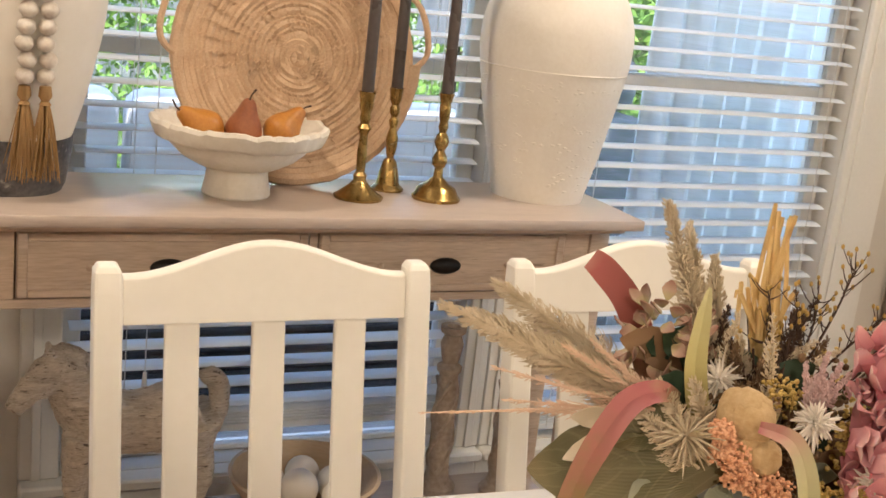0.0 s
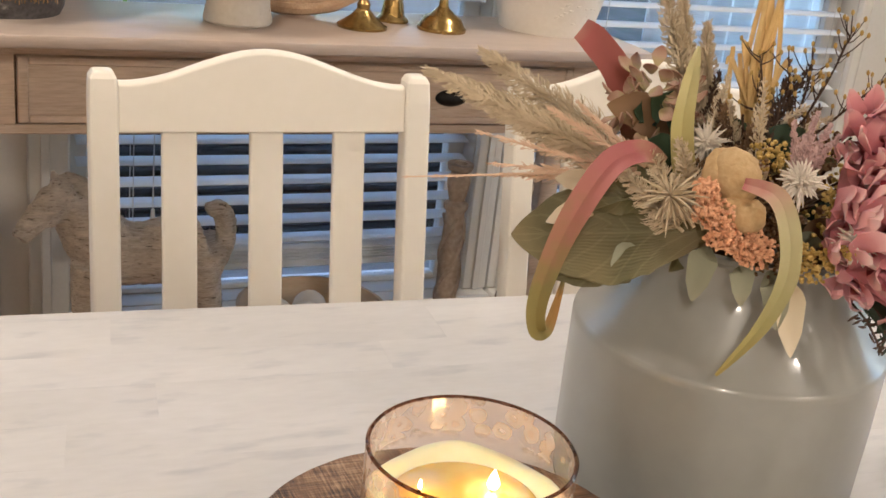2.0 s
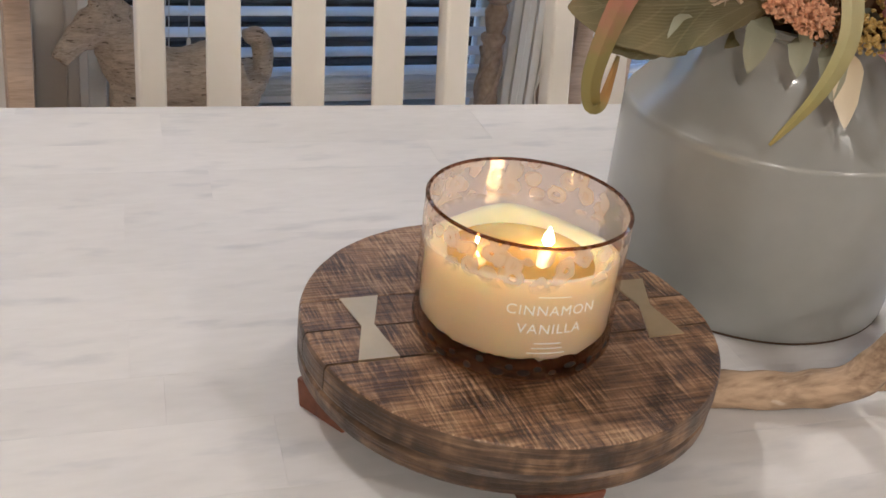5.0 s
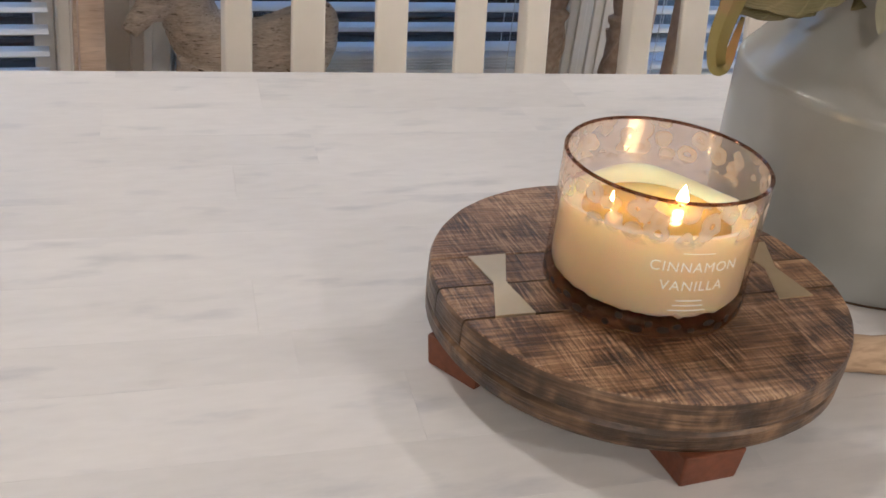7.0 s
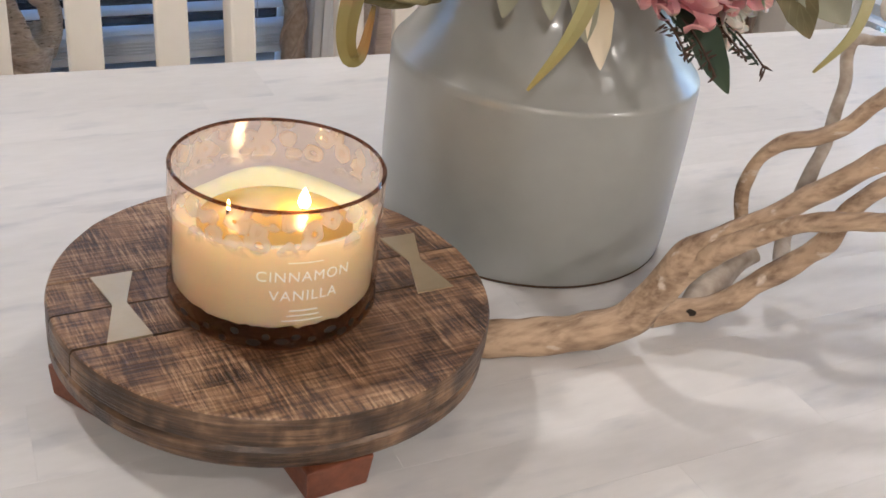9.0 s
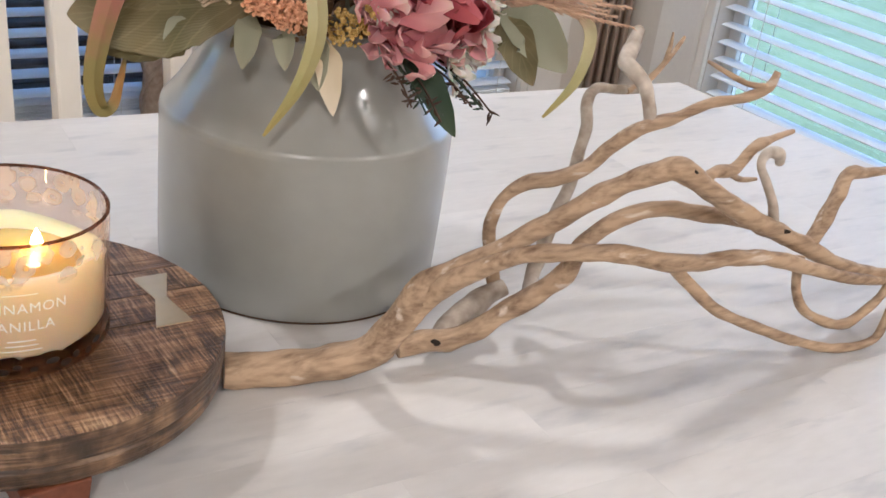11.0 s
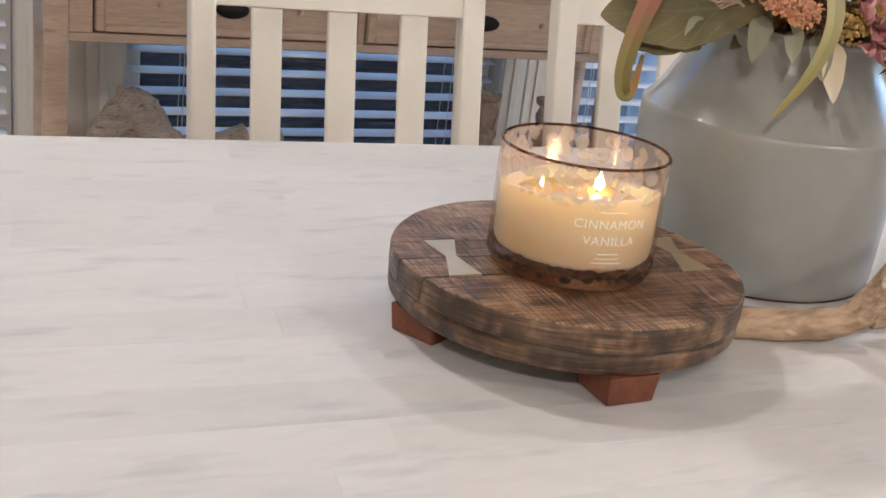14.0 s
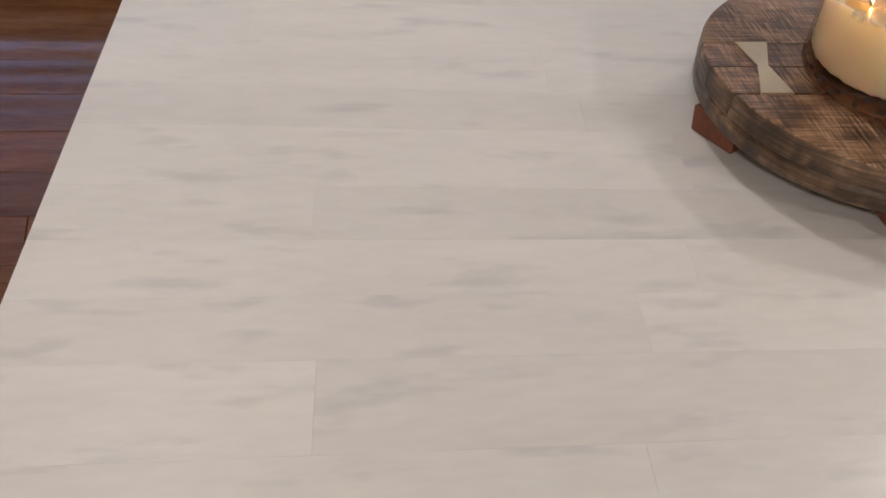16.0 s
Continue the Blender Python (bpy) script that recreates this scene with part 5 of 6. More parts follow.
TA = radians(-97)
part("lettering", wrapped_text("CINNAMON", 0.0098, 0.0530, TA, 1.12), None, cj, "white printed words CINNAMON VANILLA")
part("lettering", wrapped_text("VANILLA", 0.0098, 0.0400, TA, 1.12), None, cj, "white printed words CINNAMON VANILLA")
for h, half, th in ((0.0325, 0.13, 0.0008), (0.0290, 0.15, 0.0007), (0.0255, 0.19, 0.0007), (0.0655, 0.16, 0.0006)):
    bm = bmesh.new()
    vs = [[bm.verts.new(((CR + q) * math.cos(TA + u), (CR + q) * math.sin(TA + u), h + s)) for q, s in ((0.0003, 0), (0.0005, 0), (0.0005, th), (0.0003, th))] for u in np.linspace(-half, half, 12)]
    for a, b in zip(vs, vs[1:]):
        for k in range(4):
            bm.faces.new((a[k], a[(k + 1) % 4], b[(k + 1) % 4], b[k]))
    bm.faces.new(vs[0]); bm.faces.new(vs[-1][::-1])
    part("print_line", bm, M_PRINT, cj)

# ---------------------------------------------------------------- grey jug
JX, JY = 0.303, 0.150
jug = thing("stoneware_jug", (JX, JY, TOP), "wide pale grey glazed stoneware jug holding dried flowers", "jug")
jp = [(q[0], q[1]) for q in smooth_profile([(0.122, 0.0, 0), (0.1265, 0.004, 0), (0.1285, 0.025, 0), (0.1298, 0.08, 0), (0.1304, 0.140, 0), (0.1303, 0.1505, 0), (0.1290, 0.1550, 0), (0.1255, 0.1590, 0), (0.114, 0.174, 0), (0.100, 0.198, 0), (0.0925, 0.214, 0), (0.0905, 0.230, 0), (0.092, 0.240, 0)], 5)]
part("body", lathe([(0, 0.0)] + jp + [(0.088, 0.241), (0.0855, 0.236), (0.0865, 0.222), (0.092, 0.205), (0.106, 0.174), (0.118, 0.148), (0.112, 0.02), (0, 0.012)], 96, 0.004), M_JUG, jug)
part("rim", lathe([(0.0912, 0.235), (0.0936, 0.2385), (0.0926, 0.2425), (0.0892, 0.2438), (0.0858, 0.2415), (0.0866, 0.2365)], 96, 0.003), M_JUG, jug, "thick rounded glazed lip")
part("foot_ring", lathe([(0.1190, -0.0005), (0.1252, -0.0005), (0.1262, 0.0014), (0.1254, 0.0030), (0.1190, 0.0030)], 96, 0.004), M_STEM, jug, "thin dark ring round the foot")

# ---------------------------------------------------------------- dried flower arrangement
M_RIBBON = along("ribbon_leaf_pink_to_green", ((0.0, (0.42, 0.29, 0.17)), (0.14, (0.44, 0.135, 0.145)), (0.34, (0.40, 0.165, 0.135)), (0.52, (0.245, 0.215, 0.078)), (0.74, (0.225, 0.190, 0.060)), (0.9, (0.36, 0.185, 0.045)), (1.0, (0.23, 0.18, 0.055))), 1)
M_STRAP = along("strap_leaf_pink_to_lime", ((0.0, (0.46, 0.16, 0.16)), (0.16, (0.55, 0.36, 0.27)), (0.34, (0.49, 0.45, 0.26)), (0.8, (0.36, 0.335, 0.135)), (1.0, (0.38, 0.31, 0.10))), 1)
M_PINKRIB = along("rose_ribbon_leaf", ((0.0, (0.20, 0.13, 0.06)), (0.3, (0.34, 0.09, 0.07)), (0.8, (0.42, 0.11, 0.10)), (1.0, (0.46, 0.20, 0.16))), 1)
M_LIME = along("pale_lime_leaf", ((0.0, (0.391, 0.310, 0.103)), (0.5, (0.506, 0.460, 0.196)), (1.0, (0.598, 0.564, 0.310))), 1)
M_OLIVE = along("olive_leaf", ((0.0, (0.19, 0.15, 0.07)), (0.35, (0.115, 0.108, 0.044)), (0.6, (0.165, 0.140, 0.062)), (0.8, (0.12, 0.112, 0.048)), (1.0, (0.22, 0.175, 0.085))), 1, veins=0.16)
M_SAGE = along("grey_sage_leaf", ((0.0, (0.200, 0.206, 0.138)), (0.6, (0.275, 0.288, 0.206)), (1.0, (0.338, 0.338, 0.250))), 1)
M_DKGREEN = along("dark_green_leaf", ((0.0, (0.018, 0.035, 0.016)), (0.7, (0.025, 0.055, 0.028)), (1.0, (0.04, 0.07, 0.03))), 1)
M_BROWNLEAF = along("brown_dried_leaf", ((0.0, (0.140, 0.077, 0.039)), (0.6, (0.238, 0.140, 0.070)), (1.0, (0.364, 0.224, 0.112))), 1)
M_HYD = along("faded_hydrangea", ((0.0, (0.425, 0.375, 0.175)), (0.5, (0.450, 0.300, 0.213)), (1.0, (0.300, 0.138, 0.094))), 1)
M_PETAL = along("dusty_rose_petal", ((0.0, (0.32, 0.05, 0.08)), (0.40, (0.60, 0.22, 0.25)), (0.75, (0.78, 0.42, 0.43)), (1.0, (0.85, 0.58, 0.56))), 1, 0.6, 0.15)
# darker copy of the rose petal, the wine shadows put into its colour
M_PETAL_SHADE = along("wine_shade_petal", ((0.0, (0.125, 0.010, 0.020)), (0.6, (0.300, 0.037, 0.056)), (1.0, (0.450, 0.100, 0.106))), 1, 0.6, 0.1)
M_WHITEPETAL = along("white_petal", ((0.0, (0.62, 0.56, 0.42)), (0.5, (0.76, 0.72, 0.66)), (1.0, (0.80, 0.77, 0.72))), 1, 0.6, 0.2)
M_CREAMLEAF = along("cream_petal", ((0.0, (0.525, 0.420, 0.252)), (0.6, (0.672, 0.588, 0.420)), (1.0, (0.735, 0.662, 0.525))), 1)
M_PAMPAS = surf("beige_pampas", (0.50, 0.40, 0.255), (0.74, 0.64, 0.48), 0.9, scale=40, bump=0, shift=0.1)
M_PINKGRASS = surf("blush_grass", (0.66, 0.45, 0.31), (0.78, 0.60, 0.45), 0.85, scale=40, bump=0)
M_PEACH = surf("peach_astilbe", (0.70, 0.35, 0.19), (0.80, 0.48, 0.30), 0.8, scale=60, bump=0)
M_WHITEFL = surf("silvery_white_flower", (0.64, 0.58, 0.50), (0.76, 0.71, 0.64), 0.85, scale=60, bump=0)
M_LILAC = surf("pale_lilac_sprig", (0.46, 0.30, 0.29), (0.60, 0.44, 0.42), 0.85, scale=60, bump=0)
M_RAFFIA = surf("golden_raffia", (0.64, 0.42, 0.15), (0.78, 0.57, 0.26), 0.65, stretch=(8, 8, 1), scale=30, bump=0.2)
M_TWIG = surf("dark_twig", (0.035, 0.018, 0.012), (0.09, 0.05, 0.03), 0.8, scale=60)
M_BUD = surf("golden_bud", (0.42, 0.26, 0.06), (0.56, 0.38, 0.12), 0.7, scale=80)
M_PUFF = surf("fuzzy_tan_pod", (0.46, 0.30, 0.13), (0.62, 0.46, 0.26), 0.9, scale=40, fine=300, bump=0.8)
M_BROWNSEED = surf("brown_seed_head", (0.10, 0.058, 0.030), (0.27, 0.165, 0.085), 0.85, scale=60)
M_CHARTREUSE = surf("yellow_filler", (0.500, 0.338, 0.088), (0.675, 0.500, 0.175), 0.85, scale=60)

bq = thing("dried_flower_arrangement", (JX, JY, TOP + 0.225), "dried flowers, grasses and leaves round a rose peony in a jug", "flower arrangement")
OX = Vector((JX, JY, TOP + 0.225))
EYE = Vector((-0.30, -0.62, 1.25))


def lp(x, y, z):
    return Vector((x, y, z)) - OX


def facing(p):
    return (EYE - (p + OX)).normalized()


HUB = Vector((-0.03, -0.03, 0.0))


def stem_to(p, r=0.0016, mat=None, bm=None):
    mid = (HUB + p) * 0.5 + Vector((0, 0, 0.01))
    return tube([HUB + (p - HUB) * 0.05 + Vector((0, 0, -0.12)), HUB + (p - HUB) * 0.2, mid, p], [r, r * 0.8], 5, 4, bm=bm)


def plume(name, base, tip, width, n, mat, seed, hair=0.02, bend=0.0, label="", thick=0.0006, droop=0.3, bead=0.5):
    """A feathery seed head: a stem with many short curved hairs, longest low down."""
    rng = random.Random(seed)
    bm = bmesh.new()
    d = tip - base
    side = d.cross(Vector((0.3, 0.5, 1))).normalized()
    mid = (base + tip) * 0.5 + side * bend
    tube([base, mid, tip], [0.0016, 0.0011, 0.0005], 5, 6, bm=bm)
    f = d.normalized()
    for k in range(int(n * 4.5)):
        u = rng.uniform(0.06, 1.0)
        p = base * (1 - u) ** 2 + mid * 2 * u * (1 - u) + tip * u * u
        a = rng.uniform(0, 6.28)
        o = side * math.cos(a) + f.cross(side) * math.sin(a)
        swell = (0.35 + 0.65 * math.sin(min(1.0, u * 1.6 + 0.25) * 2.2)) * (1.08 - u) ** 0.6
        ln = hair * rng.uniform(0.35, 1.0) * (1.15 - 0.7 * u)
        out = width * swell * rng.uniform(0.25, 1.25) ** 0.8
        q1 = p + o * out * 0.5 + f * ln * 0.35
        q2 = p + o * out + f * ln * rng.uniform(0.5, 1.0) + Vector((0, 0, -droop * ln * 0.5))
        q3 = q2 + (o * 0.5 + f).normalized() * ln * rng.uniform(0.15, 0.45)
        fat = thick * (1.5 if rng.random() < bead else 0.7)
        tube([p, q1, q2, q3], [thick * 0.35, thick * 0.4, fat, thick * 0.2], 3, 1, bm=bm, cap=False)
    return part(name, bm, mat, bq, label)


def leaf(name, base, tip, width, mat, label="", cup=0.25, sag=0.01, serr=0.0, normal=None):
    mid = (base + tip) * 0.5 + Vector((0, 0, sag))
    n_ = normal or facing(mid)
    return part(name, strip([base, base.lerp(mid, 0.6), mid, mid.lerp(tip, 0.55), tip], [0.15 * width, 0.78 * width, width, 0.72 * width, 0.02 * width], n_, 6, cup, serr=serr), mat, bq, label)


def cluster(name, center, radius, n, size, mat, seed, label="", squash=0.8, sub=1):
    rng = random.Random(seed)
    sp = []
    for k in range(n):
        v = Vector((rng.gauss(0, 1), rng.gauss(0, 1), rng.gauss(0, 1))).normalized() * radius * rng.uniform(0.35, 1)
        v.z *= squash
        sp.append((center + v, size * rng.uniform(0.6, 1.3), rng.uniform(0.7, 1.3)))
    return blobs(name, sp, mat, bq, label, sub, "stuff")


def spiky(name, center, radius, n, mat, seed, label="", thick=0.0012, toward=None, cone=0.0):
    """A starry head of slender bracts."""
    rng = random.Random(seed)
    bm = bmesh.new()
    for k in range(n):
        v = Vector((rng.gauss(0, 1), rng.gauss(0, 1), rng.gauss(0, 1))).normalized()
        if toward is not None:
            v = (v + toward * cone).normalized()
        e_ = center + v * radius * rng.uniform(0.6, 1.1)
        tube([center + v * 0.002, center + v * radius * 0.5 + Vector((0, 0, 0.001)), e_], [thick, thick * 1.5, thick * 0.3], 4, 2, bm=bm)
    return part(name, bm, mat, bq, label)


def bloom(name, center, axis, radius, layers, mat, seed, label="", per=7, open_=1.0):
    """A full flower: rings of cupped petals, tighter towards the middle; each petal is a mesh under the bloom."""
    rng = random.Random(seed)
    axis = axis.normalized()
    s = axis.orthogonal().normalized()
    t = axis.cross(s)
    head = part(name, lathe([(0, -0.25 * radius), (0.22 * radius, -0.1 * radius), (0.25 * radius, 0.15 * radius), (0, 0.3 * radius)], 12), mat, bq, label)
    head.location = center
    for L_ in range(layers):
        f = (L_ + 1) / layers
        cnt = per + L_ * 2
        for k in range(cnt):
            a = 2 * math.pi * (k + 0.5 * (L_ % 2)) / cnt + rng.uniform(-0.15, 0.15)
            o = s * math.cos(a) + t * math.sin(a)
            out = radius * (0.30 + 0.70 * f) * rng.uniform(0.88, 1.1) * open_
            up = radius * (0.62 - 0.55 * f)
            p0 = o * radius * 0.10 - axis * radius * 0.25
            p1 = o * out * 0.62 + axis * (up * 0.25 - 0.05 * radius)
            p2 = o * out * 0.98 + axis * up
            p3 = o * out * (0.92 if f < 0.7 else 1.08) + axis * (up + radius * (0.22 if f < 0.7 else 0.04))
            w = radius * (0.34 + 0.16 * f) * rng.uniform(0.85, 1.15)
            part("petal", strip([p0, p1, p2, p3], [0.3 * w, 0.95 * w, 1.05 * w, 0.55 * w], axis - o * 0.4, 3, 0.45, thick=0.0007), mat, head)
    return head


def peony(name, center, axis, radius, n, seed, label, dark=None):
    """A full loose bloom: spoon-shaped petals set over a dome, curling towards its crown; one side deep wine, its
    shadow put into the petal colour.
    """
    rng = random.Random(seed)
    axis = axis.normalized()
    s = axis.orthogonal().normalized()
    t = axis.cross(s)
    head = part(name, lathe([(0, -0.35 * radius), (0.35 * radius, -0.2 * radius), (0.42 * radius, 0.1 * radius), (0.25 * radius, 0.38 * radius), (0, 0.45 * radius)], 14), M_PETAL_SHADE, bq, label)
    head.location = center
    for k in range(n):
        c = 1 - 1.25 * (k + 0.5) / n                    # crown first, rim last
        a = k * 2.399963 + rng.uniform(-0.35, 0.35)
        r = math.sqrt(max(0.0, 1 - c * c))
        o = s * math.cos(a) + t * math.sin(a)
        v = (o * r + axis * c).normalized()
        up = (axis - v * axis.dot(v))
        up = up.normalized() if up.length > 1e-3 else o
        j = Vector((rng.uniform(-1, 1), rng.uniform(-1, 1), rng.uniform(-1, 1))) * 0.16
        size = radius * rng.uniform(0.8, 1.12)
        lift = 0.45 * (1 - r) + 0.05
        p0 = v * size * 0.30
        p1 = (v + j * 0.4) * size * 0.62 - up * size * 0.10
        p2 = (v + j) * size * 0.90 + up * size * (lift * 0.4)
        p3 = (v + j) * size * 0.98 + up * size * (lift * 0.8 + 0.12)
        w = radius * rng.uniform(0.30, 0.48)
        wine = dark is not None and (v.dot(dark) > 0.55 + rng.uniform(-0.15, 0.15))
        part("petal", strip([p0, p1, p2, p3], [0.35 * w, 0.8 * w, 1.05 * w, 1.0 * w, 0.72 * w, 0.28 * w], v + up * 0.3, 3, -0.55, thick=0.0009), M_PETAL_SHADE if wine else M_PETAL, head)
    return head


# filling greenery that hides the neck
rng = random.Random(21)
for k in range(60):
    a = rng.uniform(0, 6.28)
    r0, r1 = 0.05, rng.uniform(0.075, 0.118)
    z1 = rng.uniform(0.0, 0.075)
    b0 = Vector((math.cos(a) * r0, math.sin(a) * r0, 0.0))
    b1 = Vector((math.cos(a) * r1, math.sin(a) * r1, z1))
    leaf("small_leaf", b0, b1 + Vector((0, 0, rng.uniform(-0.022, 0.012))), rng.uniform(0.016, 0.026), rng.choice([M_SAGE, M_BROWNLEAF, M_OLIVE, M_BROWNLEAF, M_DKGREEN]), sag=0.012)
cluster("seed_head", Vector((-0.02, -0.02, 0.07)), 0.075, 320, 0.0034, M_BROWNSEED, 3, "brown dried seed heads")
cluster("yellow_filler", Vector((0.02, -0.045, 0.065)), 0.07, 160, 0.0022, M_CHARTREUSE, 4, "small golden filler flowers")
sb_ = bmesh.new()
for k in range(40):
    a, q = rng.uniform(0, 6.28), rng.uniform(0.2, 1)
    stem_to(Vector((math.cos(a) * 0.09 * q, math.sin(a) * 0.09 * q, rng.uniform(0.05, 0.12))), 0.0013, bm=sb_)
tagged(part("flower_stem", sb_, M_TWIG, bq, "dark bundled flower stems"), kind="stuff")

# beige plumes and blush grasses on the one side
for k, (b0, t0, w, n) in enumerate(((lp(0.185, 0.137, 1.052), lp(0.046, 0.237, 1.106), 0.017, 220), (lp(0.19, 0.16, 1.055), lp(0.075, 0.240, 1.098), 0.018, 220), (lp(0.19, 0.19, 1.06), lp(0.096, 0.248, 1.118), 0.018, 200),
                                    (lp(0.2, 0.15, 1.05), lp(0.095, 0.205, 1.083), 0.018, 200))):
    plume("pampas_plume", b0, t0, w, n, M_PAMPAS, 30 + k, 0.022, 0.006, "feathery beige pampas plume")
for k, (b0, t0, w, n) in enumerate(((lp(0.168, 0.123, 1.063), lp(0.016, 0.194, 1.036), 0.002, 16), (lp(0.17, 0.12, 1.06), lp(0.069, 0.187, 1.072), 0.006, 34), (lp(0.168, 0.123, 1.058), lp(0.072, 0.168, 1.054), 0.006, 34),
                                    (lp(0.172, 0.118, 1.066), lp(0.110, 0.16, 1.098), 0.006, 40), (lp(0.178, 0.115, 1.064), lp(0.128, 0.15, 1.104), 0.005, 40), (lp(0.17, 0.13, 1.05), lp(0.085, 0.17, 1.045), 0.006, 34))):
    plume("blush_grass", b0, t0, w, n, M_PINKGRASS, 50 + k, 0.014, 0.004, "thin blush pink grass spray", 0.0006, 0.1, 0.15)
# long ribbon leaves
part("ribbon_leaf", strip([lp(0.187, 0.118, 1.069), lp(0.159, 0.106, 1.081), lp(0.135, 0.106, 1.073), lp(0.115, 0.108, 1.039), lp(0.104, 0.114, 0.999), lp(0.099, 0.118, 0.961), lp(0.105, 0.122, 0.937), lp(0.117, 0.128, 0.935), lp(0.125, 0.134, 0.953), lp(0.130, 0.138, 0.969)],
                         [0.008, 0.016, 0.020, 0.020, 0.017, 0.015, 0.013, 0.009, 0.006, 0.003], (-0.5, -0.8, 0.45), 6, 0.4), M_RIBBON, bq, "arching ribbon leaf, pink turning green and orange")
part("rose_ribbon", strip([lp(0.215, 0.19, 1.05), lp(0.207, 0.205, 1.085), lp(0.195, 0.215, 1.115), lp(0.180, 0.230, 1.135), lp(0.172, 0.24, 1.142)], [0.022, 0.024, 0.024, 0.023, 0.018], (-0.4, -0.9, 0.1), 6, 0.15), M_PINKRIB, bq, "upright rose red ribbon leaf")
part("lime_leaf", strip([lp(0.201, 0.103, 1.045), lp(0.194, 0.106, 1.075), lp(0.190, 0.109, 1.102), lp(0.194, 0.114, 1.135), lp(0.197, 0.116, 1.156)], [0.011, 0.017, 0.016, 0.011, 0.002], (-0.5, -0.85, 0.2), 6, 0.5), M_LIME, bq, "pale lime upright leaf")
part("strap_leaf", strip([lp(0.206, 0.048, 1.076), lp(0.221, 0.030, 1.072), lp(0.228, 0.017, 1.048), lp(0.226, 0.009, 1.018), lp(0.216, 0.013, 0.981), lp(0.196, 0.023, 0.942)], [0.008, 0.014, 0.015, 0.014, 0.010, 0.002], (-0.5, -0.85, 0.25), 7, 0.45), M_STRAP, bq, "drooping strap leaf, pink at the bend and lime below")
# broad olive leaves
leaf("broad_leaf", lp(0.212, 0.082, 1.028), lp(0.092, 0.160, 1.000), 0.082, M_OLIVE, "broad olive green leaf with pale veins", 0.18, 0.0, 0.02, Vector((-0.45, -0.75, 0.5)))
leaf("broad_leaf", lp(0.20, 0.10, 1.030), lp(0.108, 0.140, 0.978), 0.068, M_OLIVE, "broad olive green leaf with pale veins", 0.2, 0.004, 0.03, Vector((-0.45, -0.8, 0.35)))
# real dark foliage plus extra dark leaves that put shade between the flowers
for b0, t0, w, mt in ((lp(0.225, 0.15, 1.070), lp(0.188, 0.150, 1.110), 0.034, M_DKGREEN), (lp(0.235, 0.14, 1.060), lp(0.262, 0.125, 1.095), 0.026, M_DKGREEN), (lp(0.21, 0.15, 1.075), lp(0.160, 0.165, 1.100), 0.030, M_BROWNLEAF),
                      (lp(0.20, 0.12, 1.050), lp(0.170, 0.125, 1.082), 0.030, M_DKGREEN), (lp(0.25, 0.10, 1.060), lp(0.290, 0.095, 1.100), 0.026, M_DKGREEN), (lp(0.24, 0.16, 1.08), lp(0.215, 0.165, 1.120), 0.026, M_BROWNLEAF)):
    leaf("gap_leaf", b0, t0, w, mt, "dark leaf, partly fill for the shade among the flowers")
leaf("broad_leaf", lp(0.195, 0.11, 1.045), lp(0.135, 0.155, 1.035), 0.055, M_OLIVE, "broad olive green leaf with pale veins", 0.2, 0.006, 0.03, Vector((-0.4, -0.6, 0.7)))
for b0, t0, w, mt in ((lp(0.206, 0.072, 1.02), lp(0.196, 0.066, 0.980), 0.022, M_SAGE), (lp(0.222, 0.055, 1.01), lp(0.219, 0.040, 0.986), 0.018, M_SAGE), (lp(0.242, 0.045, 1.01), lp(0.238, 0.020, 0.975), 0.022, M_SAGE),
                      (lp(0.246, 0.035, 1.012), lp(0.247, 0.010, 0.958), 0.022, M_CREAMLEAF), (lp(0.305, 0.01, 1.0), lp(0.331, -0.035, 0.950), 0.024, M_DKGREEN), (lp(0.17, 0.11, 1.00), lp(0.148, 0.10, 0.986), 0.018, M_SAGE),
                      (lp(0.380, -0.005, 1.038), lp(0.428, -0.040, 0.998), 0.042, M_SAGE), (lp(0.378, 0.0, 1.035), lp(0.405, -0.030, 0.985), 0.032, M_OLIVE), (lp(0.20, 0.16, 1.075), lp(0.178, 0.155, 1.098), 0.020, M_DKGREEN), (lp(0.23, 0.14, 1.075), lp(0.250, 0.13, 1.090), 0.016, M_DKGREEN)):
    leaf("leaf", b0, t0, w, mt)
part("strap_leaf", strip([lp(0.440, 0.0, 1.050), lp(0.462, -0.021, 1.028), lp(0.448, -0.033, 0.99), lp(0.425, -0.025, 0.955)], [0.008, 0.011, 0.009, 0.002], (-0.4, -0.9, 0.2), 7, 0.25), M_STRAP, bq, "drooping strap leaf, pink at the bend and lime below")
for k, (b0, t0) in enumerate(((lp(0.20, 0.085, 1.03), lp(0.165, 0.115, 1.085)), (lp(0.205, 0.08, 1.03), lp(0.185, 0.10, 1.090)), (lp(0.195, 0.09, 1.025), lp(0.150, 0.12, 1.065)))):
    plume("dried_fern", b0, t0, 0.015, 130, M_PAMPAS, 90 + k, 0.010, 0.003, "feathery beige dried fern frond", 0.0007, 0.0, 0.1)
for k, c in enumerate((lp(0.225, 0.10, 1.075), lp(0.255, 0.085, 1.082), lp(0.285, 0.075, 1.085), lp(0.30, 0.05, 1.06), lp(0.25, 0.06, 1.045), lp(0.265, 0.03, 1.02), lp(0.24, 0.045, 1.02))):
    cluster("brown_filler", c, 0.020, 130, 0.0018, (M_BROWNSEED, M_CHARTREUSE)[k % 2], 300 + k, "small brown and golden dried filler")
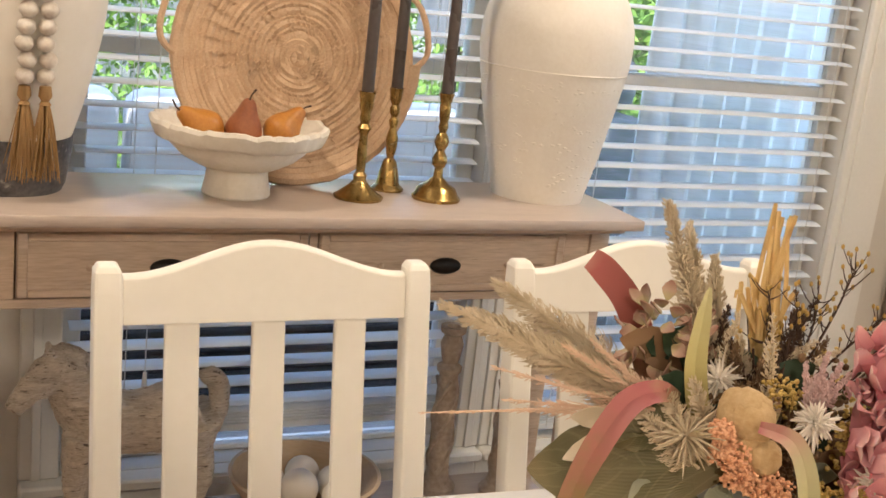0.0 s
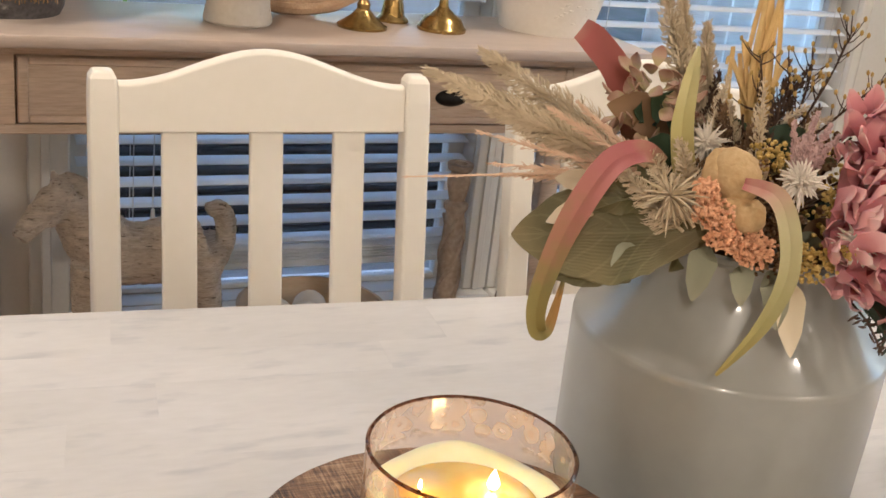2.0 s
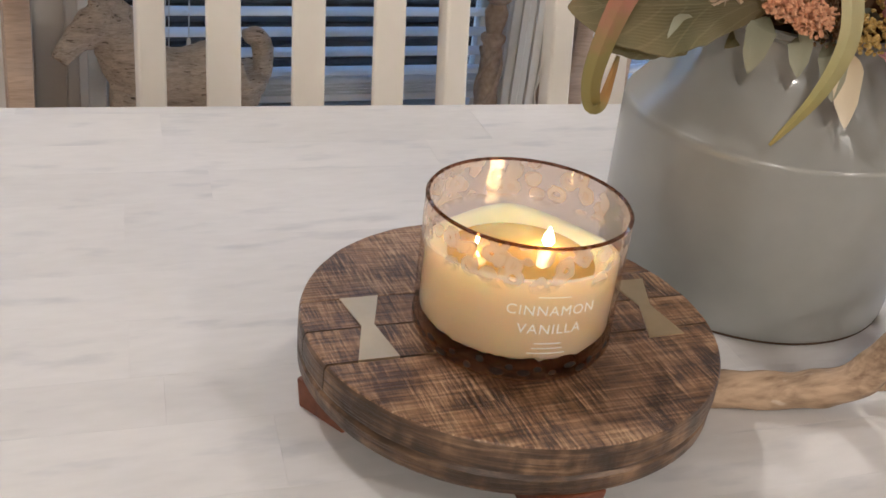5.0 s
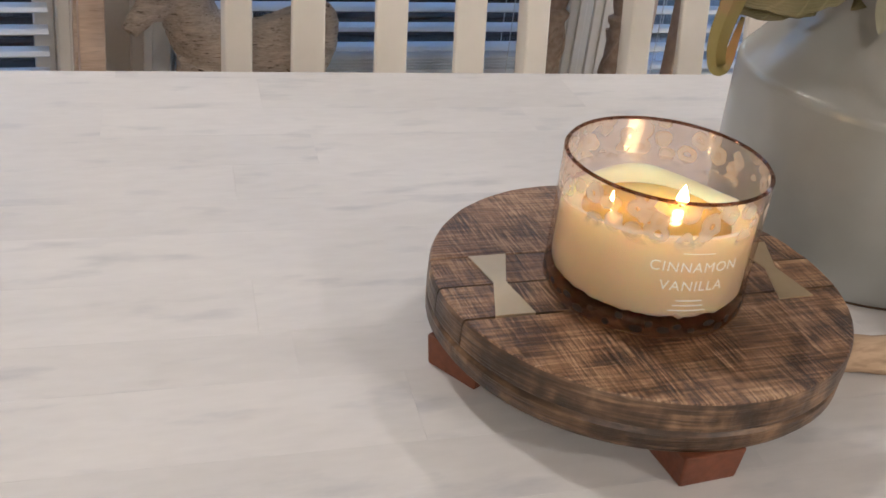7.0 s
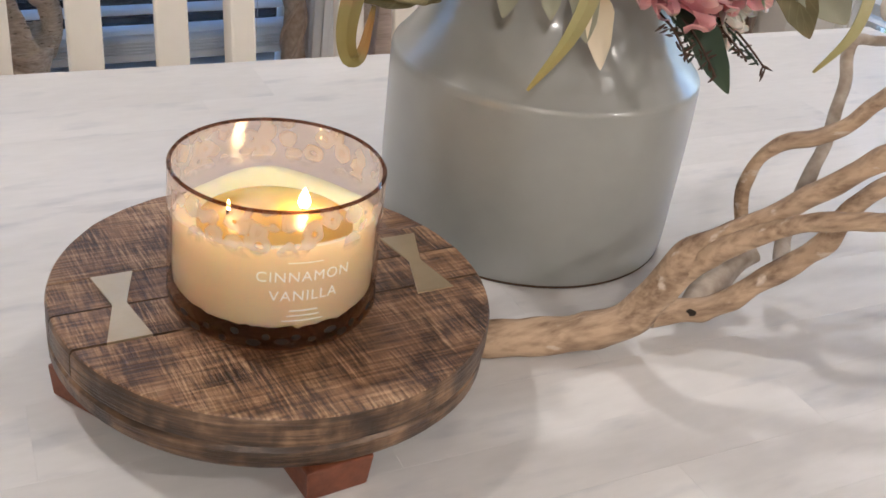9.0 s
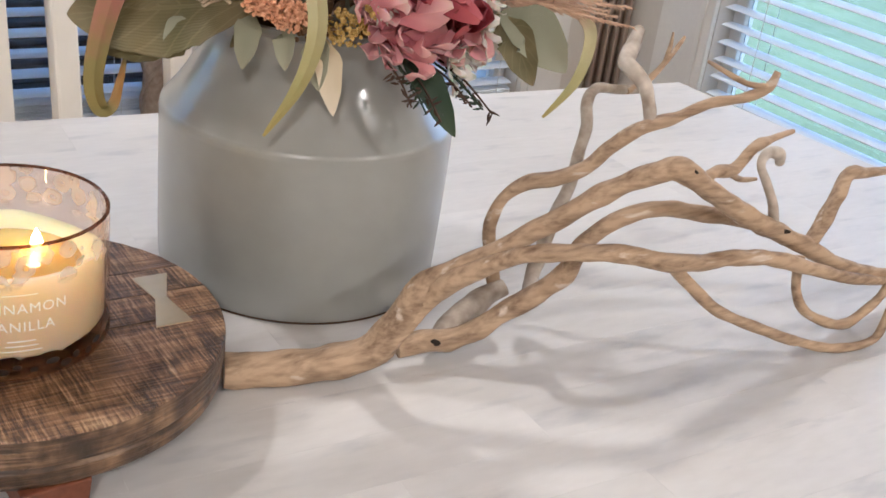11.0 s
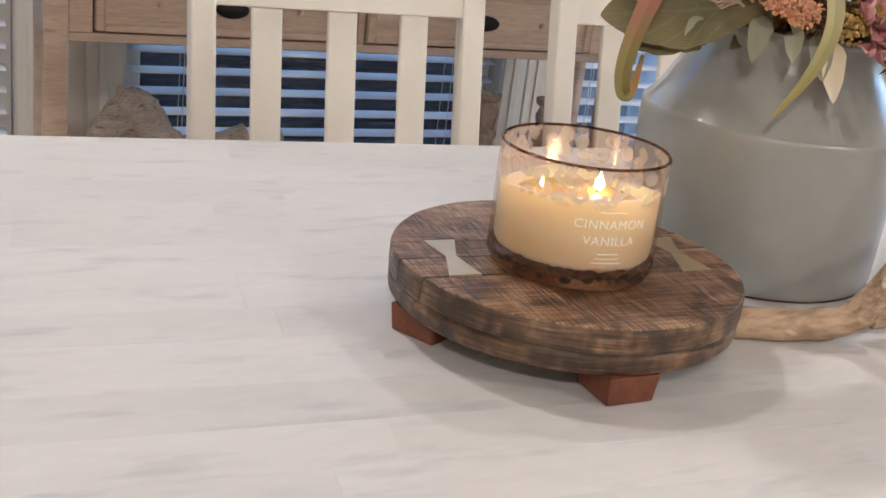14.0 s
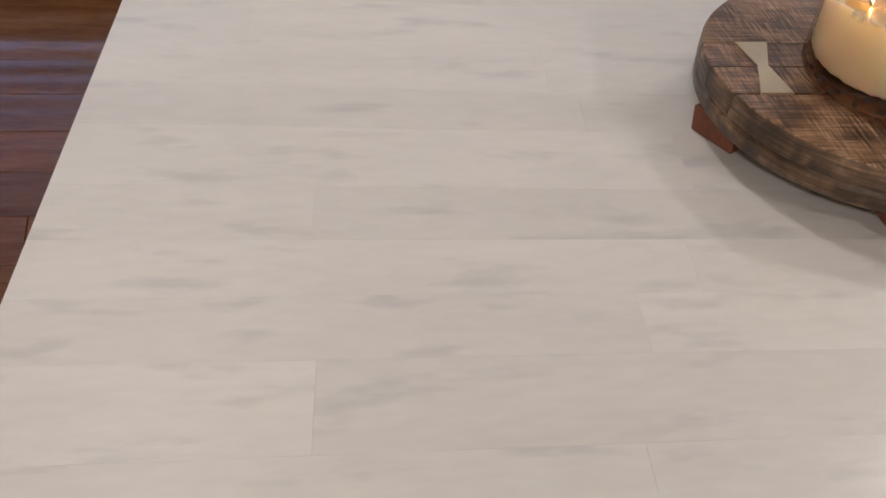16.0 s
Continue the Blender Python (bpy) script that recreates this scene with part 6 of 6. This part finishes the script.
# tall grasses, raffia, twigs
for k, (b0, t0, w, n) in enumerate(((lp(0.234, 0.138, 1.072), lp(0.204, 0.19, 1.200), 0.016, 220), (lp(0.238, 0.14, 1.07), lp(0.226, 0.19, 1.182), 0.015, 200), (lp(0.24, 0.135, 1.07), lp(0.245, 0.175, 1.160), 0.013, 160))):
    plume("grass_plume", b0, t0, w, n, M_PAMPAS, 70 + k, 0.016, 0.005, "tall beige grass plume", 0.0008)
rng = random.Random(9)
for k in range(26):
    tall = k < 13
    b0 = lp(0.283 + rng.uniform(-0.012, 0.012), 0.134 + rng.uniform(-0.01, 0.01), 1.06)
    t0 = lp((0.277 if tall else 0.255) + rng.uniform(-0.007, 0.007) + (0 if tall else rng.uniform(-0.004, 0.04)), 0.145 + rng.uniform(-0.008, 0.008), (1.200 if tall else 1.145) + rng.uniform(-0.012, 0.010))
    m0 = (b0 + t0) * 0.5 + Vector((rng.uniform(-0.012, 0.012), 0, 0))
    part("raffia_strand", strip([b0, m0, t0, t0 + Vector((rng.uniform(-0.004, 0.004), 0, -0.004))], [0.0034, 0.0036, 0.0034, 0.0018], facing(m0), 5, 0.3, twist=rng.uniform(-0.7, 0.7)), M_RAFFIA, bq)
for k, (b0, t0) in enumerate(((lp(0.290, 0.11, 1.085), lp(0.334, 0.118, 1.172)), (lp(0.286, 0.11, 1.085), lp(0.316, 0.135, 1.152)), (lp(0.292, 0.10, 1.085), lp(0.368, 0.10, 1.145)), (lp(0.275, 0.12, 1.08), lp(0.285, 0.12, 1.140)), (lp(0.26, 0.12, 1.08), lp(0.262, 0.13, 1.150)), (lp(0.30, 0.08, 1.09), lp(0.40, 0.08, 1.16)))):
    bm = bmesh.new()
    rng = random.Random(100 + k)
    m0 = (b0 + t0) * 0.5 + Vector((0.006, 0, 0.006))
    tube([b0, m0, t0], [0.0012, 0.0009, 0.0005], 5, 5, bm=bm)
    spots = [(t0, 0.0018, 1.4)]
    for j in range(16):
        u = rng.uniform(0.25, 1)
        p = b0 * (1 - u) ** 2 + m0 * 2 * u * (1 - u) + t0 * u * u
        q = p + Vector((rng.uniform(-0.02, 0.02), rng.uniform(-0.01, 0.01), rng.uniform(0.004, 0.02)))
        tube([p, (p + q) * 0.5 + Vector((0, 0, -0.002)), q], [0.0006, 0.0004], 4, 2, bm=bm)
        spots.append((q, 0.0016, 1.5))
    part("twig", bm, M_TWIG, bq, "dark budded twig")
    blobs("bud_spray", spots, M_BUD, bq, "tiny golden buds", 1, "stuff")
# fine brown sprays that fill the middle
rng = random.Random(61)
for k in range(16):
    b0 = lp(0.235 + rng.uniform(-0.02, 0.04), 0.105 + rng.uniform(-0.03, 0.03), 1.05)
    t0 = lp(0.215 + 0.0068 * k + rng.uniform(-0.008, 0.008), 0.115 + rng.uniform(-0.03, 0.03), 1.118 + rng.uniform(-0.02, 0.032))
    plume("brown_spray", b0, t0, 0.010, 60, (M_BROWNSEED, M_TWIG, M_PAMPAS)[k % 3], 400 + k, 0.010, 0.005, "fine brown dried spray", 0.0007, 0.0, 0.5)
for k in range(22):
    a = rng.uniform(0, 6.28)
    b0 = lp(0.245, 0.09, 1.05) + Vector((rng.uniform(-0.05, 0.06), rng.uniform(-0.03, 0.03), rng.uniform(0, 0.03)))
    leaf("small_leaf", b0, b0 + Vector((math.cos(a) * 0.016, math.sin(a) * 0.010, rng.uniform(0.004, 0.020))), rng.uniform(0.008, 0.013), rng.choice([M_BROWNLEAF, M_OLIVE, M_HYD, M_DKGREEN]), sag=0.003)
# hydrangea, pods, stars
rng = random.Random(14)
hyc = lp(0.20, 0.168, 1.098)
for k in range(64):
    v = Vector((rng.gauss(0, 1), rng.gauss(0, 1), rng.gauss(0, 1))).normalized()
    p = hyc + v * 0.034 * rng.uniform(0.7, 1.05)
    leaf("hydrangea_petal", p - v * 0.004, p + (v + Vector((rng.uniform(-1, 1), rng.uniform(-1, 1), rng.uniform(-1, 1))) * 0.9).normalized() * 0.013, 0.012, M_HYD, cup=0.3, sag=0.0, normal=v)
cluster("fuzzy_pod", lp(0.216, 0.072, 1.071), 0.012, 26, 0.014, M_PUFF, 6, "round fuzzy tan seed pod", 0.9, 2)
cluster("fuzzy_pod", lp(0.218, 0.056, 1.050), 0.009, 18, 0.011, M_PUFF, 7, "round fuzzy tan seed pod", 0.9, 2)
spiky("straw_star", lp(0.172, 0.082, 1.056), 0.028, 60, M_PAMPAS, 8, "starry head of straw bracts", 0.0008, facing(lp(0.172, 0.082, 1.056)), 0.5)
for k, (c, r, n) in enumerate(((lp(0.196, 0.061, 1.052), 0.016, 110), (lp(0.203, 0.052, 1.036), 0.015, 100), (lp(0.220, 0.040, 1.030), 0.016, 110), (lp(0.190, 0.066, 1.066), 0.010, 60))):
    cluster("astilbe", c, r * 1.05, n * 3, 0.0017, M_PEACH, 20 + k, "fluffy peach astilbe")
spiky("silver_flower", lp(0.248, 0.040, 1.078), 0.019, 110, M_WHITEFL, 11, "silvery white starry flower", 0.0010)
cluster("silver_flower_heart", lp(0.248, 0.040, 1.078), 0.010, 90, 0.0020, M_WHITEFL, 12)
spiky("silver_flower", lp(0.276, 0.004, 1.045), 0.017, 120, M_WHITEFL, 13, "silvery white starry flower", 0.0010)
cluster("silver_flower_heart", lp(0.272, 0.004, 1.043), 0.010, 60, 0.0018, M_CHARTREUSE, 15)
spiky("silver_flower", lp(0.215, 0.11, 1.085), 0.018, 100, M_WHITEFL, 16, "silvery white starry flower", 0.0009)
for k, (dx, dz) in enumerate(((-0.012, 0.03), (0.006, 0.038), (0.02, 0.028), (0.0, 0.02), (0.03, 0.02))):
    plume("lilac_sprig", lp(0.262, 0.058, 1.075), lp(0.262 + dx, 0.062, 1.085 + dz), 0.005, 40, M_LILAC, 80 + k, 0.008, 0.002, "pale lilac sprig", 0.0012)
for b0, t0 in ((lp(0.150, 0.135, 1.040), lp(0.106, 0.132, 1.054)), (lp(0.150, 0.132, 1.030), lp(0.104, 0.132, 1.020))):
    leaf("cream_petal", b0, t0, 0.018, M_CREAMLEAF, "pale cream petal", sag=0.004)
# the peony and smaller blossoms
peony("peony", lp(0.316, 0.016, 1.046), Vector((-0.15, -0.9, 0.25)), 0.060, 70, 31, "large dusty rose peony", Vector((0.62, -0.5, 0.62)))
peony("peony", lp(0.334, 0.050, 1.098), Vector((0.0, -0.6, 0.75)), 0.044, 44, 33, "dusty rose peony with wine shadow painted into some petals", Vector((0.8, -0.5, 0.2)))
for k, c in enumerate((lp(0.374, 0.004, 1.052), lp(0.375, 0.000, 1.026), lp(0.366, 0.014, 1.006), lp(0.350, 0.004, 0.998))):
    bloom("white_blossom", c, Vector((0.5, -0.75, 0.2)), 0.026, 2, M_WHITEPETAL, 40 + k, "white silk blossom", 5)
cluster("yellow_filler", lp(0.372, 0.03, 1.092), 0.018, 70, 0.0024, M_RAFFIA, 44, "small golden filler flowers")
# blush plumes on the other side
for k, (t0, w, n) in enumerate(((lp(0.493, -0.033, 1.094), 0.006, 60), (lp(0.466, -0.063, 1.041), 0.004, 40), (lp(0.468, -0.03, 1.075), 0.008, 70), (lp(0.455, -0.02, 1.085), 0.009, 70), (lp(0.45, -0.03, 1.062), 0.009, 70), (lp(0.435, -0.03, 1.045), 0.008, 60))):
    plume("blush_grass", lp(0.385, 0.027, 1.045), t0, w, n, M_PINKGRASS, 60 + k, 0.016, 0.004, "thin blush pink grass spray", 0.0006, 0.15, 0.15)
for k in range(9):
    rg = random.Random(700 + k)
    plume("blush_grass", lp(0.382, 0.027, 1.045), lp(0.452 + rg.uniform(-0.012, 0.035), -0.030 + rg.uniform(-0.02, 0.015), 1.060 + rg.uniform(-0.026, 0.034)), 0.006, 44, M_PINKGRASS, 720 + k, 0.014, 0.004, "thin blush pink grass spray", 0.0005, 0.15, 0.3)
plume("pampas_plume", lp(0.39, 0.025, 1.045), lp(0.455, -0.015, 1.06), 0.012, 120, M_PAMPAS, 68, 0.018, 0.002, "feathery beige pampas plume")
# dark sprigs at the lip
for k in range(7):
    b0 = lp(0.290 + 0.008 * k, 0.01, 0.998)
    t0 = lp(0.292 + 0.013 * k, -0.028 - 0.002 * (k % 3), 0.975 - 0.006 * (k % 4))
    bm = bmesh.new()
    rng = random.Random(200 + k)
    tube([b0, (b0 + t0) * 0.5 + Vector((0, 0, 0.004)), t0], [0.0011, 0.0007], 4, 4, bm=bm)
    for j in range(14):
        p = b0.lerp(t0, rng.uniform(0.2, 1))
        q = p + Vector((rng.uniform(-0.010, 0.010), rng.uniform(-0.006, 0.006), rng.uniform(-0.008, 0.006)))
        tube([p, q], [0.0006, 0.0013, 0.0004], 3, 2, bm=bm)
    part("dark_sprig", bm, M_DKGREEN if k % 2 else M_TWIG, bq, "fine dark green sprig")

# ---------------------------------------------------------------- driftwood branch
dw = thing("driftwood_branch", (0, 0, TOP), "long twisting bleached driftwood branch lying on the table", "driftwood")


def limb(name, pts, radii, mat=M_DRIFT, seed=0.0, parent=None, seg=12):
    return part(name, tube([(x, y, max(z - TOP - 0.0028, 0.003)) for x, y, z in pts], [r * 0.80 for r in radii], max(seg, 12), 12, 0.25, seed=seed), mat, parent or dw)


limb("trunk", [(0.150, -0.026, 0.7765), (0.193, -0.040, 0.777), (0.227, -0.050, 0.779), (0.254, -0.054, 0.783), (0.270, -0.059, 0.794), (0.283, -0.063, 0.817), (0.295, -0.068, 0.841), (0.315, -0.077, 0.857), (0.342, -0.085, 0.871), (0.398, -0.095, 0.900), (0.444, -0.104, 0.925), (0.478, -0.114, 0.938), (0.497, -0.121, 0.941), (0.542, -0.124, 0.916), (0.605, -0.126, 0.881), (0.673, -0.128, 0.851), (0.755, -0.130, 0.812), (0.87, -0.13, 0.785), (0.95, -0.13, 0.772)],
     [0.0172, 0.0175, 0.0178, 0.0180, 0.0175, 0.0165, 0.0150, 0.0122, 0.0108, 0.0112, 0.0112, 0.0118, 0.0122, 0.0115, 0.0118, 0.0110, 0.0095, 0.007, 0.004], seed=1)
limb("branch", [(0.288, -0.068, 0.820), (0.298, -0.074, 0.838), (0.308, -0.084, 0.852), (0.325, -0.095, 0.867), (0.342, -0.107, 0.879), (0.359, -0.118, 0.886), (0.418, -0.131, 0.884), (0.444, -0.142, 0.882), (0.471, -0.154, 0.877), (0.511, -0.153, 0.871), (0.553, -0.152, 0.868), (0.606, -0.152, 0.858), (0.665, -0.151, 0.838), (0.728, -0.150, 0.817), (0.83, -0.14, 0.79)], [0.0125, 0.0120, 0.0108, 0.0098, 0.0092, 0.0090, 0.0090, 0.0092, 0.0102, 0.0088, 0.0085, 0.0090, 0.0085, 0.0072, 0.004], seed=2)
limb("branch", [(0.473, -0.154, 0.875), (0.501, -0.161, 0.851), (0.526, -0.169, 0.831), (0.572, -0.178, 0.810), (0.625, -0.186, 0.789), (0.680, -0.190, 0.773), (0.735, -0.190, 0.772), (0.755, -0.184, 0.803)], [0.0068, 0.0062, 0.0058, 0.0060, 0.0056, 0.0058, 0.0050, 0.0040], seed=3)
limb("branch", [(0.290, -0.052, 0.780), (0.312, -0.056, 0.784), (0.334, -0.059, 0.783), (0.359, -0.064, 0.790), (0.388, -0.068, 0.806), (0.418, -0.073, 0.822), (0.435, -0.077, 0.837), (0.441, -0.079, 0.855), (0.453, -0.081, 0.870), (0.478, -0.084, 0.884), (0.520, -0.086, 0.889), (0.575, -0.090, 0.878), (0.612, -0.098, 0.871), (0.65, -0.112, 0.862)], [0.0105, 0.0130, 0.0125, 0.0112, 0.0108, 0.0108, 0.0120, 0.0095, 0.0088, 0.0090, 0.0090, 0.0095, 0.0085, 0.006], seed=4)
limb("branch", [(0.404, -0.030, 0.795), (0.402, -0.018, 0.824), (0.399, -0.012, 0.849), (0.400, -0.012, 0.865), (0.411, -0.011, 0.882), (0.432, -0.014, 0.894), (0.460, -0.017, 0.896), (0.489, -0.020, 0.904), (0.508, -0.024, 0.921), (0.527, -0.027, 0.934), (0.548, -0.030, 0.943), (0.578, -0.030, 0.947), (0.619, -0.030, 0.957), (0.663, -0.030, 0.959), (0.694, -0.030, 0.968), (0.702, -0.030, 0.982)], [0.0085, 0.0078, 0.0074, 0.0072, 0.0075, 0.0080, 0.0082, 0.0086, 0.0088, 0.0085, 0.0080, 0.0068, 0.0062, 0.0062, 0.0060, 0.0042], seed=5)
limb("branch", [(0.420, -0.055, 0.800), (0.441, -0.030, 0.812), (0.458, -0.020, 0.838), (0.472, -0.014, 0.862), (0.489, -0.006, 0.887), (0.499, 0.002, 0.910), (0.508, 0.009, 0.931), (0.511, 0.017, 0.949), (0.526, 0.025, 0.959), (0.552, 0.024, 0.957), (0.575, 0.020, 0.956)], [0.0088, 0.0086, 0.0082, 0.0080, 0.0076, 0.0072, 0.0070, 0.0070, 0.0066, 0.0056, 0.0045], M_DRIFT_GREY, 6)
limb("stub", [(0.547, -0.030, 0.943), (0.553, -0.017, 0.958), (0.558, -0.003, 0.969), (0.553, 0.010, 0.980), (0.555, 0.023, 0.984), (0.573, 0.037, 0.992), (0.590, 0.050, 1.004)], [0.0080, 0.0076, 0.0082, 0.0100, 0.0098, 0.0090, 0.0076], M_DRIFT_GREY, 7)
limb("twig", [(0.560, 0.020, 0.956), (0.592, 0.026, 0.964), (0.622, 0.034, 0.982), (0.642, 0.040, 0.998)], [0.0040, 0.0042, 0.0036, 0.0018], seed=8, seg=8)
limb("twig", [(0.614, 0.032, 0.977), (0.621, 0.036, 0.991), (0.623, 0.038, 1.004)], [0.003, 0.0025, 0.0012], seed=9, seg=8)
limb("twig", [(0.694, -0.030, 0.968), (0.660, -0.029, 0.974), (0.608, -0.026, 0.996)], [0.0044, 0.0040, 0.0020], seed=10, seg=8)
limb("twig", [(0.520, -0.122, 0.928), (0.550, -0.112, 0.930), (0.585, -0.101, 0.924), (0.618, -0.091, 0.937), (0.653, -0.080, 0.938), (0.694, -0.070, 0.938)], [0.0060, 0.0068, 0.0072, 0.0066, 0.0050, 0.0030], seed=11, seg=8)
limb("twig", [(0.582, -0.101, 0.921), (0.605, -0.095, 0.910), (0.633, -0.090, 0.905)], [0.0040, 0.0034, 0.0022], seed=16, seg=8)
limb("twig", [(0.628, -0.126, 0.872), (0.624, -0.122, 0.894), (0.613, -0.117, 0.915), (0.605, -0.113, 0.931), (0.615, -0.109, 0.939), (0.637, -0.104, 0.934), (0.645, -0.101, 0.924)], [0.0058, 0.0056, 0.0054, 0.0052, 0.0062, 0.0070, 0.0060], M_DRIFT_GREY, 12, seg=8)
limb("branch", [(0.668, -0.132, 0.842), (0.664, -0.142, 0.812), (0.680, -0.150, 0.788), (0.722, -0.158, 0.772), (0.757, -0.155, 0.774), (0.797, -0.150, 0.795), (0.815, -0.140, 0.825), (0.834, -0.120, 0.865)], [0.0064, 0.0062, 0.0062, 0.0066, 0.0060, 0.0056, 0.0046, 0.0036], seed=13, seg=8)
limb("branch", [(0.683, -0.128, 0.847), (0.709, -0.120, 0.871), (0.729, -0.113, 0.888), (0.748, -0.105, 0.903), (0.790, -0.099, 0.897), (0.855, -0.092, 0.892)], [0.0090, 0.0092, 0.0092, 0.0088, 0.0064, 0.0045], seed=14, seg=8)
limb("knob", [(0.330, -0.050, 0.778), (0.358, -0.040, 0.787), (0.388, -0.032, 0.798), (0.408, -0.034, 0.806)], [0.011, 0.0150, 0.0135, 0.009], M_DRIFT_GREY, 15)
rng = random.Random(17)
for p, s in (((0.3160, -0.0672, 0.787), (0.0075, 0.0020, 0.0042)), ((0.4735, -0.1628, 0.8775), (0.0055, 0.0016, 0.0042)), ((0.632, -0.1362, 0.8725), (0.0080, 0.0016, 0.0030)), ((0.503, -0.1315, 0.942), (0.0050, 0.0016, 0.003)), ((0.286, -0.0770, 0.826), (0.003, 0.001, 0.0016)), ((0.372, -0.1275, 0.888), (0.003, 0.001, 0.0014)), ((0.330, -0.1065, 0.873), (0.003, 0.001, 0.0014)), ((0.342, -0.0690, 0.782), (0.0045, 0.0014, 0.002)), ((0.452, -0.1525, 0.884), (0.002, 0.001, 0.0014)), ((0.420, -0.1080, 0.914), (0.0026, 0.001, 0.0014)), ((0.588, 0.0425, 1.000), (0.003, 0.0012, 0.0026)), ((0.470, -0.1215, 0.934), (0.003, 0.001, 0.0013))):
    ks = bmesh.new()
    g = bmesh.ops.create_icosphere(ks, subdivisions=2, radius=1)
    for v in g["verts"]:
        v.co *= 0.8 + 0.45 * noise.noise(v.co * 1.7 + Vector(p) * 60)
        v.co = Matrix.Rotation(-0.45, 3, "Z") @ Vector((v.co.x * s[0], v.co.y * s[1], v.co.z * s[2])) + Vector((p[0], p[1] + 0.0022, p[2] - TOP - 0.0028))
    part("knot_hole", ks, M_HOLE, dw, "small dark knot hole")

# ---------------------------------------------------------------- staves and planks
rng = random.Random(31)
rows_v = [0.0]
while rows_v[-1] < 1:
    rows_v.append(rows_v[-1] + rng.uniform(0.050, 0.078))
rows_v[-1] = 1.0
for v0, v1 in zip(rows_v, rows_v[1:]):
    us = [0.0, rng.uniform(0.06, 0.26)]
    while us[-1] < 0.92:
        us.append(us[-1] + rng.uniform(0.20, 0.36))
    us[-1] = 1.0
    for u0, u1 in zip(us, us[1:]):
        gu, gv = 0.00002, 0.00003
        e0 = 0.0 if u0 == 0 else gu
        bm = bmesh.new()
        z = TOP + rng.uniform(-0.00004, 0.0)
        c = [(u0 + gu, v0 + gv), (u1 - gu, v0 + gv), (u1 - gu, v1 - gv), (u0 + gu, v1 - gv)]
        mid = on_table((u0 + u1) / 2, (v0 + v1) / 2, z)
        lo4 = [bm.verts.new(on_table(u, v, TOP - 0.0115)) for u, v in c]
        md4 = [bm.verts.new(on_table(u, v, z - 0.00007)) for u, v in c]
        hi4 = []
        for u, v in c:
            p = on_table(u, v, z); d = mid - p
            hi4.append(bm.verts.new(p + Vector((math.copysign(0.00005, d.x), math.copysign(0.00010, d.y), 0))))
        for a, b in ((lo4, md4), (md4, hi4)):
            for k in range(4):
                bm.faces.new((a[k], a[(k + 1) % 4], b[(k + 1) % 4], b[k]))
        bm.faces.new(hi4); bm.faces.new(lo4[::-1])
        part("stave", bm, M_TABLE, top, smooth=False)
plank_rows = 36
w = (WALL_Y - SOUTH) / plank_rows
for r in range(plank_rows):
    x = WEST
    while x < WALL_X - 0.01:
        ln = min(rng.uniform(1.0, 1.9), WALL_X - x)
        if WALL_X - (x + ln) < 0.3:
            ln = WALL_X - x
        bm = bmesh.new()
        y0 = SOUTH + r * w
        lo, hi = (x + 0.0006, y0 + 0.0006), (x + ln - 0.0006, y0 + w - 0.0006)
        a = [bm.verts.new((q[0], q[1], -0.0115)) for q in ((lo[0], lo[1]), (hi[0], lo[1]), (hi[0], hi[1]), (lo[0], hi[1]))]
        b = [bm.verts.new((q[0], q[1], -0.0012)) for q in ((lo[0], lo[1]), (hi[0], lo[1]), (hi[0], hi[1]), (lo[0], hi[1]))]
        e_ = 0.0012
        c = [bm.verts.new((q[0], q[1], 0.0)) for q in ((lo[0] + e_, lo[1] + e_), (hi[0] - e_, lo[1] + e_), (hi[0] - e_, hi[1] - e_), (lo[0] + e_, hi[1] - e_))]
        for s, t in ((a, b), (b, c)):
            for k in range(4):
                bm.faces.new((s[k], s[(k + 1) % 4], t[(k + 1) % 4], t[k]))
        bm.faces.new(c); bm.faces.new(a[::-1])
        part("plank", bm, M_FLOOR, floor, smooth=False)
        x += ln
